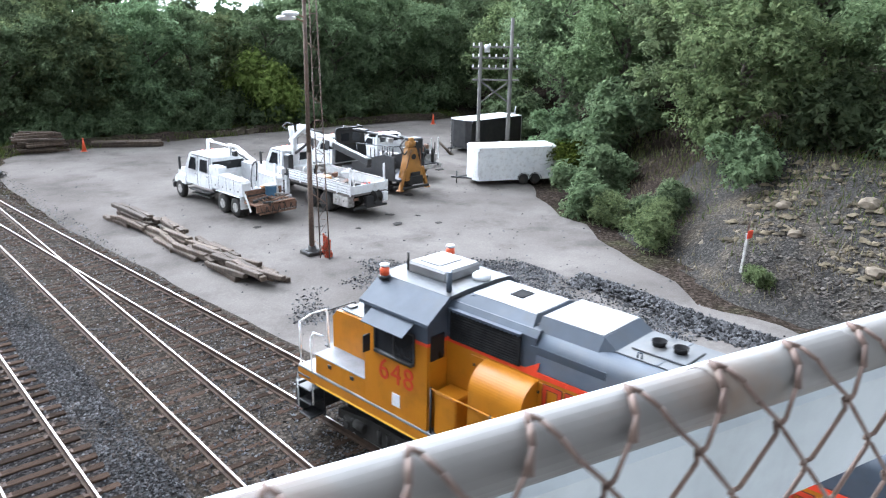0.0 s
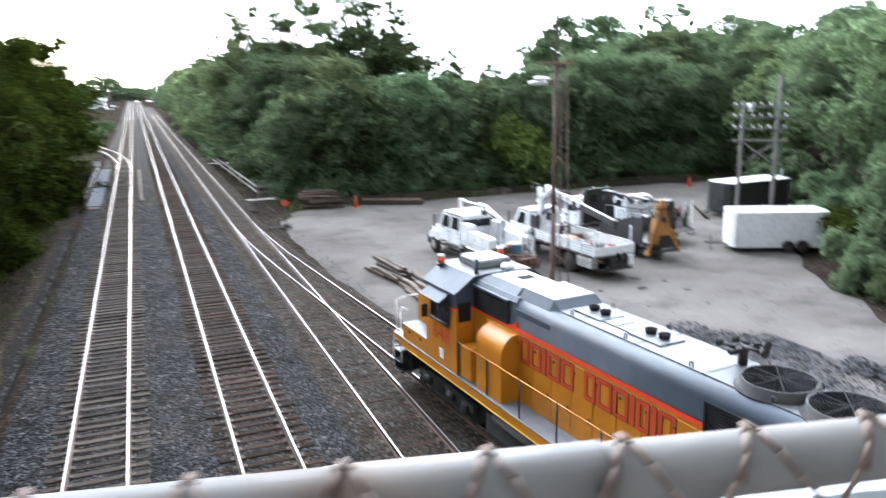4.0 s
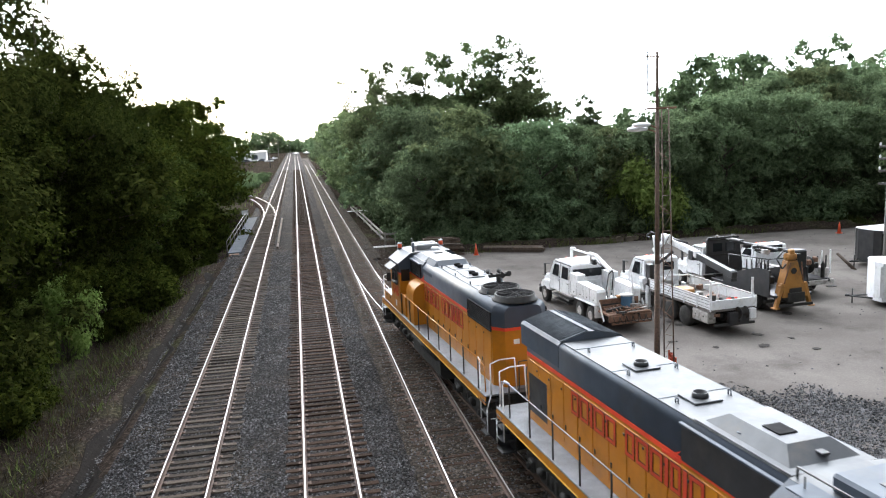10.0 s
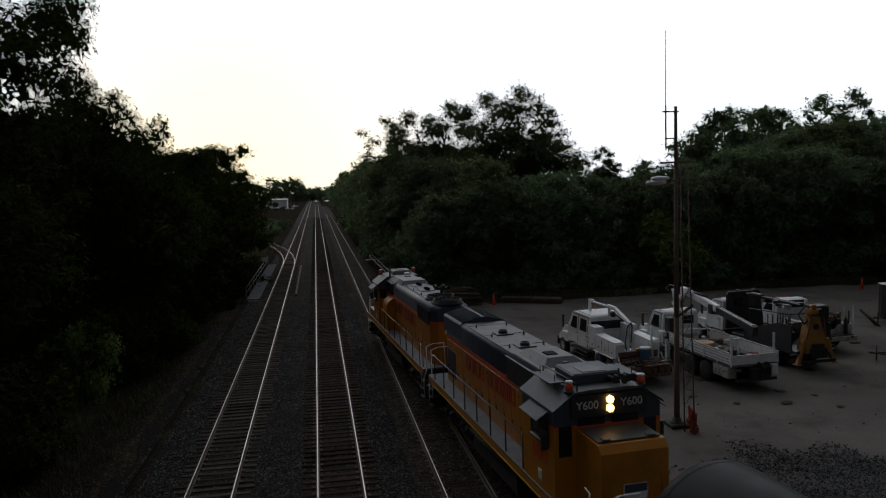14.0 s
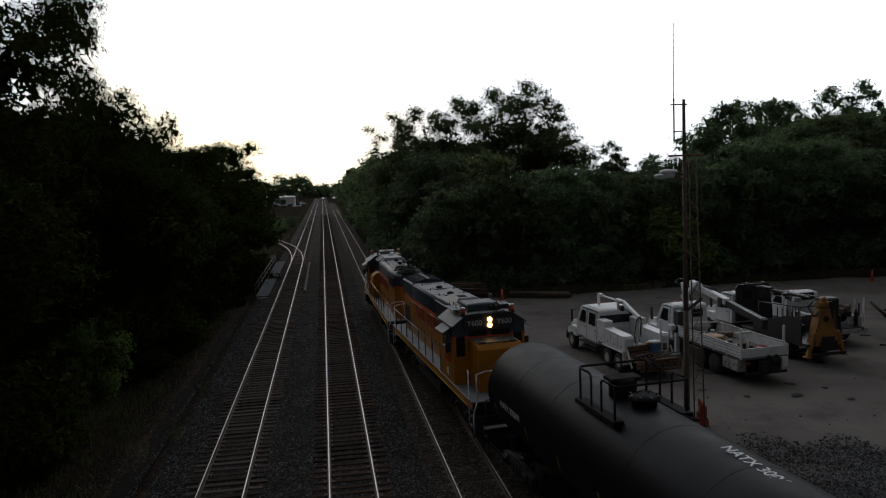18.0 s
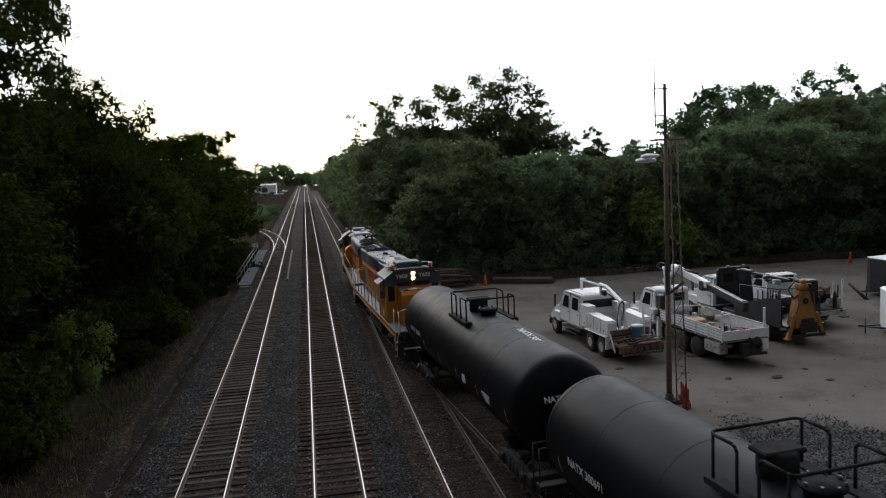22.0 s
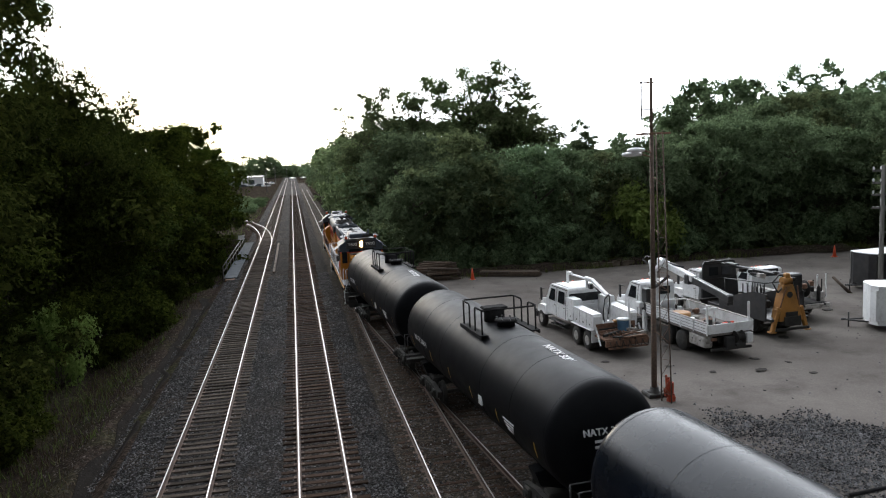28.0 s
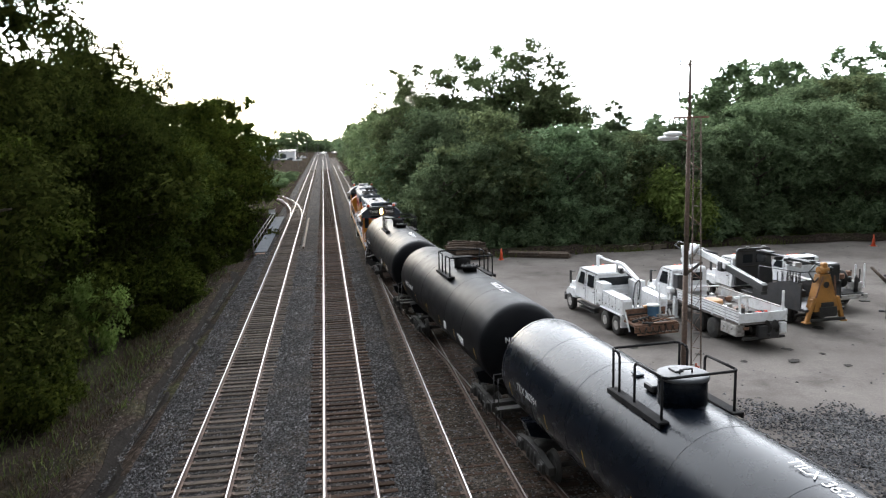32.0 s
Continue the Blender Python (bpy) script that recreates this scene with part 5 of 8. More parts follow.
    for s in (-1, 1):
        b = part("beacon", Shape().lathe([(0.13, 0), (0.13, 0.07), (0.1, 0.08)], (s * 1.02, cab1 - 0.12, 4.46), "z", 16), BLACK, croof)
        part("beacon_lens", Shape().lathe([(0.1, 0.0), (0.1, 0.13), (0.07, 0.2), (0, 0.21)], (s * 1.02, cab1 - 0.12, 4.54), "z", 16), ORANGE, b, "amber beacon lens")
        part("beacon_cap", Shape().lathe([(0.1, 0.0), (0.1, 0.05), (0, 0.06)], (s * 1.02, cab1 - 0.12, 4.73), "z", 14), WHITE, b)
    part("antenna", Shape().tube((-0.45, cab1 - 0.25, 4.5), (-0.45, cab1 - 0.25, 4.95), 0.03, 8), BLACK, croof)
    if big:
        part("antenna_dome", Shape().lathe([(0.2, 0), (0.2, 0.1), (0.12, 0.16), (0, 0.17)], (0.3, cab0 + 0.2, 4.53), "z", 18), WHITE, croof, "white round antenna dome")
    part("exhaust_pipe", Shape().tube((-0.75, cab0 + 0.15, 4.4), (-0.75, cab0 + 0.15, 4.95), 0.06, 10), UP_GREY, croof)
    if big:
        # Hatch and brake housing: grey sides, paler plates on top.
        hv = [(-0.8, 3.42, ztop), (0.8, 3.42, ztop), (0.8, 1.5, ztop), (-0.8, 1.5, ztop), (-0.56, 3.2, 4.57), (0.56, 3.2, 4.57), (0.56, 1.6, 4.57), (-0.56, 1.6, 4.57)]
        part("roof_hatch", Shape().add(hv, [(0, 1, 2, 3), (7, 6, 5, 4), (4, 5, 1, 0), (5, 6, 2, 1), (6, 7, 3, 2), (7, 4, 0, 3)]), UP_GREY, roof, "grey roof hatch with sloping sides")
        part("hatch_top", Shape().box((0, 2.4, 4.576), (1.1, 1.56, 0.014), 0.004), PALE, roof, "pale hatch top")
        part("hatch_vent", Shape().box((0.1, 2.45, 4.585), (0.4, 0.32, 0.03), 0.008), SOOT, roof)
        blk = [(hw + 0.006, 4.0), (hw + 0.006, 4.14), (0.62, 4.62)]
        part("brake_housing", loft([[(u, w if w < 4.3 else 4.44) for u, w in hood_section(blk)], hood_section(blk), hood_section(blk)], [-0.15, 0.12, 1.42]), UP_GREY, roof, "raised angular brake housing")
        part("housing_top", Shape().box((0, 0.77, 4.628), (1.22, 1.26, 0.016), 0.004), PALE, roof, "pale top of the brake housing")
        for yc in (-0.76, -2.66):
            pl = part("stack_plate", Shape().box((0, yc, ztop + 0.04), (0.7, 1.0, 0.04), 0.01), UP_ROOF, roof)
            for s in (-0.2, 0.2):
                part("exhaust_outlet", Shape().lathe([(0.11, 0), (0.135, 0.1), (0.12, 0.1), (0.09, 0.02), (0, 0.02)], (0.05, yc + 1.0 * s, ztop + 0.055), "z", 16), SOOT, pl, "sooty oval exhaust outlet")
        for yc in (-1.5, -1.95):
            part("roof_panel", Shape().box((0, yc, ztop + 0.035), (0.6, 0.42, 0.03), 0.008), UP_ROOF, roof)
        hz = ztop + 0.3
        hn = Shape().tube((0.35, -4.62, ztop), (0.35, -4.62, hz), 0.09, 8).box((0.35, -4.62, hz + 0.03), (0.75, 0.12, 0.1), 0.02)
        for k, (dx, sg, ln) in enumerate(((0.1, 1, 0.25), (0.3, -1, 0.42), (0.5, 1, 0.22), (0.62, -1, 0.2))):
            hn.tube((dx, -4.62, hz + 0.1), (dx, -4.62 + sg * ln, hz + 0.12), 0.035, 10, 0.035)
            hn.tube((dx, -4.62 + sg * ln, hz + 0.12), (dx, -4.62 + sg * (ln + 0.12), hz + 0.12), 0.035, 12, 0.1)
        part("air_horn", hn, GRIME, roof, "dark multi-chime air horn")
        for k in (0, 1):
            part("rear_headlight", Shape().lathe([(0.1, 0), (0.1, -0.06), (0.085, -0.05), (0.0, -0.03)], (0.14 + 0.23 * k, rear, 3.74), "y", 18), CHROME, th, "small round rear headlight")
        for yc in (-5.72, -7.06):
            fan(th, yc, ztop + 0.0, 0.61)
        for s in (-1, 1):
            grille(th, s * (hw + 0.015), -7.32, -5.0, 3.52, 4.1, s)
            grille(th, s * (hw + 0.015), 1.66, 3.36, 3.68, 4.24, s, "air_intake_grille")
            teeth = [(3.42, 4.315), (1.62, 4.315)] + [(1.62 + 0.05 * k, 4.245 if k % 2 else 4.275) for k in range(37)]
            part("intake_lip", Shape().prism(teeth, "x", s * (hw - 0.02), s * (hw + 0.09)), UP_GREY, th, "toothed lip over the intake")
            part("lightning_stripe", Shape().prism([(1.7, 3.56), (1.2, 3.86), (1.26, 3.66), (0.6, 3.66), (0.6, 3.56)], "x", s * hw, s * (hw + 0.012)), RED, th, "red lightning-shaped end of the stripe")
        blower = [(-hw, deck)] + [(-hw - 0.52, deck)] + [(-hw - 0.52, 3.0)] + [(-hw - 0.52 + 0.52 * (1 - math.cos(radians(a))), 3.0 + 0.52 * math.sin(radians(a))) for a in range(6, 91, 6)]
        part("blower_duct", Shape().prism(blower, "y", 1.2, 2.45), UP_YELLOW, th, "rounded yellow blower duct")
        part("battery_box", Shape().box((-1.2, 3.05, 2.2), (0.5, 0.6, 0.95), 0.03), UP_YELLOW, th)
        word_from, word_way = 1.08, -1
    else:
        gr = Shape().prism(hood_section([(hw + 0.012, 3.8), (hw + 0.012, 4.38), (hw - 0.06, 4.45), (0.08, 4.66)]), "y", rear - 0.01, -4.9)
        g = part("radiator_hood", gr, UP_GREY, th, "dark grey radiator housing with a shallow pitched top")
        for s in (-1, 1):
            bars = Shape()
            for k in range(44):
                yy = rear + 0.08 + k * 0.0525
                bars.pipe([(s * 0.84, yy, 4.465), (s * 0.12, yy, 4.66)], 0.015, 4)
            bars.pipe([(s * 0.86, rear + 0.03, 4.46), (s * 0.1, rear + 0.03, 4.67), (s * 0.1, -4.93, 4.67), (s * 0.86, -4.93, 4.46)], 0.018, 5)
            part("radiator_grating", bars, GRATE, g, "dark grating over the radiators")
            part("intake_opening", Shape().box((s * (hw + 0.016), -6.25, 2.55), (0.02, 1.2, 1.1)), BLACK, th, "dark square air intake")
            ip = part("air_intake_panel", Shape().box((s * (hw + 0.012), 1.9, 3.98), (0.05, 2.75, 0.72), 0.012), BLACK, th, "plain dark air intake panel under the roof edge")
            part("panel_lip", Shape().box((s * (hw + 0.04), 1.9, 4.35), (0.09, 2.8, 0.05), 0.01), UP_GREY, ip)
            part("lightning_stripe", Shape().prism([(-0.15, 3.58), (0.1, 3.58), (0.5, 3.78), (0.3, 3.6), (0.5, 3.6), (0.5, 3.52), (-0.15, 3.52)], "x", s * (hw + 0.008), s * (hw + 0.016)), RED, th, "red lightning-shaped step in the stripe")
        for yc in (-2.4, -0.2):
            pl = part("stack_plate", Shape().box((0.05, yc, ztop + 0.05), (0.62, 0.62, 0.04), 0.01), UP_ROOF, roof)
            part("exhaust_outlet", Shape().lathe([(0.17, 0), (0.155, 0.11), (0.135, 0.11), (0.135, 0.02), (0, 0.02)], (0.05, yc, ztop + 0.06), "z", 16), BLACK, pl, "sooty round exhaust outlet")
        part("hatch_base", Shape().box((0, 1.95, ztop + 0.045), (1.62, 2.5, 0.04), 0.01), UP_ROOF, roof, "raised plate under the roof hatch")
        hat = [(-0.68, 0.85, ztop + 0.06), (0.68, 0.85, ztop + 0.06), (0.68, 3.0, ztop + 0.06), (-0.68, 3.0, ztop + 0.06), (-0.42, 1.2, 4.7), (0.42, 1.2, 4.7), (0.42, 2.62, 4.7), (-0.42, 2.62, 4.7)]
        hatch = part("roof_hatch", Shape().add(hat, [(3, 2, 1, 0), (4, 5, 6, 7), (0, 1, 5, 4), (1, 2, 6, 5), (2, 3, 7, 6), (3, 0, 4, 7)]), UP_ROOF, roof, "low roof hatch with four sloping sides")
        part("hatch_vent", Shape().box((0.12, 2.1, 4.71), (0.36, 0.42, 0.03), 0.006), SOOT, hatch, "small black vent")
        part("hatch_step", Shape().box((-0.05, 2.86, 4.58), (0.16, 0.18, 0.05), 0.01), BLACK, hatch)
        hn = Shape().box((-0.5, 5.1, 4.66), (0.7, 0.12, 0.1), 0.02)
        for dx, ln in ((0.45, 0.45), (0.65, 0.55), (0.85, 0.4), (1.0, 0.35)):
            hn.tube((0.2 - dx, 5.0, 4.71), (0.2 - dx, 5.0 + ln, 4.71), 0.035, 10, 0.04).tube((0.2 - dx, 5.0 + ln, 4.71), (0.2 - dx, 5.12 + ln, 4.71), 0.04, 12, 0.1)
        part("air_horn", hn, GRIME, croof, "dark multi-chime air horn")
        for s in (-1, 1):
            tray = part("roof_tray", Shape().box((s * 1.12, cab0 + 0.95, 4.6), (0.42, 1.3, 0.03), 0.008), UP_GREY, croof, "grey plate raised beside the air conditioner")
            for dy in (0.45, 1.45):
                part("tray_rod", Shape().tube((s * 1.12, cab0 + dy, 4.4), (s * 1.12, cab0 + dy, 4.8), 0.015, 6), BLACK, tray)
        part("roof_rail", Shape().pipe([(0.85, cab0, 4.5), (0.85, cab0, 4.7), (0.85, cab1, 4.7), (0.85, cab1, 4.5)], 0.02, 6), BLACK, croof)
        word_from, word_way = -4.15, 1
    for s in (-1, 1):
        brand_bars(th, s * (hw + 0.024), word_from, word_way, 3.17, 0.64 if big else 0.57)
        text_mesh("648" if big else "600", 0.68, LETTER, th, pose(s * (chw + 0.01), cab1 - 1.0, 2.66, 90, 0, 90 * s), "number_lettering", 0.006, "red engine number", 1.1)
        part("small_badge", Shape().box((s * (chw + 0.008), cab1 - 1.0, 2.08), (0.02, 0.24, 0.3), 0.02), WHITE, th, "small white badge")
        # walkway handrail with stanchions
        ya, yb2 = rear + 0.3, cab0 - 0.1
        for k in range(8):
            yy = ya + (yb2 - ya) * k / 7
            part("stanchion", Shape().tube((s * 1.48, yy, deck - 0.1), (s * 1.48, yy, deck + 1.02), 0.024, 7), BLACK, th)
        part("handrail", Shape().pipe([(s * 1.48, ya - 0.7, deck + 0.1), (s * 1.48, ya - 0.62, deck + 0.9), (s * 1.48, ya, deck + 1.0), (s * 1.48, yb2, deck + 1.0)], 0.018, 7), DECK if not big else UP_YELLOW, th)
    end_steps(th, lf + 0.2, 1, WHITE)
    end_steps(th, -lr - 0.2, -1, WHITE)
    # tank, air reservoirs and bogies
    ft = [(-1.3, 1.1)] + [(-1.3 + 0.25 * (1 - math.cos(radians(a))), 0.55 - 0.25 * math.sin(radians(a))) for a in (0, 30, 60, 90)] + [(1.05 + 0.25 * math.sin(radians(a)), 0.55 - 0.25 * math.cos(radians(a))) for a in (0, 30, 60, 90)] + [(1.3, 1.1)]
    part("fuel_tank", Shape().prism(ft, "y", -2.2, 2.2), GRIME, th, "grimy black fuel tank")
    for s in (-1, 1):
        part("air_reservoir", Shape().tube((s * 1.3, -2.0, 1.22), (s * 1.3, 1.6, 1.22), 0.2, 14), GRIME, th)
    bogie(th, 5.1)
    bogie(th, -5.1)
    return th


def tank_car(name, label, mat, glossy, number, small):
    """A long tank car: barrel with domed heads, sill, bogies, manway with platform and rails, ladders and marks."""
    th = thing(name, label, "tank car", group="tank cars")
    r, zc, half = 1.54, 2.72, 7.05
    prof = [(0.0, -half - 0.78)] + [(r * math.sin(radians(a)), -half - 0.78 * math.cos(radians(a))) for a in (12, 25, 40, 55, 70, 82)] + [(r, -half + k * (2 * half) / 8) for k in range(9)] + \
           [(r * math.sin(radians(a)), half + 0.78 * math.cos(radians(a))) for a in (82, 70, 55, 40, 25, 12)] + [(0.0, half + 0.78)]
    part("tank_barrel", Shape().lathe(prof, (0, 0, zc), "y", 56), mat, th, "round tank barrel with domed heads")
    for y in (-7.0, -4.7, -2.2, 2.2, 4.7, 7.0):
        part("weld_seam", Shape().lathe([(r - 0.002, -0.014), (r + 0.006, 0), (r - 0.002, 0.014)], (0, y, zc), "y", 56), mat, th)
    part("centre_sill", Shape().box((0, 0, 0.98), (0.5, 16.0, 0.34), 0.02), GRIME, th)
    for s in (-1, 1):
        part("bolster_saddle", Shape().prism([(-1.35, 1.55), (-1.2, 1.15), (-0.4, 0.95), (0.4, 0.95), (1.2, 1.15), (1.35, 1.55), (0.9, 1.6), (-0.9, 1.6)], "y", s * 5.75 - 0.25, s * 5.75 + 0.25), mat, th)
        end = part("end_platform", Shape().box((0, s * 8.0, 1.12), (2.9, 0.32, 0.05), 0.01).box((0, s * 8.15, 1.0), (2.9, 0.05, 0.22)), GRIME, th, "black end sill platform")
        part("end_rail", Shape().pipe([(-1.35, s * 8.1, 1.1), (-1.35, s * 8.1, 2.1), (1.35, s * 8.1, 2.1), (1.35, s * 8.1, 1.1)], 0.02, 6), BLACK, end)
        part("brake_wheel", Shape().lathe([(0.28, -0.015), (0.28, 0.015), (0.24, 0.015), (0.24, -0.015)], (0.8, s * 8.2, 1.8), "y", 20), GRIME, end)
        coupler(th, s * 8.3, s)
        bogie(th, s * 5.75, 1.78, 0.46, False)
        # side ladders and handrails
        for k in (-1, 1):
            ld = Shape()
            for dy in (-0.2, 0.2):
                ld.pipe([(s * 1.52, k * 7.55 + dy, 0.6), (s * 1.52, k * 7.55 + dy, 1.3)], 0.018, 5)
            for j in range(2):
                ld.tube((s * 1.52, k * 7.55 - 0.2, 0.65 + 0.32 * j), (s * 1.52, k * 7.55 + 0.2, 0.65 + 0.32 * j), 0.016, 5)
            part("side_step", ld, GRIME, th)
        # reflectors and lettering on the side
        for y in (-6.4, -3.6, -1.2, 1.2, 3.6, 6.4):
            a0 = -22
            p = [((r + 0.006) * math.cos(radians(a)) * s, zc + (r + 0.006) * math.sin(radians(a))) for a in (a0, a0 + 8, a0 + 16)]
            b = Shape()
            for (x1, z1), (x2, z2) in zip(p, p[1:]):
                b.add([(x1, y - 0.025, z1), (x1, y + 0.025, z1), (x2, y + 0.025, z2), (x2, y - 0.025, z2)], [(0, 1, 2, 3)])
            part("reflector", b, REFLECT_YELLOW, th)
        m = pose(s * (r + 0.012) * math.cos(radians(2)), 4.9 * (1 if s < 0 else -1), zc - r * math.sin(radians(2)), 90, 0, 90 * s) @ pose(0, 0, 0, 2, 0, 0)
        text_mesh(number, 0.3, LETTER_WHITE, th, m, "car_number", 0.002, "white car number")
        dat = Shape()
        for k in range(4):
            dat.box((0, 0, 0), (0.012, 0.8 - 0.12 * k, 0.05), m=pose(s * (r + 0.006) * math.cos(radians(-8 - 3.6 * k)), -4.6, zc + r * math.sin(radians(-8 - 3.6 * k)), 0, s * (8 + 3.6 * k), 0))
        part("data_lines", dat, LETTER_WHITE, th, "small unreadable white data lines")
        pl = Shape().box((s * (r + 0.01) * math.cos(radians(-12)), -2.2, zc + r * math.sin(radians(-12))), (0.04, 0.3, 0.3), 0.005)
        part("placard", pl, WHITE, th)
    # number on the head and on the top
    for s in (-1, 1):
        text_mesh(number, 0.24, LETTER_WHITE, th, pose(-0.1, s * (half + 0.73), zc + 0.42, 90 - s * 0, 0, 180 if s > 0 else 0) @ pose(0, 0, 0, -13, 0, 0), "head_number", 0.03, "white car number on the tank head")
        hb = Shape()
        for k in range(2):
            hb.box((-0.15, s * (half + 0.755 + 0.012 * k), zc + 0.2 - 0.14 * k), (0.75, 0.03, 0.06))
        part("head_data_lines", hb, LETTER_WHITE, th)
    text_mesh(number, 0.36, LETTER_WHITE, th, pose(0.06, -4.8, zc + r + 0.011, 0, 2, -90), "top_number", 0.002, "white number along the tank top")
    # manway, nozzles, platform and safety rails
    zt = zc + r
    oy = -0.55 if glossy else 0.0
    if glossy:
        mw = part("manway", Shape().lathe([(0.52, -0.1), (0.52, 0.5), (0.5, 0.52)], (0, oy, zt), "z", 28), mat, th, "tall round valve housing")
        part("manway_lid", Shape().lathe([(0.56, 0.5), (0.56, 0.57), (0.5, 0.6), (0, 0.62)], (0, oy, zt), "z", 28), UP_ROOF, mw, "pale grey worn housing lid")
        part("lid_handle", Shape().pipe([(-0.15, oy - 0.12, zt + 0.6), (-0.15, oy - 0.12, zt + 0.7), (0.15, oy - 0.12, zt + 0.7), (0.15, oy - 0.12, zt + 0.6)], 0.02, 6).box((-0.1, oy + 0.1, zt + 0.63), (0.2, 0.3, 0.05), 0.01), BLACK, mw)
        part("relief_valve", Shape().box((-0.15, oy + 0.75, zt + 0.06), (0.5, 0.4, 0.16), 0.03).tube((-0.1, oy + 0.62, zt), (-0.1, oy + 0.62, zt + 0.22), 0.12, 12), BLACK, th)
        part("vent_plate", Shape().box((-0.1, oy + 1.75, zt + 0.03), (0.2, 0.28, 0.05), 0.01), UP_GREY, th)
    else:
        mw = part("manway", Shape().lathe([(0.3, -0.1), (0.3, 0.14), (0.38, 0.14), (0.38, 0.2), (0, 0.22)], (0.05, -0.55, zt), "z", 22), SOOT, th, "bolted round manway")
        for k in range(8):
            a = k * math.pi / 4
            part("manway_bolt", Shape().tube((0.05 + 0.34 * math.cos(a), -0.55 + 0.34 * math.sin(a), zt + 0.18), (0.05 + 0.34 * math.cos(a), -0.55 + 0.34 * math.sin(a), zt + 0.27), 0.03, 6), BLACK, mw)
        part("valve_housing", Shape().lathe([(0.36, -0.1), (0.36, 0.38), (0.3, 0.44), (0, 0.46)], (0.0, 0.45, zt), "z", 20).box((0.0, 0.45, zt + 0.42), (0.85, 0.5, 0.1), 0.03), SOOT, th, "hinged valve housing")
    for s in (-1, 1):
        px, pw, pl2, py = (0.86, 0.24, 2.3, oy + 0.4) if glossy else (0.9, 0.28, 2.15, oy)
        wk = part("top_platform", Shape().box((s * px, py, zt - 0.17), (pw, pl2, 0.05), 0.01).box((s * (px + pw / 2 - 0.01), py, zt - 0.21), (0.04, pl2, 0.12)), SOOT, th, "black grated platform")
        for e in (-0.7, 0.7):
            part("platform_bracket", Shape().box((s * (px - 0.03), py + e, zt - 0.32), (pw - 0.06, 0.06, 0.3), 0.01), BLACK, wk)
    for e in (-1, 1):
        # one bent rail at each end: down at both sides, across the barrel
        y0, y1 = oy + e * 0.28, oy + e * 1.05
        hx, top = 0.95, zt + 0.66
        if glossy:
            y0, y1 = (oy + 1.2, oy + 1.62) if e > 0 else (oy + 0.5, oy - 0.72)
            hx, top = 0.86, zt + 0.76
        pts = []
        for s in (-1, 1):
            x = s * hx
            side = [(x, y0, zt - 0.2), (x, y0, top - 0.1), (x, y0 + e * 0.04, top - 0.03), (x, y0 + e * 0.11, top), (x, y1 - e * 0.12, top), (x - s * 0.04, y1 - e * 0.04, top), (x - s * 0.12, y1, top)]
            pts += side if s < 0 else side[::-1]
        part("safety_rail", Shape().pipe(pts, 0.03, 8), SOOT, th, "bent black safety rail")
        for s in (-1, 1):
            part("rail_post", Shape().tube((s * (hx - 0.01), y1 - e * 0.1, zt - 0.2), (s * (hx - 0.01), y1 - e * 0.1, top), 0.03, 8), SOOT, th)
    return th


lead_engine = engine("locomotive", "yellow and grey freight locomotive with two large roof fans", True)
second_engine = engine("locomotive", "yellow and grey locomotive facing backwards with lit headlights", False)
tank_a = tank_car("tank_car", "dusty matt black tank car behind the locomotives", TANK, False, "NATX 300691", "")
tank_b = copy_thing(tank_a, pose(0, 0, 0))
tank_c = tank_car("tank_car", "glossy black tank car with a tall round valve housing", TANK_GLOSSY, True, "TILX 362994", "")
# where the amber beacon of the leading engine is along the track, by time
ALONG = [(0, 12.86), (1, 14.75), (2, 16.66), (3.5, 19.6), (4.5, 21.8), (6.5, 26.4), (8, 30.25), (9, 32.95), (10, 35.6), (11, 38.25), (12, 40.9), (13, 43.5), (14, 46.2), (16.5, 53.0), (19, 59.9), (20, 62.5), (23, 69.9), (25.5, 75.5), (28, 80.8), (30, 84.6), (32, 88.5)]
TRAIN = [(lead_engine, -5.3, 5.1, 0), (second_engine, -22.55, 5.1, 180), (tank_a, -39.8, 5.75, 0), (tank_b, -56.4, 5.75, 0), (tank_c, -73.0, 5.75, 0)]


def along(t):
    """Smooth distance along the track at t."""
    ts, ss = [a for a, _ in ALONG], [b for _, b in ALONG]
    v = [(ss[min(i + 1, len(ss) - 1)] - ss[max(i - 1, 0)]) / (ts[min(i + 1, len(ts) - 1)] - ts[max(i - 1, 0)]) for i in range(len(ts))]
    for i in range(len(ts) - 1):
        if t <= ts[i + 1] or i == len(ts) - 2:
            h = ts[i + 1] - ts[i]
            u = (t - ts[i]) / h
            return (2 * u ** 3 - 3 * u * u + 1) * ss[i] + (u ** 3 - 2 * u * u + u) * h * v[i] + (3 * u * u - 2 * u ** 3) * ss[i + 1] + (u ** 3 - u * u) * h * v[i + 1]


def car_pose(t, offset, half, turn):
    c = along(t) + offset
    p, q = Vector((lead_x(c - half), c - half, -0.03)), Vector((lead_x(c + half), c + half, -0.03))
    d = q - p
    m = (p + q) / 2
    return pose(m.x, m.y, m.z, 0, 0, math.degrees(math.atan2(-d.x, d.y)) + turn)


def motions():
    for car, offset, half, turn in TRAIN:
        walk(car, [(t * 0.5, car_pose(t * 0.5, offset, half, turn)) for t in range(65)])


# ---------------- the bridge that the camera stands on: deck, fence and beam ----------------
FDIR = Vector((0.9798, -0.2001, 0))
FN = Vector((0.2001, 0.9798, 0))
FP = Vector((-1.1768, 0.8819, 0))
RAIL_Z, GRADE = 9.4863, -0.0104


def fence_m(s, n, z):
    p = FP + FDIR * s + FN * n
    return (p.x, p.y, z + GRADE * s)


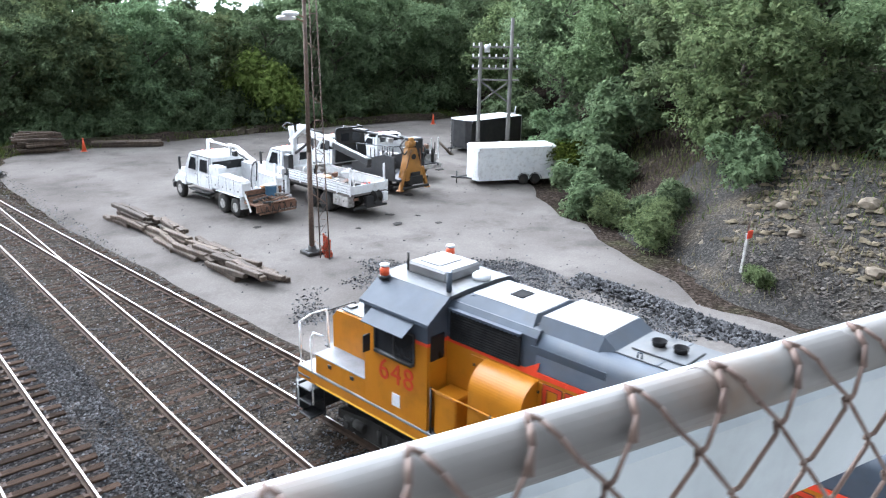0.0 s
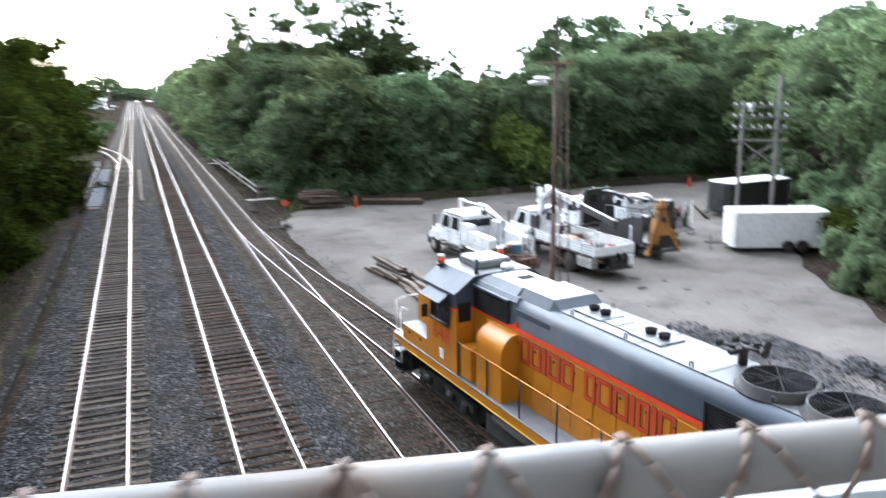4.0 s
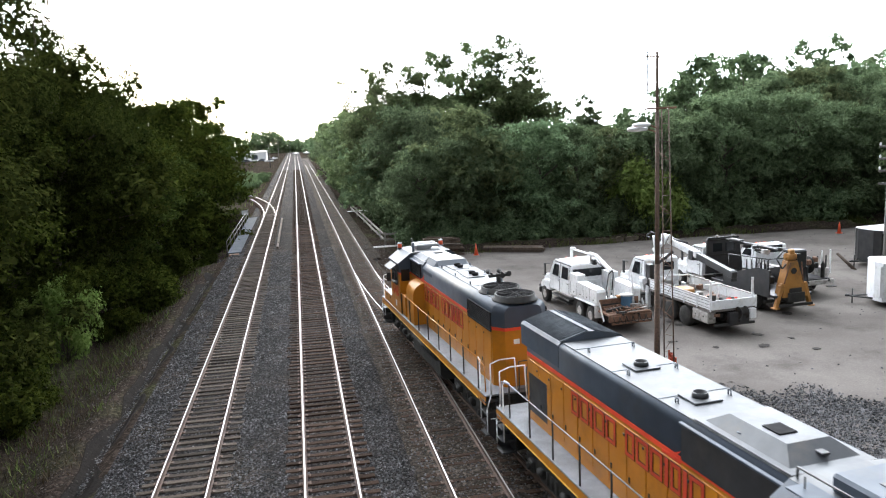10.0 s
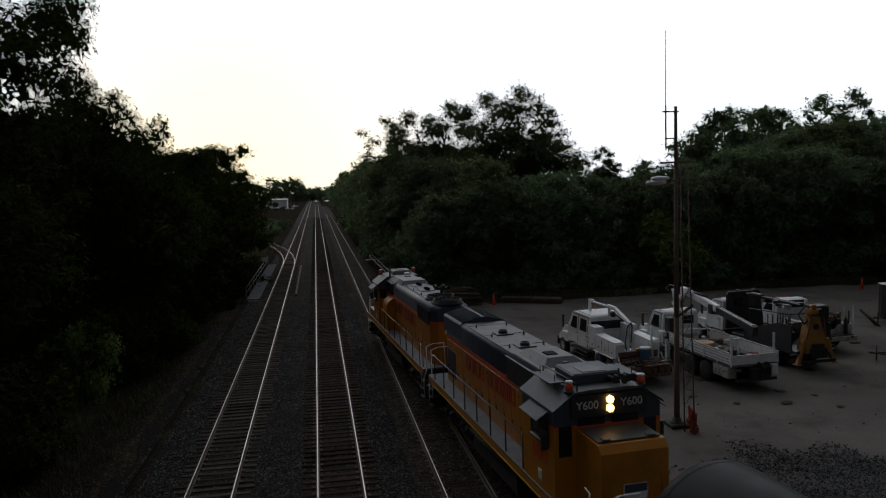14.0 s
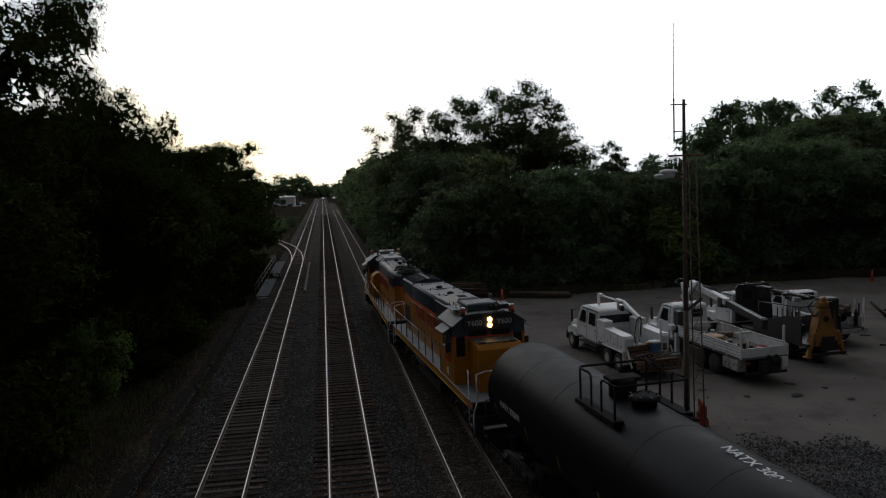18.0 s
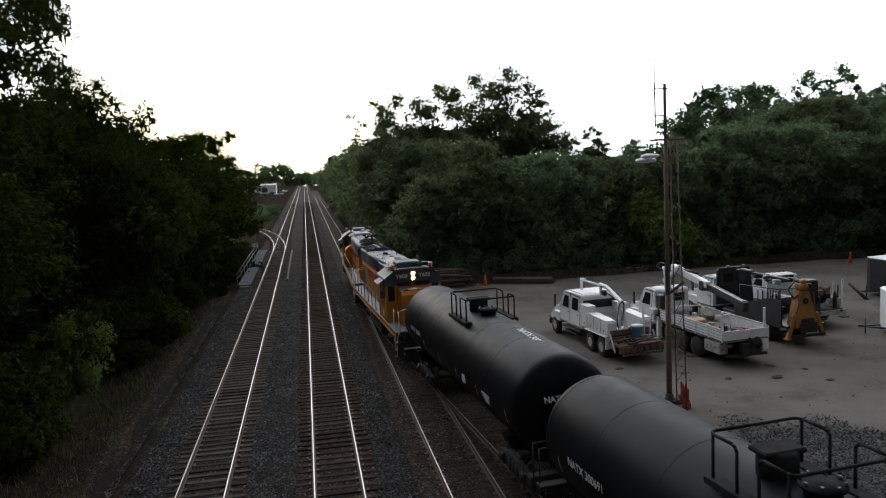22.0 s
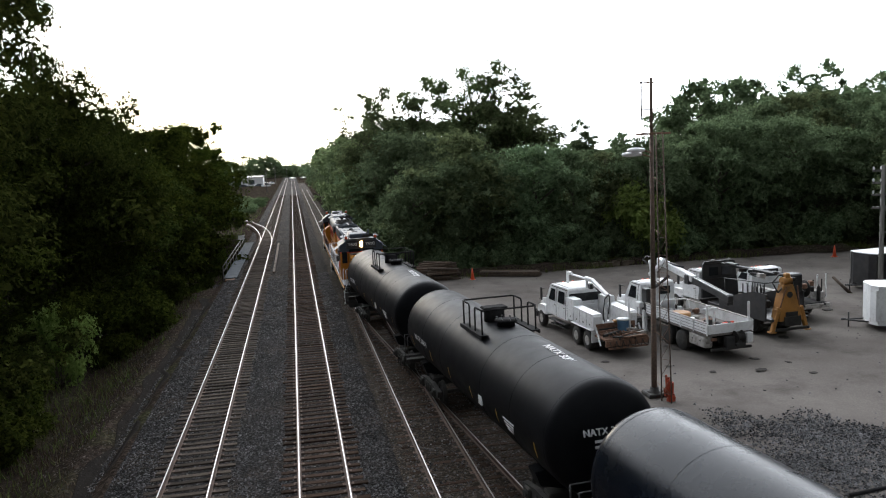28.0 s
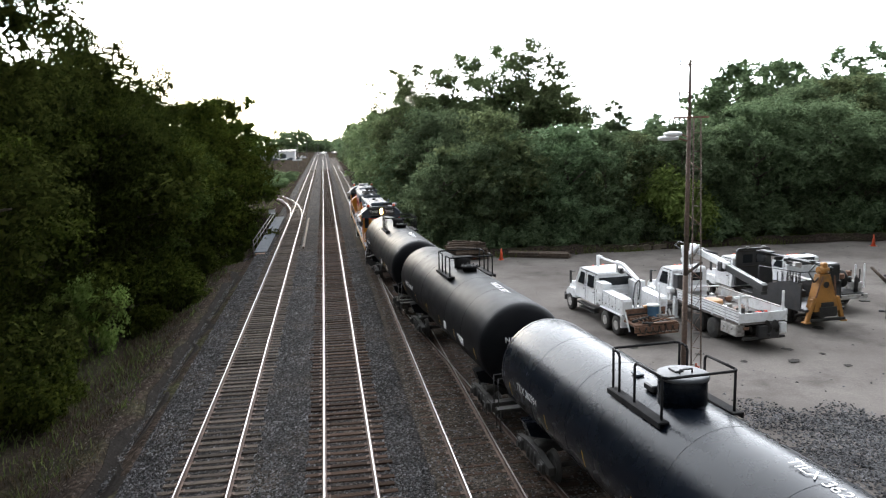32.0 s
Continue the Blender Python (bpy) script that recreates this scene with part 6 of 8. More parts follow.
deck = Shape()
deck.add([fence_m(s, n, z) for s in (-45, 60) for n in (-11, 0.12) for z in (7.1, 8.12)], [(0, 1, 3, 2), (4, 6, 7, 5), (0, 4, 5, 1), (2, 3, 7, 6), (0, 2, 6, 4), (1, 5, 7, 3)])
deck_ob = new("bridge_deck", deck.mesh("bridge_deck", CONCRETE))
tagged(deck_ob, "plain grey concrete deck of the road bridge", "bridge", kind="structure")
fence = thing("chain_link_fence", "chain-link fence of rusty wire on a grey pipe rail", "fence")
part("top_rail", Shape().tube(fence_m(-6, 0.03, RAIL_Z), fence_m(0.19, 0.03, RAIL_Z), 0.0207, 24).tube(fence_m(0.19, 0.03, RAIL_Z), fence_m(8, 0.03, RAIL_Z), 0.02, 24), GALV, fence, "weathered galvanised top pipe")
part("pipe_sleeve", Shape().tube(fence_m(0.06, 0.03, RAIL_Z), fence_m(0.22, 0.03, RAIL_Z), 0.0214, 24), GALV, fence)
for s in (-5.0, -2.4, 2.6, 5.2, 7.8):
    part("fence_post", Shape().tube(fence_m(s, 0.075, 8.1), fence_m(s, 0.075, RAIL_Z + 0.01), 0.03, 14), GALV, fence)
# beam behind the mesh
bm_pr = [(0.078, 9.424), (0.07, 9.414), (0.07, 9.316), (0.076, 9.308), (0.165, 9.308), (0.17, 9.316), (0.17, 9.414), (0.162, 9.424)]
beam = Shape()
n0 = len(bm_pr)
beam.add([fence_m(-6, u, z) for u, z in bm_pr] + [fence_m(8, u, z) for u, z in bm_pr], [(i, (i + 1) % n0, n0 + (i + 1) % n0, n0 + i) for i in range(n0)])
part("guard_beam", beam, surf("zinc_beam", (0.27, 0.295, 0.3), (0.36, 0.385, 0.39), 6.0, 0.42, metal=0.2, stain=(0.2, 0.21, 0.21), stain_scale=5, stain_amt=0.5, bump=0.05, bscale=30), fence, "pale galvanised box beam below the rail")
# woven wire: zigzag strands that hook over the rail
PITCH, HALF, WR = 0.0816, 0.0455, 0.0019
ZK = RAIL_Z + 0.026


def strand(i, s):
    """One zigzag wire of the weave, hooked over the pipe at its top. s: the way it first runs."""
    base = -1.8082 + i * PITCH
    w = 0.5 * PITCH
    hook = [(-0.35 * w, 0.005, 0.0), (-0.27 * w, 0.01, 0.014), (-0.12 * w, 0.022, 0.0225)] if s > 0 else []
    hook += [(0.0, 0.034, 0.0245), (0.1 * w * s, 0.022, 0.0235), (0.25 * w * s, 0.01, 0.0165), (0.5 * w * s, 0.004, 0.002)]
    pts = [fence_m(base + o, n, RAIL_Z + h) for o, n, h in hook]
    x = base
    for k in range(7):
        j = 1 if k % 2 == 0 else 0
        x = base + s * (0.5 * PITCH if j else 0.0)
        z = ZK - (k + 1) * HALF
        pts += [fence_m(x - s * (0.004 if j else -0.004), -0.003, z + 0.005), fence_m(x, 0.002 * s, z), fence_m(x - s * (0.004 if j else -0.004), -0.003, z - 0.005)]
    return Shape().pipe(pts, WR, 6)


for i in range(44):
    part("wire_strand", strand(i, 1), WIRE, fence)
    part("wire_strand", strand(i, -1), WIRE, fence)

# ---------------- service trucks ----------------
DUSTY_WHITE = surf("dusty_white_paint", (0.25, 0.235, 0.215), (0.45, 0.43, 0.41), 4.0, 0.7, stain=(0.12, 0.1, 0.08), stain_scale=5, stain_amt=0.8)
GY = -0.32


def road_wheel(parent, x, y, r=0.5, w=0.28, dual=False, white=True):
    s = 1 if x > 0 else -1
    xs2 = [x, x - s * (w + 0.04)] if dual else [x]
    for k, xx in enumerate(xs2):
        tyre = part("wheel", Shape().lathe([(r * 0.5, -w / 2), (r * 0.93, -w / 2), (r, -w * 0.36), (r, w * 0.36), (r * 0.93, w / 2), (r * 0.5, w / 2)], (xx, y, r), "x", 28), RUBBER, parent, "black rubber tyre")
        if k == 0:
            o = s * w * 0.5
            dish = [(0.0, -0.08 * s), (r * 0.2, -0.08 * s), (r * 0.22, -0.02 * s), (r * 0.32, -0.07 * s), (r * 0.44, -0.06 * s), (r * 0.51, 0.005 * s), (r * 0.47, 0.012 * s)]
            part("wheel_rim", Shape().lathe(dish, (xx + o, y, r), "x", 24), DUSTY_WHITE if white else GRIME, tyre, "dusty white steel rim")


def taper(sh, z0=1.75, lean=0.085):
    """Leans the sides of a cab inwards above its waist."""
    sh.v = [(x * (1 - lean * max(0.0, z - z0)), y, z) for x, y, z in sh.v]
    return sh


def crew_cab(th, y0, doors, mat, roof_z=2.75):
    """Bonneted lorry cab; y0 is the back wall, +y ahead."""
    ln = 1.3 * doors + 0.35
    prof = [(y0, 1.0), (y0 + ln, 1.0), (y0 + ln + 0.05, 1.75), (y0 + ln - 0.45, roof_z - 0.1), (y0 + ln - 0.65, roof_z), (y0 + 0.1, roof_z), (y0, roof_z - 0.1)]
    cab = part("cab", taper(Shape().prism(prof, "x", -1.12, 1.12)), mat, th, "white lorry cab")
    part("roof_crown", Shape().prism([(y0 + 0.12, roof_z - 0.01), (y0 + 0.3, roof_z + 0.06), (y0 + ln - 0.95, roof_z + 0.06), (y0 + ln - 0.68, roof_z - 0.01)], "x", -0.9, 0.9), mat, cab)
    for k in range(3):
        part("marker_lamp", Shape().box((-0.3 + 0.3 * k, y0 + ln - 0.62, roof_z + 0.02), (0.09, 0.12, 0.05), 0.01), ORANGE, cab, "amber roof marker lamp")
    for s in (-1, 1):
        part("rain_gutter", taper(Shape().box((s * 1.13, y0 + ln / 2 - 0.3, roof_z - 0.1), (0.03, ln - 0.75, 0.035))), BLACK, cab)
    part("bonnet", Shape().prism([(y0 + ln, 0.85), (y0 + ln + 1.45, 0.85), (y0 + ln + 1.5, 1.35), (y0 + ln + 1.3, 1.6), (y0 + ln, 1.78)], "x", -0.85, 0.85), mat, th, "sloped white bonnet")
    part("grille", Shape().box((0, y0 + ln + 1.5, 1.15), (1.1, 0.05, 0.5), 0.01), BLACK, th)
    part("bumper", Shape().box((0, y0 + ln + 1.55, 0.62), (2.35, 0.2, 0.35), 0.04), BLACK, th, "black front bumper")
    for s in (-1, 1):
        part("wing", Shape().prism([(y0 + ln - 0.02, 0.85), (y0 + ln + 0.15, 1.35), (y0 + ln + 0.9, 1.35), (y0 + ln + 1.3, 1.1), (y0 + ln + 1.35, 0.85)], "x", s * 0.85, s * 1.15), mat, th)
        for d in range(doors):
            yy = y0 + 0.35 + 1.3 * d
            part("cab_window", taper(Shape().prism([(yy + 0.08, 1.84), (yy + 0.92, 1.84), (yy + (0.66 if d == doors - 1 else 0.88), roof_z - 0.25), (yy + 0.11, roof_z - 0.25)], "x", s * 1.11, s * 1.137)), GLASS, th, "dark side window")
            part("door_seam", taper(Shape().box((s * 1.122, yy - 0.12, 1.36), (0.012, 0.025, 0.72)).box((s * 1.122, yy - 0.12, 2.2), (0.012, 0.025, 0.85))), BLACK, th)
            part("door_handle", Shape().box((s * 1.13, yy + 0.05, 1.62), (0.02, 0.16, 0.04)), BLACK, th)
        part("door_mirror", Shape().box((s * 1.4, y0 + ln + 0.05, 2.1), (0.08, 0.22, 0.75), 0.03).pipe([(s * 1.1, y0 + ln, 2.4), (s * 1.4, y0 + ln + 0.05, 2.4)], 0.02, 5), BLACK, th, "black door mirror")
        part("step_box", Shape().box((s * 1.02, y0 + ln * 0.45, 0.72), (0.35, ln * 0.8, 0.1), 0.02).box((s * 0.98, y0 + ln * 0.45, 0.48), (0.3, ln * 0.7, 0.06), 0.02), GRIME, th)
        part("headlamp", Shape().box((s * 0.95, y0 + ln + 1.38, 1.1), (0.25, 0.06, 0.25), 0.03), CHROME, th)
    part("windscreen", Shape().add([(-1.0, y0 + ln + 0.06, 1.8), (1.0, y0 + ln + 0.06, 1.8), (0.95, y0 + ln - 0.4, roof_z - 0.14), (-0.95, y0 + ln - 0.4, roof_z - 0.14)], [(0, 1, 2, 3)]), GLASS, th)
    part("rear_window", Shape().box((0, y0 - 0.006, 2.25), (1.6, 0.02, 0.45), 0.005), GLASS, th)
    road_wheel(th, -1.02, y0 + ln + 0.75)
    road_wheel(th, 1.02, y0 + ln + 0.75)
    return y0 + ln


def chassis(th, y0, y1):
    for s in (-1, 1):
        part("chassis_rail", Shape().box((s * 0.42, (y0 + y1) / 2, 0.85), (0.1, y1 - y0, 0.25)), GRIME, th)
    for d in (-0.67, 0.67):
        part("axle", Shape().tube((-0.9, d, 0.5), (0.9, d, 0.5), 0.09, 10), GRIME, th)


# crew-cab truck with a small crane and a rusty rear work deck
t1 = thing("service_truck", "white crew-cab service truck with folded crane and rusty rear deck", "truck", pose(16.45, 36.62, GY, 0, 0, 4.5) @ Matrix.Diagonal((1, 0.945, 1, 1)), "trucks in the yard")
chassis(t1, -2.8, 6)
front = crew_cab(t1, 2.0, 2, WHITE)
for d in (-0.67, 0.67):
    for s in (-1, 1):
        road_wheel(t1, s * 1.08, d, 0.5, 0.27, True)
for s in (-1, 1):
    body = part("side_box", Shape().prism([(-1.5, 1.2), (1.92, 1.2), (1.92, 2.35), (0.95, 2.35), (0.9, 2.0), (-1.4, 1.93), (-1.5, 1.85)], "x", s * 0.72, s * 1.22), WHITE, t1, "white steel tool box")
    part("box_lid", Shape().box((0, 0, 0), (0.54, 2.3, 0.035), 0.01, m=pose(s * 0.98, -0.25, 1.985, 1.8)), WHITE, body)
    for k in range(4):
        part("box_door", Shape().box((s * 1.225, -1.1 + 0.8 * k, 1.55), (0.02, 0.74, 0.5), 0.006), WHITE, body)
        part("box_latch", Shape().box((s * 1.25, -1.1 + 0.8 * k, 1.4), (0.02, 0.1, 0.08), 0.01), BLACK, body)
    part("mudguard", Shape().box((s * 1.05, 0, 1.12), (0.45, 2.5, 0.06), 0.02).box((s * 1.05, -1.32, 0.8), (0.45, 0.06, 0.6), 0.01), WHITE, t1)
    part("tail_flap", Shape().box((0, 0, 0), (0.05, 0.12, 1.0), 0.01, m=pose(s * 1.2, -1.95, 0.95, -32)), WHITE, t1, "slanted white tail flap")
part("bed_floor", Shape().box((0, 0.2, 1.2), (1.9, 3.6, 0.08), 0.01), GRIME, t1)
part("headboard", Shape().box((0, 1.95, 1.55), (2.4, 0.06, 0.6), 0.02), WHITE, t1)
for s in (-0.55, 0.5):
    part("rear_pane", Shape().box((s, 1.985, 2.3), (0.85, 0.02, 0.36), 0.02), GLASS, t1, "dark rear cab window")
part("rear_deck", Shape().box((0, -2.12, 0.9), (2.35, 1.25, 0.1), 0.015).box((0, -2.75, 0.72), (2.4, 0.1, 0.3), 0.02).box((0, -2.85, 0.5), (2.2, 0.1, 0.1), 0.02), RUST, t1, "rusty rear work deck")
part("rear_plate", Shape().box((0, -1.5, 1.2), (2.2, 0.06, 0.55), 0.01), RUST, t1)
crane = part("crane_mast", Shape().box((-0.3, -1.2, 1.35), (0.5, 0.5, 0.35), 0.04).box((-0.42, -1.25, 2.1), (0.14, 0.16, 1.5), 0.03).box((-0.16, -1.25, 2.1), (0.12, 0.14, 1.5), 0.03), WHITE, t1, "slender white crane mast")
part("crane_boom", Shape().box((0, 0, 0), (0.2, 1.9, 0.17), 0.03, m=pose(-0.3, -0.38, 3.13, 18)).box((0, 0, 0), (0.16, 0.95, 0.15), 0.03, m=pose(-0.3, 0.8, 3.42, 2)).box((-0.3, 1.15, 3.15), (0.13, 0.13, 0.55), 0.03), WHITE, crane, "white folded crane boom")
part("boom_tip", Shape().box((-0.3, 2.45, 3.38), (0.1, 2.5, 0.09), 0.02).box((-0.3, 3.65, 3.1), (0.14, 0.14, 0.75), 0.02).box((-0.3, 3.3, 3.42), (0.16, 0.3, 0.16), 0.03), WHITE, crane, "thin white boom tip over the cab")
part("boom_hook", Shape().box((-0.3, 0.7, 3.05), (0.22, 0.35, 0.3), 0.05).tube((-0.3, 0.4, 3.1), (-0.3, -0.6, 2.9), 0.05, 8), BLACK, crane, "black winch and hook block")
part("hydraulic_ram", Shape().tube((-0.3, -1.12, 1.6), (-0.3, -1.1, 2.7), 0.06, 10), BLACK, crane)
part("hose_bundle", Shape().pipe([(-0.5, -1.3, 1.2), (-0.58, -1.32, 2.0), (-0.5, -1.35, 2.7), (-0.35, -1.5, 2.95), (-0.25, -1.4, 2.7), (-0.3, -1.35, 1.9)], 0.03, 6), BLACK, crane)
part("blue_drum", Shape().lathe([(0.0, 0), (0.29, 0), (0.3, 0.1), (0.28, 0.3), (0.3, 0.5), (0.29, 0.6)], (0.3, -1.75, 1.03), "z", 20), surf("blue_plastic", (0.05, 0.12, 0.2), (0.07, 0.16, 0.26), 3.0, 0.5), t1, "blue plastic tub")
part("tub_lid", Shape().lathe([(0.33, 0.6), (0.33, 0.66), (0, 0.68)], (0.3, -1.75, 1.03), "z", 20), WHITE, t1)
part("fuel_can", Shape().box((0.1, -1.35, 1.4), (0.3, 0.3, 0.35), 0.05), CRANE_YELLOW, t1)
for k in range(4):
    part("seam_line", Shape().box((-1.252, -0.7 + 0.8 * k, 1.62), (0.006, 0.02, 0.66)), BLACK, t1)
rj = random.Random(77)
for k in range(16):
    part("deck_plank", Shape().box((0, 0, 0), (rj.uniform(0.5, 1.5), rj.uniform(0.08, 0.2), rj.uniform(0.05, 0.14)), 0.015, m=pose(rj.uniform(-0.6, 0.6), -2.85 + 0.09 * k, 0.98 + rj.uniform(0, 0.22), rj.uniform(-8, 8), rj.uniform(-6, 6), rj.uniform(-20, 20))), (RUST, WOOD, GRIME, RUST, DUSTY_WHITE)[k % 5], t1, "rusty bar or plank on the rear deck")
for k in range(6):
    part("deck_chain", Shape().pipe([(-1.0 + 0.36 * k, -2.83, 0.85), (-0.95 + 0.36 * k, -2.92, 0.6), (-0.75 + 0.36 * k, -2.9, 0.5), (-0.65 + 0.36 * k, -2.85, 0.82)], 0.02, 5), GRIME, t1)
part("front_winch", Shape().box((0, 6.6, 0.75), (2.2, 0.35, 0.3), 0.04), GRIME, t1)
part("rear_pole", Shape().tube((0.62, -1.9, 1.0), (0.6, -1.75, 2.75), 0.06, 8), WHITE, t1)
for k in range(5):
    part("rope_coil", Shape().pipe([(-0.1 + 0.28 * math.cos(a * 0.6), 0.5 + 0.3 * math.sin(a * 0.6) + 0.1 * k, 1.5 + 0.05 * k) for a in range(11)], 0.025, 5), CHROME, t1)
for k in range(7):
    part("scrap_bar", Shape().tube((-0.9 + 0.25 * k, -2.7, 1.08), (-0.6 + 0.2 * k, -1.6, 1.1 + 0.02 * k), 0.03, 6), RUST, t1)

# flat-bed truck with a knuckle-boom crane
t2 = thing("crane_truck", "white flat-bed truck with a knuckle-boom crane laid back", "truck", pose(20.8, 34.9, GY, 0, 0, 3.6), "trucks in the yard")
chassis(t2, -2.6, 6.5)
crew_cab(t2, 3.6, 1, WHITE)
for d in (-0.67, 0.67):
    for s in (-1, 1):
        road_wheel(t2, s * 1.08, d, 0.52, 0.28, True, False)
part("bed_floor", Shape().box((0, -0.1, 1.22), (2.46, 5.6, 0.14), 0.015), surf("scuffed_bed_steel", (0.1, 0.09, 0.082), (0.22, 0.2, 0.185), 3.0, 0.8, bump=0.3, stain=(0.1, 0.06, 0.04), stain_scale=2.0, stain_amt=0.7), t2, "scuffed grey flat-bed floor")
for s in (-1, 1):
    for k in range(5):
        part("side_board", Shape().box((s * 1.23, -2.35 + 1.12 * k, 1.53), (0.05, 1.08, 0.5), 0.01), WHITE, t2, "white dropside board")
        for zz in (1.38, 1.53, 1.68):
            part("board_groove", Shape().box((s * 1.257, -2.35 + 1.12 * k, zz), (0.006, 1.06, 0.018)), GRIME, t2)
        part("board_post", Shape().box((s * 1.25, -2.9 + 1.12 * k, 1.5), (0.07, 0.06, 0.6), 0.01), WHITE, t2)
    part("stake_post", Shape().box((s * 1.15, -2.75, 1.95), (0.1, 0.1, 1.4), 0.015), WHITE, t2)
    ub = part("under_box", Shape().box((s * 1.0, -2.0, 0.82), (0.45, 1.3, 0.55), 0.03), DUSTY_WHITE, t2, "dusty cream underbody tool box")
    for dy in (-0.32, 0.32):
        part("box_door", Shape().box((s * 1.23, -2.0 + dy, 0.82), (0.02, 0.56, 0.42), 0.01), DUSTY_WHITE, ub)
        part("box_latch", Shape().box((s * 1.245, -2.0 + dy, 0.86), (0.02, 0.1, 0.07), 0.01), BLACK, ub)
    part("mud_flap", Shape().box((s * 1.05, -1.28, 0.62), (0.5, 0.03, 0.6), 0.01), RUBBER, t2)
    part("stake_rail", Shape().box((s * 1.23, 0, 1.81), (0.09, 5.6, 0.06), 0.015), DUSTY_WHITE, t2)
    part("lamp_cluster", Shape().box((s * 0.9, -2.92, 1.0), (0.3, 0.05, 0.14), 0.01), RUST, t2)
    part("outrigger", Shape().box((s * 1.1, 3.1, 0.8), (0.2, 0.25, 1.1), 0.02).box((s * 1.1, 3.1, 0.2), (0.3, 0.35, 0.08), 0.02), WHITE, t2)
part("tail_board", Shape().box((0, -2.92, 1.5), (2.4, 0.05, 0.45), 0.01), WHITE, t2, "white tailboard")
part("tow_hitch", Shape().box((0.2, -3.0, 0.8), (1.1, 0.25, 0.6), 0.03).tube((0.2, -3.3, 0.7), (0.2, -3.0, 0.7), 0.1, 8), BLACK, t2, "black tow hitch and hose reels")
part("rear_bumper", Shape().box((0, -3.0, 0.52), (2.2, 0.15, 0.12), 0.02), GRIME, t2)
cr = part("crane_column", Shape().box((-0.1, 3.05, 2.1), (0.28, 0.3, 1.8), 0.04).box((0.12, 3.0, 1.75), (0.14, 0.16, 1.3), 0.03).box((0, 3.05, 1.2), (2.3, 0.5, 0.3), 0.04), WHITE, t2, "white crane column")
cr.matrix_local = pose(-0.25, 0.35, 0.42)
part("inner_boom", Shape().box((0, 0, 0), (0.22, 1.9, 0.24), 0.04, m=pose(-0.1, 2.6, 3.25, -32)).tube((-0.1, 3.1, 2.9), (-0.1, 3.3, 3.6), 0.16, 12), WHITE, cr, "white inner crane boom")
part("outer_boom", Shape().box((0, 0, 0), (0.3, 3.4, 0.34), 0.03, m=pose(0.2, 1.3, 3.3, 9.5)), WHITE, cr, "white outer crane boom")
part("boom_extension", Shape().box((0, 0, 0), (0.3, 3.5, 0.34), 0.03, m=pose(0.25, -1.6, 2.74, 9.5)), BLACK, cr, "black telescopic boom sections")
for k in range(4):
    part("boom_edge", Shape().box((0, 0, 0), (0.03, 3.2 - 0.4 * k, 0.03), m=pose(0.13 + 0.08 * k, -1.6 + 0.2 * k, 2.93, 9.5)), WHITE, cr)
part("boom_bracket", Shape().box((0.22, 0.05, 2.95), (0.42, 0.4, 0.5), 0.04), BLACK, cr)
part("boom_head", Shape().box((0.28, -3.1, 2.4), (0.34, 0.35, 0.55), 0.05), BLACK, cr)
part("hydraulic_ram", Shape().tube((-0.1, 3.1, 2.0), (-0.05, 1.6, 2.9), 0.08, 10).tube((0.2, 2.6, 3.6), (0.2, 0.6, 3.5), 0.06, 8), BLACK, cr)
part("hose_loop", Shape().pipe([(-0.3, 3.3, 3.4), (-0.45, 3.6, 3.6), (-0.4, 3.2, 3.85), (-0.2, 2.7, 3.7)], 0.04, 6), BLACK, cr)
part("control_stand", Shape().box((-0.95, 3.1, 1.9), (0.35, 0.5, 1.3), 0.03), BLACK, t2)
part("yellow_ring", Shape().lathe([(0.3, 0), (0.5, 0.0), (0.54, 0.14), (0.5, 0.3), (0.3, 0.3)], (-0.35, 0.75, 1.3), "z", 20), CRANE_YELLOW, t2, "yellow hose coil")
part("red_bar", Shape().box((0.5, -1.7, 1.38), (0.9, 0.12, 0.12), 0.02, m=pose(0, 0, 0, 0, 0, 8)), RED, t2, "red steel bar")
part("hoop_frame", Shape().pipe([(-1.0, 1.6, 1.3), (-1.0, 1.6, 1.95), (-0.8, 1.6, 2.1), (0.5, 1.6, 2.1), (0.7, 1.6, 1.95), (0.7, 1.6, 1.3)], 0.04, 7), WHITE, t2)
part("boom_rest", Shape().box((0.2, -0.9, 2.0), (0.9, 0.1, 0.12), 0.02).box((0.5, -0.9, 1.65), (0.1, 0.1, 0.75), 0.02), WHITE, t2)
for k in range(6):
    part("scrap_bar", Shape().tube((-0.8 + 0.3 * k, -1.8 + 0.3 * k, 1.34), (-0.3 + 0.25 * k, -0.8 + 0.2 * k, 1.36), 0.04, 6), RUST, t2)
for k in range(14):
    part("bed_scrap", Shape().box((0, 0, 0), (rj.uniform(0.1, 0.5), rj.uniform(0.1, 0.4), rj.uniform(0.06, 0.3)), 0.02, m=pose(rj.uniform(-0.95, 0.95), rj.uniform(-2.6, 2.4), 1.36 + rj.uniform(0, 0.1), rj.uniform(-15, 15), 0, rj.uniform(0, 180))), (GRIME, RUST, DUSTY_WHITE, BLACK, CHROME, WHITE)[k % 6], t2, "loose tool or part on the bed")
part("hose_reel", Shape().lathe([(0.3, -0.22), (0.3, -0.18), (0.16, -0.16), (0.16, 0.16), (0.3, 0.18), (0.3, 0.22)], (0.35, -3.05, 1.05), "x", 18), GRIME, t2, "dark hose reel on the tail")
part("rear_locker", Shape().box((0.98, -2.95, 0.95), (0.35, 0.3, 0.5), 0.03), WHITE, t2)
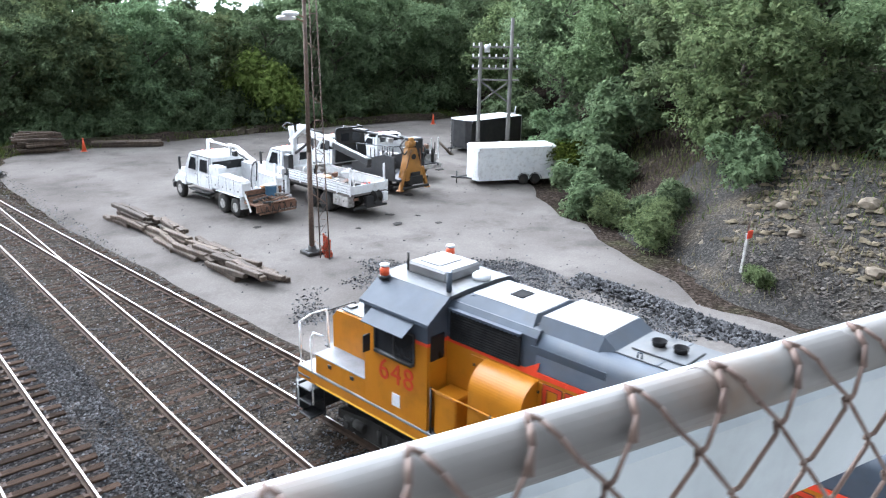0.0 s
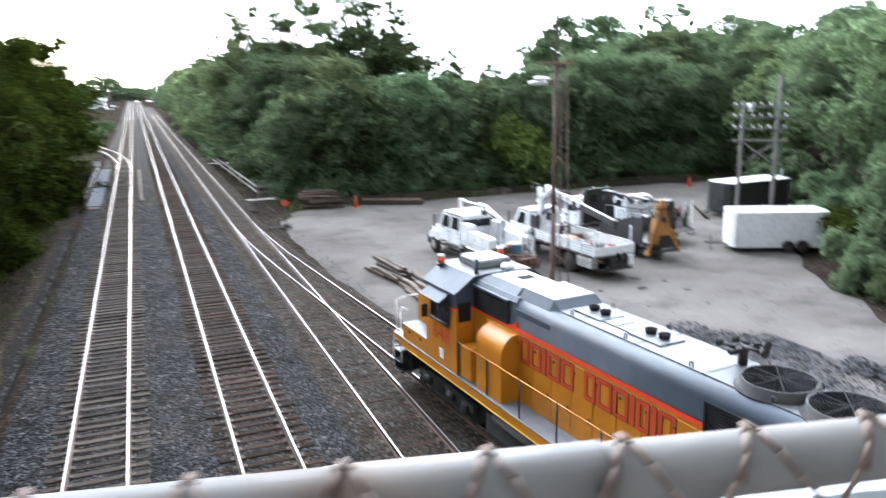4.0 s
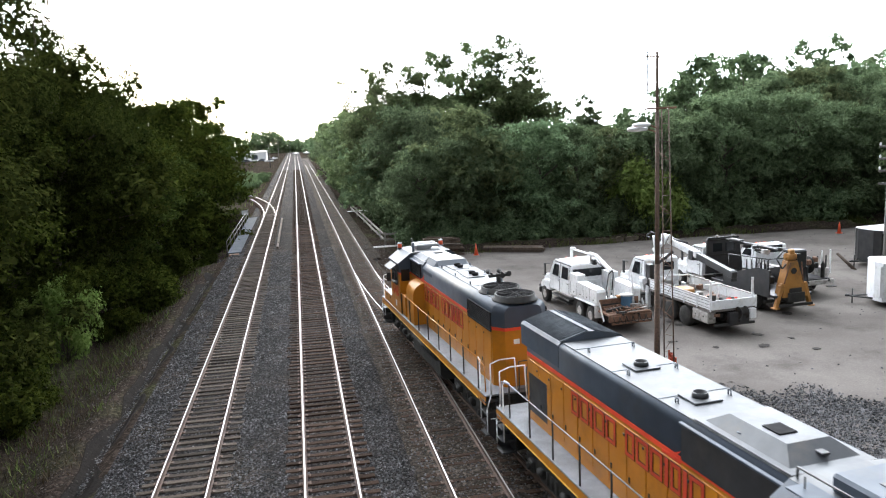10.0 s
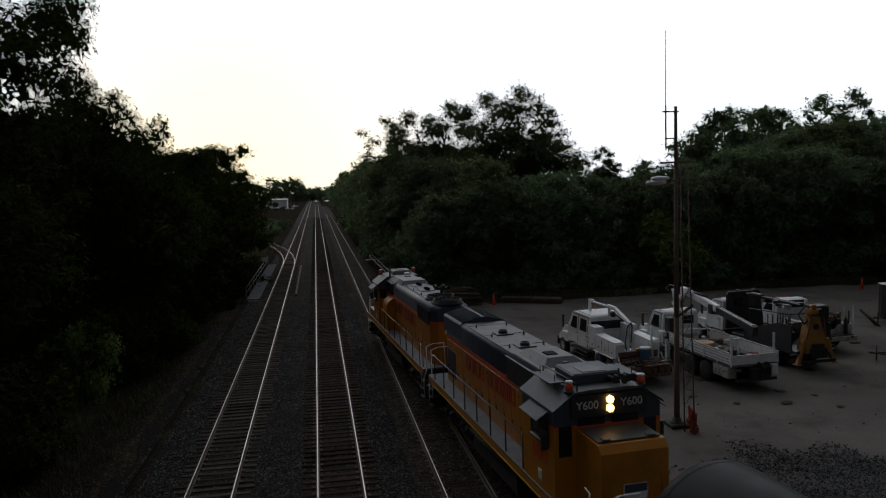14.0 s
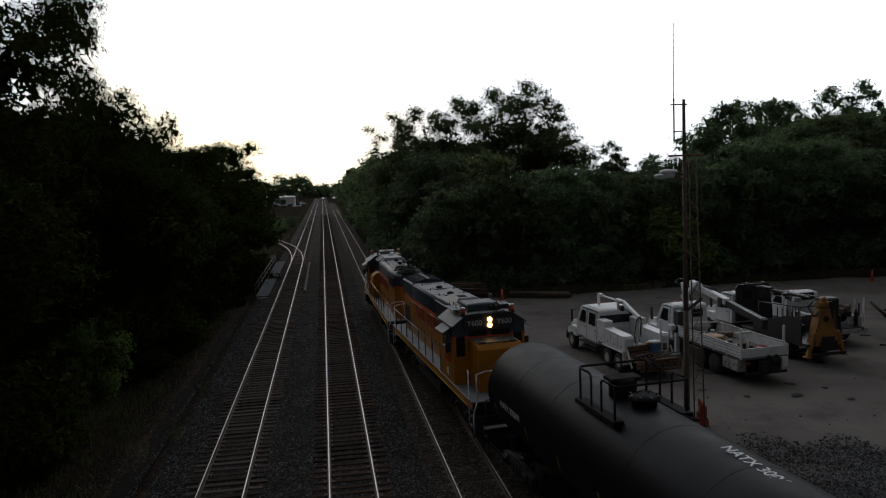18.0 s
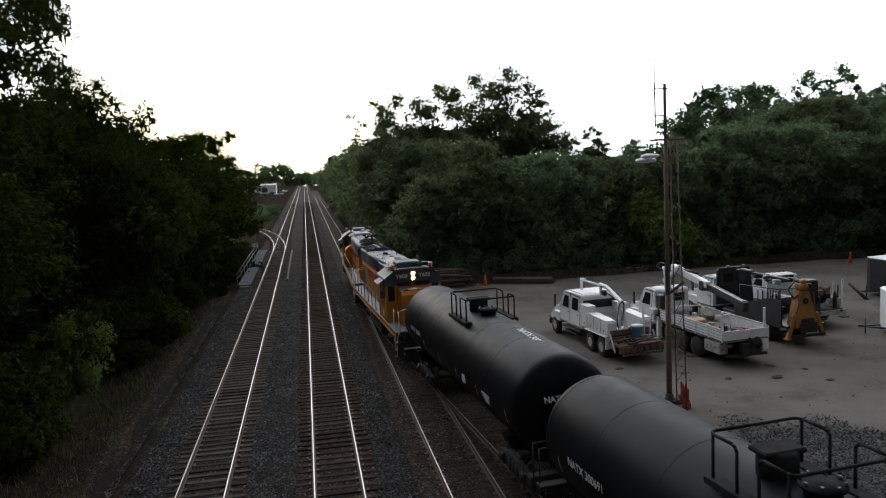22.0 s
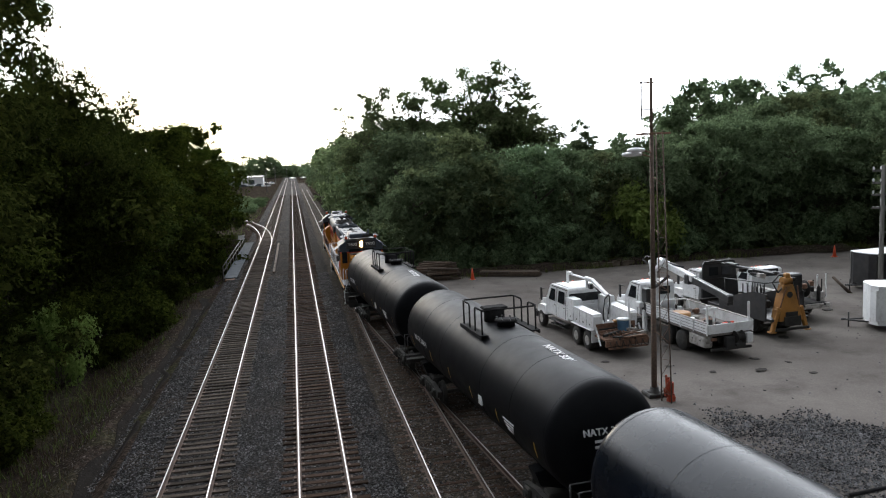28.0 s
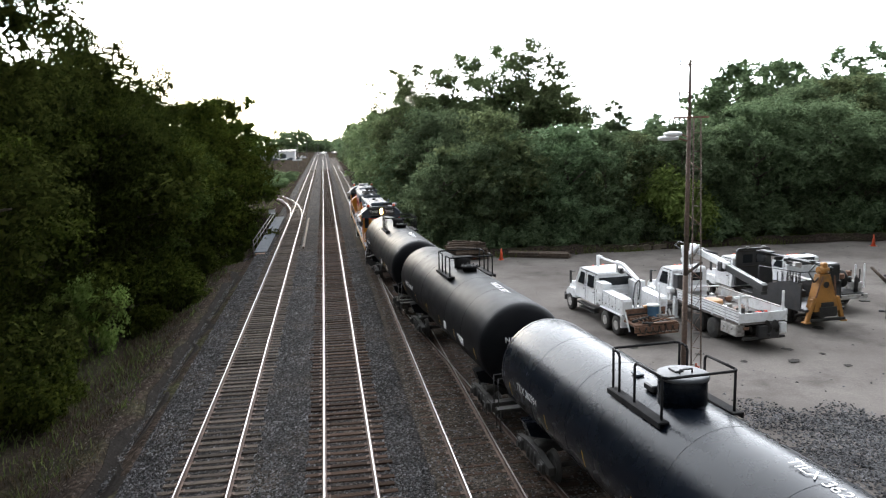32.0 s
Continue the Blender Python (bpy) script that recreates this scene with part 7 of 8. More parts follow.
for k in range(5):
    part("hydraulic_hose", Shape().pipe([(-0.5 + 0.12 * k, 3.4, 1.4), (-0.55 + 0.13 * k, 3.55, 2.2), (-0.4 + 0.1 * k, 3.5, 3.0 + 0.1 * k), (-0.3 + 0.05 * k, 3.2, 3.6)], 0.025, 5), BLACK, t2)
for k in range(9):
    part("loose_gear", Shape().box((0, 0, 0), (0.2 + 0.05 * (k % 3), 0.5 - 0.04 * k, 0.16), 0.03, m=pose(-0.85 + 0.21 * k, 1.8 - 0.42 * k + 0.5 * (k % 2), 1.38, 0, 0, 37 * k)), (GRIME, DUSTY_WHITE, RUST, BLACK)[k % 4], t2, "loose gear on the bed")

# black-bodied truck with an orange tail tower
t3 = thing("tower_truck", "black-bodied truck with a yellow-orange tail tower and outriggers", "truck", pose(25.8, 36.1, GY, 0, 0, 3.0), "trucks in the yard")
chassis(t3, -2.0, 7)
crew_cab(t3, 4.8, 1, WHITE)
for s in (-1, 1):
    for d in (0.0,):
        road_wheel(t3, s * 1.05, d, 0.52, 0.3, True, False)
    part("body_side", Shape().prism([(-1.4, 0.9), (2.6, 0.9), (2.6, 1.5), (-0.4, 2.35), (-1.4, 2.35)], "x", s * 1.15 - 0.04, s * 1.15 + 0.04), BLACK, t3, "black slant-topped body side")
    leg = Shape().box((0, 0, 0), (0.2, 0.22, 1.35), 0.03, m=pose(s * 0.86, -1.75, 1.02, 0, -s * 17)).box((s * 1.06, -1.75, 0.4), (0.34, 0.36, 0.08), 0.02)
    part("outrigger", leg.tube((s * 0.4, -1.7, 1.45), (s * 0.9, -1.78, 1.05), 0.06, 8).box((s * 0.62, -1.72, 1.5), (0.42, 0.2, 0.18), 0.03), CRANE_YELLOW, t3, "worn yellow outrigger leg")
part("bed_floor", Shape().box((0, 1.0, 1.0), (2.3, 5.6, 0.14), 0.02), BLACK, t3)
part("headboard", Shape().prism([(-1.2, 1.2), (1.25, 1.2), (1.25, 1.7), (1.0, 3.3), (0.9, 3.36), (-1.05, 3.36), (-1.15, 3.2)], "y", 4.24, 4.36), BLACK, t3, "tall black headboard with a sloping edge")
for s in (-0.45, 0.4):
    part("headboard_pane", Shape().box((s, 4.225, 2.75), (0.62, 0.02, 0.5), 0.01), GLASS, t3, "dark rear pane")
part("headboard_rib", Shape().box((0, 4.21, 3.2), (2.0, 0.06, 0.07), 0.01).box((0, 4.21, 2.3), (2.2, 0.06, 0.07), 0.01), GRIME, t3)
part("work_lamp", Shape().box((-0.5, 4.2, 3.42), (0.2, 0.12, 0.14), 0.03), DUSTY_WHITE, t3)
part("work_lamp", Shape().box((0.55, 4.2, 3.42), (0.2, 0.12, 0.14), 0.03), DUSTY_WHITE, t3)
for k in range(5):
    part("bed_stay", Shape().box((1.1, 3.6 - 0.42 * k, 1.55), (0.05, 0.06, 0.9), 0.01), GRIME, t3)
tw = part("tail_tower", Shape().add([(-0.72, -1.9, 0.95), (0.72, -1.9, 0.95), (0.72, -1.2, 0.95), (-0.72, -1.2, 0.95), (-0.3, -1.65, 2.8), (0.3, -1.65, 2.8), (0.3, -1.25, 2.8), (-0.3, -1.25, 2.8)],
          [(0, 1, 5, 4), (1, 2, 6, 5), (2, 3, 7, 6), (3, 0, 4, 7), (4, 5, 6, 7), (0, 3, 2, 1)]), CRANE_YELLOW, t3, "tapering yellow-orange steel tower")
part("tower_hole", Shape().lathe([(0.16, 0), (0.16, 0.04), (0, 0.04)], (0, -1.79, 2.3), "y", 18), BLACK, tw)
part("tower_rib", Shape().box((0, 0, 0), (0.07, 0.05, 1.8), 0.01, m=pose(-0.52, -1.8, 1.9, 7, 12)).box((0, 0, 0), (0.07, 0.05, 1.8), 0.01, m=pose(0.52, -1.8, 1.9, 7, -12)), RUST, tw)
part("tower_plate", Shape().box((0, -1.93, 1.25), (0.75, 0.05, 0.35), 0.02), GRIME, tw)
part("tower_head", Shape().tube((-0.26, -1.45, 3.0), (0.26, -1.45, 3.0), 0.2, 16).box((0.05, -1.45, 3.25), (0.3, 0.3, 0.3), 0.06).tube((-0.3, -1.5, 2.9), (0.1, -1.5, 3.35), 0.06, 8), CRANE_YELLOW, tw, "yellow slewing head")
part("boom_stick", Shape().box((0, 0, 0), (0.16, 5.2, 0.16), 0.03, m=pose(0.05, 1.2, 3.22, -1)).box((0, 0, 0), (0.1, 4.6, 0.08), 0.02, m=pose(-0.25, 1.4, 3.3, 0)).box((0, 0, 0), (0.3, 1.0, 0.14), 0.03, m=pose(-0.2, 2.8, 3.35, 0)), BLACK, t3, "black lattice boom laid forward")
part("bucket", Shape().box((0.85, -0.9, 2.75), (0.75, 0.75, 1.0), 0.08), BLACK, t3, "black boom end housing")
part("cable_tangle", Shape().pipe([(-0.2, -1.6, 2.8), (-0.5, -1.5, 2.4), (-0.7, -1.3, 2.9), (-0.3, -1.3, 3.3), (0.3, -1.5, 3.1), (0.6, -1.3, 2.6), (0.3, -1.7, 2.75)], 0.04, 6), BLACK, t3, "black hydraulic hoses")
for k in range(10):
    part("top_gear", Shape().box((0, 0, 0), (rj.uniform(0.12, 0.35), rj.uniform(0.2, 0.6), rj.uniform(0.1, 0.3)), 0.03, m=pose(rj.uniform(-0.7, 0.9), -1.4 + 0.35 * k, 3.1 + rj.uniform(-0.15, 0.2), rj.uniform(-10, 10), 0, rj.uniform(0, 180))), (BLACK, GRIME, BLACK, DUSTY_WHITE)[k % 4], t3, "dark winch gear along the boom")
for k in range(6):
    part("body_clutter", Shape().box((0, 0, 0), (0.35, 0.5, 0.4), 0.05, m=pose(-0.8 + 0.33 * k, 0.4 + 0.5 * (k % 3), 1.3 + 0.1 * (k % 2), 0, 0, 29 * k)), (GRIME, BLACK, RUST)[k % 3], t3)
for k in range(5):
    part("guard_bar", Shape().tube((-1.18, -1.2 + 0.22 * k, 2.35), (-1.18, -1.2 + 0.22 * k, 2.85), 0.03, 6), BLACK, t3)
part("tail_plate", Shape().box((0, -2.0, 0.95), (1.0, 0.08, 0.5), 0.02).box((0, -2.0, 0.55), (2.0, 0.12, 0.14), 0.02), GRIME, t3)
part("body_rail", Shape().pipe([(-1.1, -1.2, 2.35), (-1.1, -1.2, 2.9), (1.1, -1.2, 2.9), (1.1, -1.2, 2.35)], 0.03, 6).pipe([(-1.1, 2.2, 1.7), (-1.1, 2.2, 2.7), (-1.1, -1.2, 2.9)], 0.03, 6), BLACK, t3)

# utility truck behind them
t4 = thing("utility_truck", "white utility truck with rear racks parked behind the others", "truck", pose(29.35, 38.9, GY, 0, 0, 3.0), "trucks in the yard")
chassis(t4, -1.8, 5)
crew_cab(t4, 2.2, 1, WHITE, 2.5)
for s in (-1, 1):
    road_wheel(t4, s * 1.0, 0, 0.45, 0.27, True)
    tb = part("side_box", Shape().box((s * 0.98, 0.3, 1.25), (0.4, 3.2, 0.62), 0.02), DUSTY_WHITE, t4, "dusty white tool box")
    for k in range(4):
        part("box_door", Shape().box((s * 1.185, -0.85 + 0.78 * k, 1.25), (0.02, 0.7, 0.5), 0.01), WHITE, tb)
        part("box_gap", Shape().box((s * 1.19, -0.46 + 0.78 * k, 1.25), (0.012, 0.03, 0.56)), GRIME, tb)
    for k, hh in enumerate((1.35, 1.0, 1.2, 0.85)):
        part("rack_post", Shape().box((s * (1.02 - 0.03 * k), -1.55 + 0.3 * k, 1.3 + hh / 2), (0.07, 0.07, hh), 0.015), (WHITE, GRIME)[k % 2], t4)
    part("cylinder", Shape().lathe([(0, 0), (0.11, 0), (0.11, 0.75), (0.07, 0.88), (0.03, 0.92), (0.03, 1.0), (0, 1.0)], (s * 0.62, -1.45, 1.05), "z", 14), (CHROME, GRIME)[s > 0], t4, "tall gas cylinder in the rear rack")
    part("rear_step", Shape().box((s * 0.8, -1.95, 0.62), (0.5, 0.3, 0.05), 0.01), GRIME, t4)
    part("tail_lamp", Shape().lathe([(0.07, -0.02), (0.07, 0.02), (0, 0.03)], (s * 0.7, -1.86, 0.95), "y", 12), BLACK, t4)
part("bed_floor", Shape().box((0, 0.1, 1.0), (1.9, 3.6, 0.1), 0.01), BLACK, t4)
part("rear_bumper", Shape().box((0, -1.75, 0.86), (2.2, 0.14, 0.26), 0.02), DUSTY_WHITE, t4, "dusty white rear bumper")
part("cable_reel", Shape().lathe([(0.5, -0.3), (0.5, -0.24), (0.25, -0.22), (0.25, 0.22), (0.5, 0.24), (0.5, 0.3)], (0, -0.7, 1.7), "x", 20), GRIME, t4)
for k in range(9):
    part("rack_load", Shape().box((0, 0, 0), (0.22, 0.4, 0.3 + 0.12 * (k % 3)), 0.05, m=pose(-0.8 + 0.2 * k, -1.2 + 0.35 * (k % 3), 1.75 + 0.2 * (k % 2), 0, 0, 23 * k)), (BLACK, DUSTY_WHITE, GRIME, RUST)[k % 4], t4, "dark gear in the rear rack")

# oil stains on the yard
OIL = surf("oil_soaked_dirt", (0.02, 0.018, 0.016), (0.05, 0.044, 0.039), 3.0, 0.8, spec=0.1)
ro = random.Random(31)
for x, y, q in ((25.71, 34.54, 0.42), (21.93, 31.43, 0.3), (21.13, 29.73, 0.34), (19.26, 34.9, 0.26), (19.39, 34.2, 0.3), (23.03, 30.46, 0.2), (22.91, 28.6, 0.24), (18.96, 30.15, 0.2), (15.2, 33.4, 0.25), (17.6, 31.6, 0.2)):
    rim = [(q * ro.uniform(0.6, 1.15) * math.cos(k * 0.524), 0.75 * q * ro.uniform(0.6, 1.15) * math.sin(k * 0.524)) for k in range(12)]
    ob = part("oil_stain", Shape().prism(rim, "z", 0, 0.008), OIL)
    ob.matrix_world = pose(x, y, max(ground_z(x + a, y + b) for a in (-0.3, 0, 0.3) for b in (-0.3, 0, 0.3)) + 0.122, 0, 0, ro.uniform(0, 360))
    tagged(ob, "dark oil stain soaked into the yard dirt", "stain", "oil stains")

# ---------------- trailers ----------------


def box_trailer(label, m, ln, w, h, mat, wheel_x):
    th = thing("box_trailer", label, "trailer", m)
    z0 = 0.42
    nose = 0.55
    poly = [(-ln / 2, -w / 2), (ln / 2, -w / 2), (ln / 2, w / 2), (-ln / 2, w / 2), (-ln / 2 - nose * 0.5, w * 0.28), (-ln / 2 - nose * 0.5, -w * 0.28)]
    part("body", Shape().prism(poly, "z", z0, z0 + h), mat, th, "flat-sided trailer body")
    roofp = [(x * 1.006, y * 1.01) for x, y in poly]
    part("roof", Shape().prism(roofp, "z", z0 + h, z0 + h + 0.05), WHITE, th, "white trailer roof")
    part("roof_vent", Shape().box((0.2, 0, z0 + h + 0.09), (0.4, 0.4, 0.08), 0.03), WHITE, th)
    part("base_rail", Shape().prism([(x * 1.004, y * 1.01) for x, y in poly], "z", z0 - 0.1, z0), mat, th)
    for s in (-1, 1):
        part("corner_trim", Shape().box((-ln / 2, s * w / 2, z0 + h / 2), (0.06, 0.03, h), 0.008), CHROME, th)
        part("corner_trim", Shape().box((ln / 2, s * w / 2, z0 + h / 2), (0.05, 0.05, h), 0.01), CHROME, th)
        for wx in wheel_x:
            tyre = part("wheel", Shape().lathe([(0.2, -0.1), (0.31, -0.1), (0.34, -0.05), (0.34, 0.05), (0.31, 0.1), (0.2, 0.1)], (wx, s * (w / 2 - 0.02), 0.34), "y", 24), RUBBER, th)
            part("wheel_rim", Shape().lathe([(0, -0.09 * 1), (0.2, -0.09), (0.21, -0.1), (0.21, 0.1), (0.2, 0.09), (0, 0.09)], (wx, s * (w / 2 - 0.02), 0.34), "y", 18), WHITE, tyre)
        f2 = Shape()
        for wx in wheel_x:
            pts = [(wx + 0.42 * math.cos(radians(a)), s * (w / 2 + 0.0), 0.34 + 0.42 * math.sin(radians(a))) for a in range(0, 181, 18)]
            for p, q in zip(pts, pts[1:]):
                f2.add([(p[0], p[1] - 0.12, p[2]), (p[0], p[1] + 0.12, p[2]), (q[0], q[1] + 0.12, q[2]), (q[0], q[1] - 0.12, q[2])], [(0, 1, 2, 3)])
        part("mudguard", f2, GRIME, th)
    part("side_door", Shape().box((-ln / 2 + 0.1, -w / 2 - 0.012, z0 + h * 0.5), (0.5, 0.02, h * 0.85), 0.006), mat, th)
    part("drawbar", Shape().pipe([(-ln / 2 - 0.2, -0.5, 0.4), (-ln / 2 - 1.3, 0, 0.42)], 0.05, 6).pipe([(-ln / 2 - 0.2, 0.5, 0.4), (-ln / 2 - 1.3, 0, 0.42)], 0.05, 6).box((-ln / 2 - 1.4, 0, 0.45), (0.25, 0.12, 0.12), 0.03), BLACK, th, "black A-frame drawbar")
    part("jockey_jack", Shape().tube((-ln / 2 - 1.15, 0.0, 0.02), (-ln / 2 - 1.15, 0.0, 0.85), 0.04, 8), BLACK, th)
    for k in range(12):
        part("marker_lamp", Shape().box((-ln / 2 + 0.2 + k * (ln - 0.4) / 11, -w / 2 - 0.02, z0 - 0.05), (0.05, 0.02, 0.03)), WHITE, th)
    return th


box_trailer("white enclosed box trailer on two axles", pose(33.7, 33.75, GY - 0.02, 0, 0, -24.5), 5.3, 2.2, 1.95, WHITE, (0.35, 1.15))
box_trailer("black enclosed box trailer with a white roof", pose(41.6, 44.2, GY - 0.02, 0, 0, 4), 6.0, 2.3, 2.1, BLACK, (0.4, 1.2))

# ---------------- lamp mast with lattice legs ----------------
mast = thing("lamp_mast", "rusty steel lamp mast with lattice legs and radio whip", "lamp post", pose(15.08, 28.15, GY))
MAST = surf("weathered_mast_steel", (0.065, 0.05, 0.042), (0.15, 0.105, 0.08), 1.2, 0.85, bump=0.3, fine=9, stain=(0.17, 0.085, 0.05), stain_scale=1.1, stain_amt=0.5)
part("pole", Shape().tube((0, 0, 0), (0, 0, 4.5), 0.12, 14, 0.105).tube((0, 0, 4.5), (0, 0, 10.8), 0.095, 14, 0.08).tube((0, 0, 10.8), (0, 0, 12.95), 0.07, 12, 0.06), MAST, mast, "tapered rusty pole")
part("foot_plate", Shape().lathe([(0.32, 0), (0.32, 0.06), (0.2, 0.08), (0.17, 0.25)], (0, 0, 0.1), "z", 16).box((0, 0, 0.05), (0.8, 0.8, 0.2), 0.04), GRIME, mast, "stained dark footing")
legs = [(-0.08, -0.8), (0.14, -1.2)]
for x, y in legs:
    part("lattice_leg", Shape().tube((x, y, 0), (x * 0.75, y * 0.6, 10.7), 0.027, 6), MAST, mast)
for k in range(15):
    z = 0.35 + k * 0.7
    u = z / 10.7
    a = Vector((legs[0][0] * (1 - 0.25 * u), legs[0][1] * (1 - 0.4 * u), z))
    b = Vector((legs[1][0] * (1 - 0.25 * u), legs[1][1] * (1 - 0.4 * u), z))
    c = Vector((0, -0.05, z + 0.3))
    part("lattice_brace", Shape().tube(a, b, 0.014, 5).tube(a, b + Vector((0, 0, 0.7)), 0.011, 5), MAST, mast)
    if k % 3 == 0:
        part("lattice_tie", Shape().tube(b, c, 0.014, 5), RUST, mast)
part("cross_arm", Shape().box((0.05, -0.1, 10.75), (1.35, 0.12, 0.08), 0.02, m=pose(0, 0, 0, 0, 0, -20)), RUST, mast)
lamp_h = 10.05
for k, (ang, dz) in enumerate(((203, 0.08), (217, -0.08))):
    dv = Vector((math.cos(radians(ang)), math.sin(radians(ang)) + 0.5 * k, 0)).normalized()
    arm = part("lamp_arm", Shape().pipe([(0, 0, lamp_h - 0.15 + dz), tuple(dv * 0.5 + Vector((0, 0, lamp_h + dz)))], 0.03, 7), RUST, mast)
    head = Shape().lathe([(0.02, 0.0), (0.12, 0.06), (0.17, 0.3), (0.19, 0.6), (0.13, 0.85), (0.03, 0.9)], (0, 0, 0), "x", 14)
    m = Matrix.Translation(dv * 0.45 + Vector((0, 0, lamp_h + dz))) @ Matrix.Rotation(math.atan2(dv.y, dv.x), 4, "Z") @ Matrix.Diagonal((1, 1, 0.55, 1))
    head.v = [tuple(m @ Vector(p)) for p in head.v]
    part("lamp_head", head, WHITE, arm, "pale oval street lamp head")
for z, w in ((12.75, 0.7), (11.7, 0.5)):
    part("whip_bracket", Shape().box((-0.21, 0, z), (w, 0.05, 0.05), 0.01), RUST, mast)
part("radio_whip", Shape().tube((-0.42, 0, 11.3), (-0.42, 0, 13.0), 0.03, 8).tube((-0.42, 0, 13.0), (-0.40, 0, 15.9), 0.016, 6, 0.01), UP_GREY, mast, "thin radio whip aerial")

cl2 = random.Random(9)
heap = Shape()
NET = surf("faded_orange_netting", (0.22, 0.03, 0.012), (0.4, 0.06, 0.025), 6.0, 0.8, bump=0.6, fine=14)
for k in range(26):
    a, z = cl2.uniform(0, 6.28), cl2.uniform(0.0, 0.8)
    rr = 0.2 - 0.11 * z
    p0 = Vector((rr * math.cos(a), 1.2 * rr * math.sin(a), max(0.02, z - cl2.uniform(0.1, 0.3))))
    p1 = Vector((rr * 0.8 * math.cos(a + cl2.uniform(-1, 1)), rr * math.sin(a + cl2.uniform(-1, 1)), z + cl2.uniform(0.05, 0.28)))
    w = Vector((-math.sin(a), math.cos(a), cl2.uniform(-0.5, 0.5))) * cl2.uniform(0.05, 0.12)
    n = Vector((math.cos(a), math.sin(a), 0)) * cl2.uniform(0.02, 0.05)
    heap.add([tuple(p0 - w), tuple(p0 + n), tuple(p0 + w), tuple(p1 + w * 0.6), tuple(p1 + n * 1.5), tuple(p1 - w * 0.7), tuple(p0 - n), tuple(p1 - n)],
             [(0, 1, 4, 5), (1, 2, 3, 4), (2, 6, 7, 3), (6, 0, 5, 7), (0, 6, 2, 1), (5, 4, 3, 7)])
ob = part("safety_netting", heap, NET)
ob.matrix_world = pose(15.33, 27.35, GY)
tagged(ob, "crumpled orange safety netting heaped at the mast foot", "netting")


def cone(x, y, h, z=GY):
    th = thing("traffic_cone", "orange traffic cone standing at the yard edge", "cone", pose(x, y, z), "cones")
    part("cone_body", Shape().lathe([(0.17, 0.03), (0.03, h), (0, h)], (0, 0, 0), "z", 16), ORANGE, th)
    part("cone_base", Shape().box((0, 0, 0.02), (0.42, 0.42, 0.05), 0.02), ORANGE, th)


cone(15.1, 60.2, 1.0)
cone(47.3, 57.6, 1.0, ground_z(47.3, 57.6) + 0.1)

# switch target beside the turnout
sw = thing("switch_stand", "switch stand with a round red target", "switch stand", pose(8.15, 53.9, GY))
part("stand_post", Shape().tube((0, 0, 0), (0, 0, 1.75), 0.03, 8), BLACK, sw)
part("target_disc", Shape().lathe([(0.24, -0.01), (0.24, 0.01), (0, 0.012)], (0, 0, 1.8), "y", 20), RED, sw, "round red target")
part("stand_base", Shape().box((0, 0, 0.15), (0.35, 0.5, 0.3), 0.05).box((-0.4, 0, 0.05), (1.6, 0.2, 0.1), 0.02).tube((0.15, 0, 0.3), (0.5, 0.1, 0.12), 0.025, 6), GRIME, sw)

# utility poles with cross-arms
up = thing("utility_pole", "pair of grey wooden utility poles joined by cross-arms with insulators", "utility pole", pose(35.3, 37.3, GY))
A, B = Vector((-0.8, 0.6, 0)), Vector((0.85, -0.65, 0))
OLD_POLE = surf("grey_pole_wood", (0.1, 0.095, 0.09), (0.2, 0.19, 0.175), 2.0, 0.9, bump=0.5, stretch=(4, 4, 0.4))
part("pole", Shape().tube(A, A + Vector((0, 0, 8.6)), 0.15, 12, 0.11), OLD_POLE, up)
part("pole", Shape().tube(B, B + Vector((0, 0, 10.2)), 0.16, 12, 0.11), OLD_POLE, up)
dirv = (B - A).normalized()
for z in (8.3, 7.6, 6.9, 6.15):
    a, b = A - dirv * 0.55, B + dirv * 0.6
    yaw = math.degrees(math.atan2(dirv.y, dirv.x))
    mid = (a + b) / 2
    part("cross_arm", Shape().box((0, 0, 0), ((b - a).length, 0.12, 0.12), 0.015, m=pose(mid.x, mid.y, z, 0, 0, yaw)), OLD_POLE, up)
    if z > 6.5:
        for k in (0.02, 0.14, 0.36, 0.5, 0.66, 0.95):
            p = a.lerp(b, k)
            part("insulator", Shape().lathe([(0.03, 0), (0.07, 0.05), (0.05, 0.12), (0.065, 0.16), (0, 0.2)], (p.x, p.y, z + 0.06), "z", 10), WHITE, up, "pale glass insulator")
for s, e in (((A.x, A.y, 4.6), (B.x, B.y, 6.1)), ((A.x, A.y, 6.1), (B.x, B.y, 4.6))):
    part("cross_brace", Shape().tube(s, e, 0.05, 6), OLD_POLE, up)
part("transformer", Shape().lathe([(0, 0), (0.2, 0), (0.2, 0.5), (0, 0.52)], (A.x + 0.3, A.y - 0.3, 7.95), "z", 14), CHROME, up, "grey drum transformer")
part("small_arm", Shape().box((B.x + 0.25, B.y, 3.9), (0.9, 0.08, 0.08), 0.01).tube((B.x + 0.6, B.y, 3.9), (B.x + 0.7, B.y, 4.35), 0.04, 6), WHITE, up)

# post with a red board by the slope
ps = thing("marker_post", "leaning white marker post with a red board", "post", pose(26.1, 13.9, ground_z(26.1, 13.9), 0, 4, 0))
part("post", Shape().box((0, 0, 0.78), (0.13, 0.13, 1.76), 0.02), DUSTY_WHITE, ps)
part("board", Shape().box((0, -0.08, 1.62), (0.4, 0.03, 0.32), 0.01), RED, ps, "red board")
part("branch", Shape().tube((0.1, 0.1, 1.6), (0.7, 0.3, 2.5), 0.035, 6, 0.02), WOOD, ps)

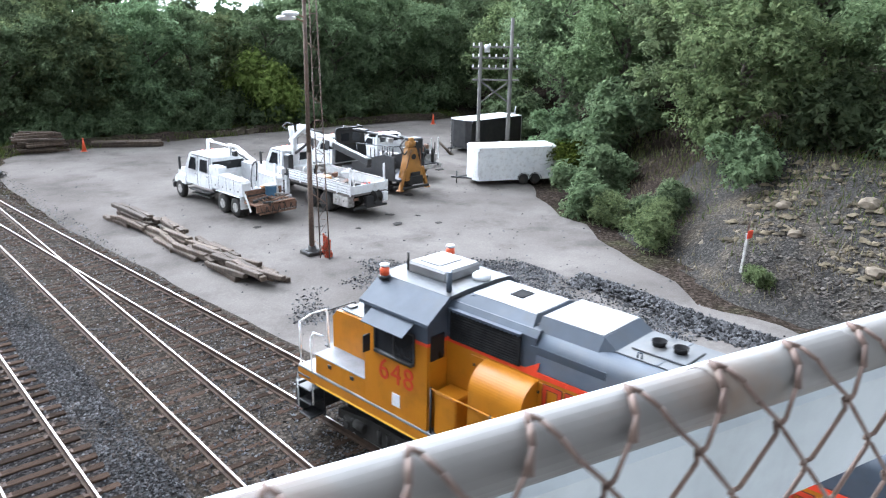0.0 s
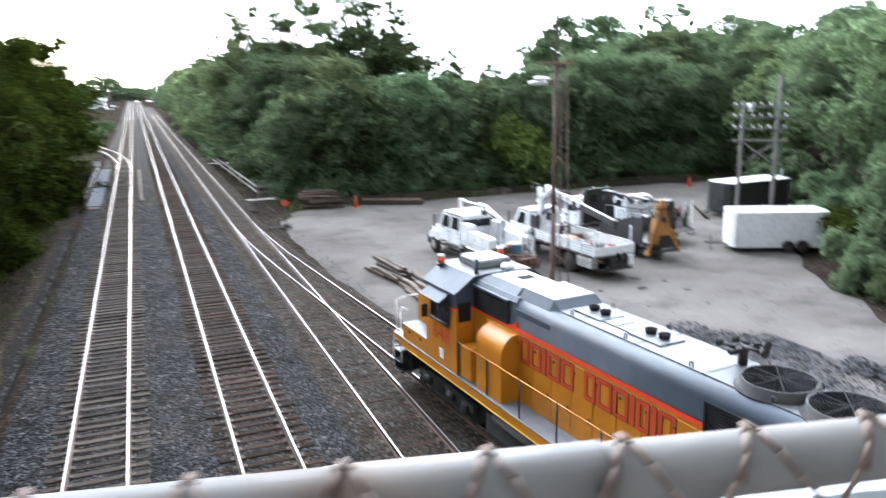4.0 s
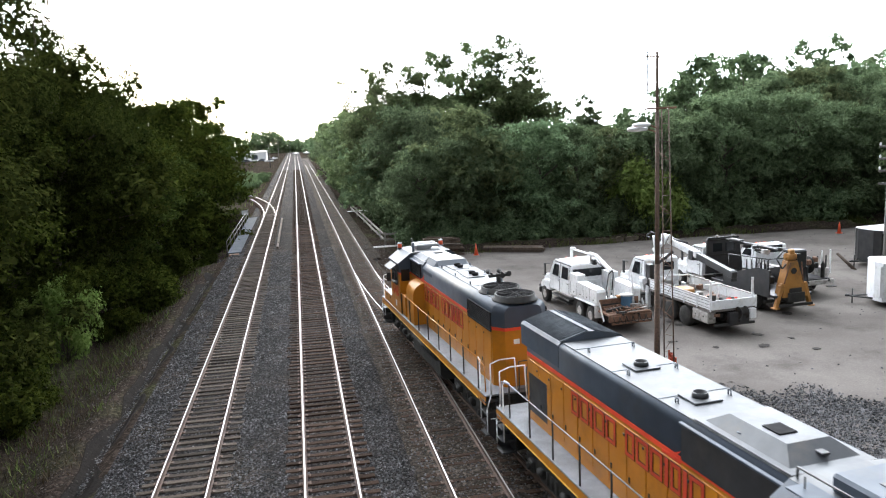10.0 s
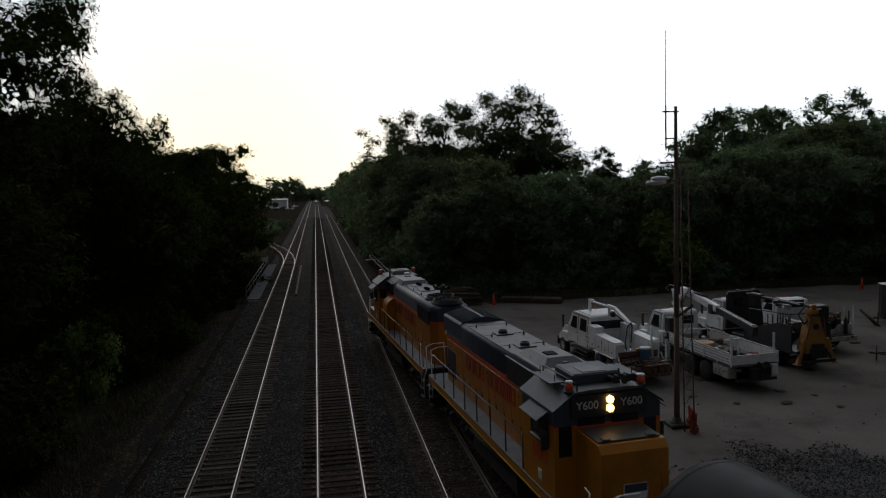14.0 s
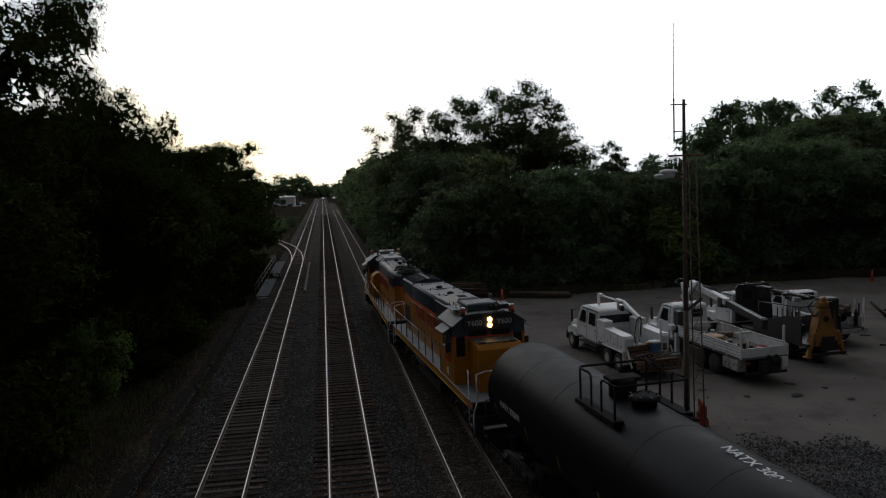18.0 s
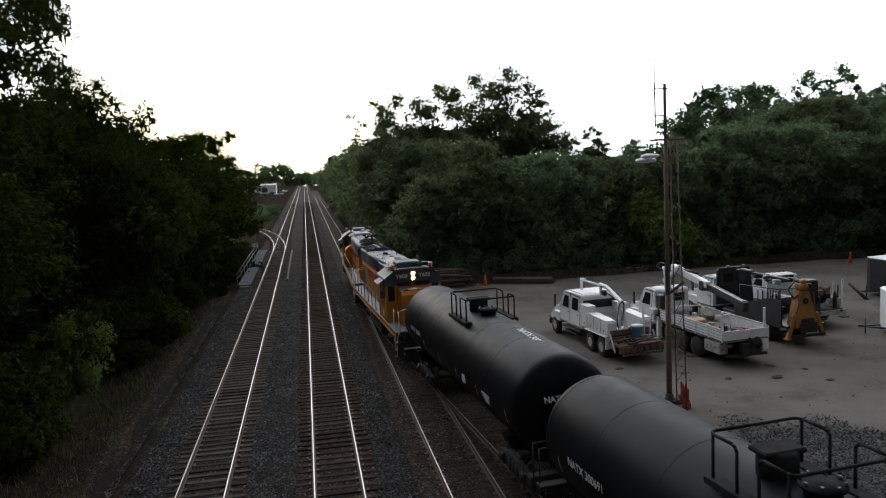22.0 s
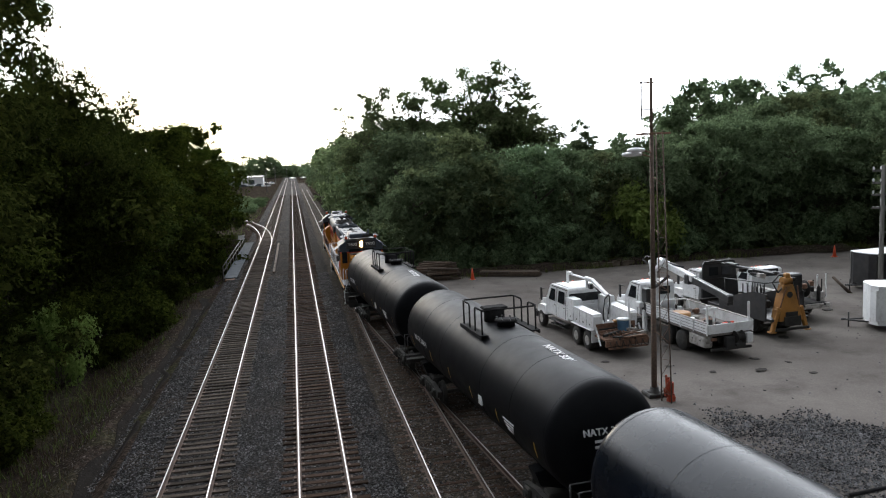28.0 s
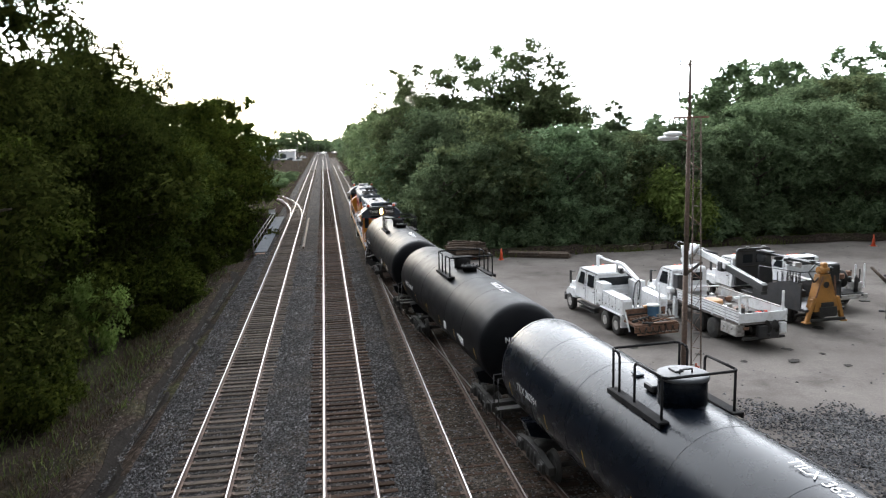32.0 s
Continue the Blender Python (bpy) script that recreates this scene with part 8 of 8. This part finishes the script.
# heaps of old ties
rl = random.Random(21)
tie_s = [Shape().box((0, 0, 0), (0.25, 2.5, 0.19), 0.025) for _ in range(3)]
tie_me = [s.mesh("timber", WOOD) for s in tie_s]


def heap_of_ties(label, x, y, yaw, n, spread):
    th = thing("timber_heap", label, "timber heap", pose(x, y, GY, 0, 0, yaw), "timber heaps")
    for k in range(n):
        layer = k // 6
        ob = new("timber", tie_me[k % 3])
        ob.parent = th
        ob.matrix_local = pose(rl.uniform(-0.75, 0.75) * (1 - 0.22 * layer), rl.uniform(-spread, spread), 0.09 + 0.17 * layer + rl.uniform(0, 0.04), rl.uniform(-3, 3), rl.uniform(-8, 8), rl.uniform(-9, 9))


heap_of_ties("heap of old brown railway ties on the dirt", 10.75, 37.6, 8, 24, 0.9)
heap_of_ties("loose row of old brown railway ties", 11.15, 33.9, -4, 18, 1.3)
heap_of_ties("loose row of rotting railway ties", 11.25, 30.6, 6, 18, 1.2)
heap_of_ties("heap of old brown railway ties beside the lead track", 11.35, 27.2, 8, 18, 1.2)

# timber stack and dirt berm at the back of the yard
th = thing("timber_stack", "stack of weathered brown planks at the yard edge", "timber stack", pose(12.6, 62.2, GY, 0, 0, 80))
for k in range(44):
    ob = new("timber", tie_me[k % 3])
    ob.parent = th
    ob.matrix_local = pose(rl.uniform(-1.3, 1.3), rl.uniform(-0.7, 0.7), 0.1 + 0.17 * (k // 6), rl.uniform(-4, 4), 0, rl.uniform(-9, 9))
th = thing("timber_stack", "long low stack of weathered brown beams behind the yard", "timber stack", pose(18.5, 60.75, GY, 0, 0, 64))
for k in range(16):
    ob = new("timber", tie_me[k % 3])
    ob.parent = th
    ob.matrix_local = pose(-0.45 + 0.3 * (k % 4), (-1.25, 1.25)[k // 4 % 2] + rl.uniform(-0.15, 0.15), 0.12 + 0.2 * (k // 8), 0, 0, rl.uniform(-4, 4))
bv, bf = [], []
for i in range(90):
    x = 10.2 + i * 0.46
    yb = 63.0 - 0.02 * (x - 10) - (0.12 * max(0, x - 40)) + 0.5 * noise.noise((x * 0.3, 0, 1))
    hh = 0.55 + 0.35 * noise.noise((x * 0.45, 4, 0))
    for u, w in ((-1.3, -0.1), (-0.7, 0.45), (-0.1, 0.95), (0.6, 0.8), (1.6, -0.1)):
        bv.append((x, yb + u + 0.15 * noise.noise((x, u, 2)), ground_z(x, yb) + 0.08 + hh * max(0, w) * (1 + 0.3 * noise.noise((x * 1.7, u * 2, 7)))))
for i in range(89):
    for j in range(4):
        bf.append((i * 5 + j, i * 5 + j + 1, (i + 1) * 5 + j + 1, (i + 1) * 5 + j))
berm = new("dirt_berm", raw_mesh("dirt_berm", np.array(bv), np.array(bf), SOIL))
tagged(berm, "low bank of brown dirt along the back of the yard", "dirt bank", kind="structure")
for k, (x, y) in enumerate(((26.6, 61.7), (27.3, 61.9), (28.0, 61.6), (28.6, 61.8), (29.4, 61.6), (30.0, 61.8))):
    ob = part("concrete_block", Shape().prism([(-0.42, 0), (0.4, 0), (0.36 + 0.06 * (k % 2), 0.5), (0.1, 0.62 - 0.05 * (k % 3)), (-0.38, 0.5 + 0.06 * (k % 2))], "y", -0.28, 0.28), RUBBLE)
    ob.matrix_world = pose(x, y, GY, 0, 0, rl.uniform(-18, 18)) @ Matrix.Scale(0.72, 4)
    tagged(ob, "broken pale concrete block at the back of the yard", "concrete block", "concrete blocks")
for k, (x, y, l, a, t) in enumerate(((36.9, 29.6, 2.0, -60, 4), (38.6, 30.6, 1.6, 30, 35), (39.2, 30.2, 1.3, 100, 40), (36.7, 43.8, 1.7, 20, 38))):
    ob = part("log", Shape().tube((0, -l / 2, 0.14), (0, l / 2, 0.14), 0.12, 10, 0.1), WOOD)
    ob.matrix_world = pose(x, y, ground_z(x, y) + 0.1 + 0.3 * math.sin(radians(t)) * l, t, 0, a)
    tagged(ob, "short cut log lying at the yard edge", "log", "logs")

# ---------------- little bridge over the creek: walkway, railings, guard timbers ----------------
wk = thing("footbridge", "grey steel-grate walkway with pipe railing beside the track", "walkway", pose(0, 0, 0))
for k in range(16):
    part("deck_panel", Shape().box((-5.2, 71 + 2.0 * k, -0.12), (1.15, 1.96, 0.06), 0.01), surf("dull_blue_grating", (0.035, 0.042, 0.05), (0.065, 0.076, 0.088), 2.0, 0.85, spec=0.15) if k == 0 else wk.children[0].data.materials[0], wk)
for k in range(9):
    part("rail_post", Shape().tube((-5.78, 70.2 + 4.0 * k, -0.9), (-5.78, 70.2 + 4.0 * k, 1.0), 0.045, 7), GALV, wk)
for z in (0.95, 0.45):
    part("pipe_rail", Shape().tube((-5.78, 70, z), (-5.78, 102.5, z), 0.038, 7), GALV, wk)
part("deck_beam", Shape().box((-5.2, 86, -0.45), (0.9, 33, 0.5), 0.03), RUST, wk)
sg = part("notice_board", Shape().box((0, 0, 0), (0.75, 0.03, 0.5), 0.01), WHITE)
sg.matrix_world = pose(-5.9, 97.8, 1.0)
tagged(sg, "small blank white notice board on the walkway railing", "sign")
gr = thing("timber_railing", "weathered two-rail timber railing beside the third track", "railing", pose(0, 0, 0))
GREY_WOOD = surf("bleached_timber", (0.13, 0.12, 0.105), (0.24, 0.22, 0.195), 2.0, 0.9, bump=0.5, stretch=(3, 0.4, 3))
pts = [(8.0, 106), (8.15, 98), (8.3, 90), (8.4, 82), (8.55, 74), (8.6, 70.6)]
for (x0, y0), (x1, y1) in zip(pts, pts[1:]):
    for z in (0.62, 0.12):
        a, b = Vector((x0, y0, z)), Vector((x1, y1, z))
        part("rail_board", Shape().box((0, 0, 0), (0.1, (b - a).length, 0.2), 0.015, m=Matrix.Translation((a + b) / 2) @ (b - a).to_track_quat("Y", "Z").to_matrix().to_4x4()), GREY_WOOD, gr)
for x, y in pts + [(9.6, 70.3)]:
    part("rail_post", Shape().box((x + 0.12, y, 0.15), (0.16, 0.16, 1.3), 0.015), GREY_WOOD, gr)
for z in (0.62, 0.12):
    part("rail_board", Shape().box((9.15, 70.3, z), (1.1, 0.1, 0.2), 0.015), GREY_WOOD, gr)
for k in range(9):
    ob = part("guard_timber", Shape().box((-1.35, 73 + 3 * k, -0.12), (0.2, 2.8, 0.2), 0.02), WOOD)
    tagged(ob, "worn brown guard timber between the main tracks", "timber", "guard timbers")
for k in range(2):
    ob = part("abutment", Shape().box((2.5, 69.5 + 36 * k, -2.0), (16, 1.0, 3.2), 0.05), CONCRETE)
    tagged(ob, "concrete abutment of the small railway bridge", "abutment", kind="structure")

# pale dead branches by the third track
db = thing("dead_tree", "bare pale dead branches beside the third track", "dead tree", pose(9.3, 168, -0.3))
rb = random.Random(4)
for k in range(5):
    p = Vector((0, 0, 0))
    d = Vector((rb.uniform(-0.7, 0.5), rb.uniform(-0.5, 0.5), 1)).normalized()
    sh = Shape()
    for j in range(5):
        q = p + d * rb.uniform(0.9, 1.5)
        sh.tube(p, q, 0.13 * (1 - j / 6), 6, 0.13 * (1 - (j + 1) / 6))
        p, d = q, (d + Vector((rb.uniform(-0.5, 0.5), rb.uniform(-0.5, 0.5), rb.uniform(-0.2, 0.3)))).normalized()
    part("branch", sh, GREY_WOOD, db)

# ---------------- far end: warehouse, cars, poles ----------------
def warehouse(x, y, w, d, h, label):
    th = thing("warehouse", label, "building", pose(x, y, -0.4))
    part("wall", Shape().box((0, 0, h / 2), (w, d, h)), WHITE, th, "white sheet-metal wall")
    part("roof", Shape().prism([(-d / 2 - 0.3, h), (0, h + 0.7), (d / 2 + 0.3, h), (d / 2 + 0.3, h - 0.12), (-d / 2 - 0.3, h - 0.12)], "x", -w / 2 - 0.3, w / 2 + 0.3), UP_ROOF, th, "low pitched pale roof")
    for k in range(int(w / 7)):
        part("roller_door", Shape().box((-w / 2 + 4 + 7 * k, -d / 2 - 0.03, 1.6), (3.0, 0.06, 3.1)), UP_GREY, th, "grey roller door")


warehouse(-26.5, 425, 24, 20, 4.6, "long low white metal warehouse in the distance")
warehouse(-52, 400, 22, 18, 6.0, "white metal warehouse in the distance")
for k, (x, y) in enumerate(((-13, 415), (-10.5, 430), (-16, 398), (-20, 402), (-24, 396), (-12, 380))):
    th = thing("parked_car", "small pale car parked near the warehouse", "car", pose(x, y, -0.4, 0, 0, 20 * k), "parked cars")
    part("body", Shape().box((0, 0, 0.65), (1.8, 4.3, 0.7), 0.15), WHITE if k % 2 else UP_GREY, th)
    part("cabin", Shape().box((0, -0.2, 1.2), (1.5, 2.2, 0.6), 0.2), GLASS, th)
for k, x in enumerate((1.2, 9.0)):
    th = thing("crossing_car", "far car with lit headlights at the level crossing", "car", pose(x, 560, -0.3, 0, 0, 90))
    part("body", Shape().box((0, 0, 0.7), (1.8, 4.3, 0.8), 0.15), WHITE, th)
    part("cabin", Shape().box((0, -0.2, 1.25), (1.5, 2.2, 0.6), 0.2), GLASS, th)
    part("headlight", Shape().lathe([(0.4, 0), (0.4, 0.1), (0, 0.12)], (-0.95, 0, 0.9), "x", 12), LAMP_GLOW, th, "lit headlight")
for k, (x, y, h) in enumerate(((-36, 330, 11), (-22, 350, 10), (-9, 300, 9), (-8, 420, 10), (-2.5, 520, 10), (11, 480, 9))):
    th = thing("telegraph_pole", "distant wooden telegraph pole", "utility pole", pose(x, y, -0.4), "telegraph poles")
    part("pole", Shape().tube((0, 0, 0), (0, 0, h), 0.16, 8, 0.1), OLD_POLE, th)
    part("cross_arm", Shape().box((0, 0, h - 0.5), (2.2, 0.12, 0.12), 0.02), OLD_POLE, th)

motions()
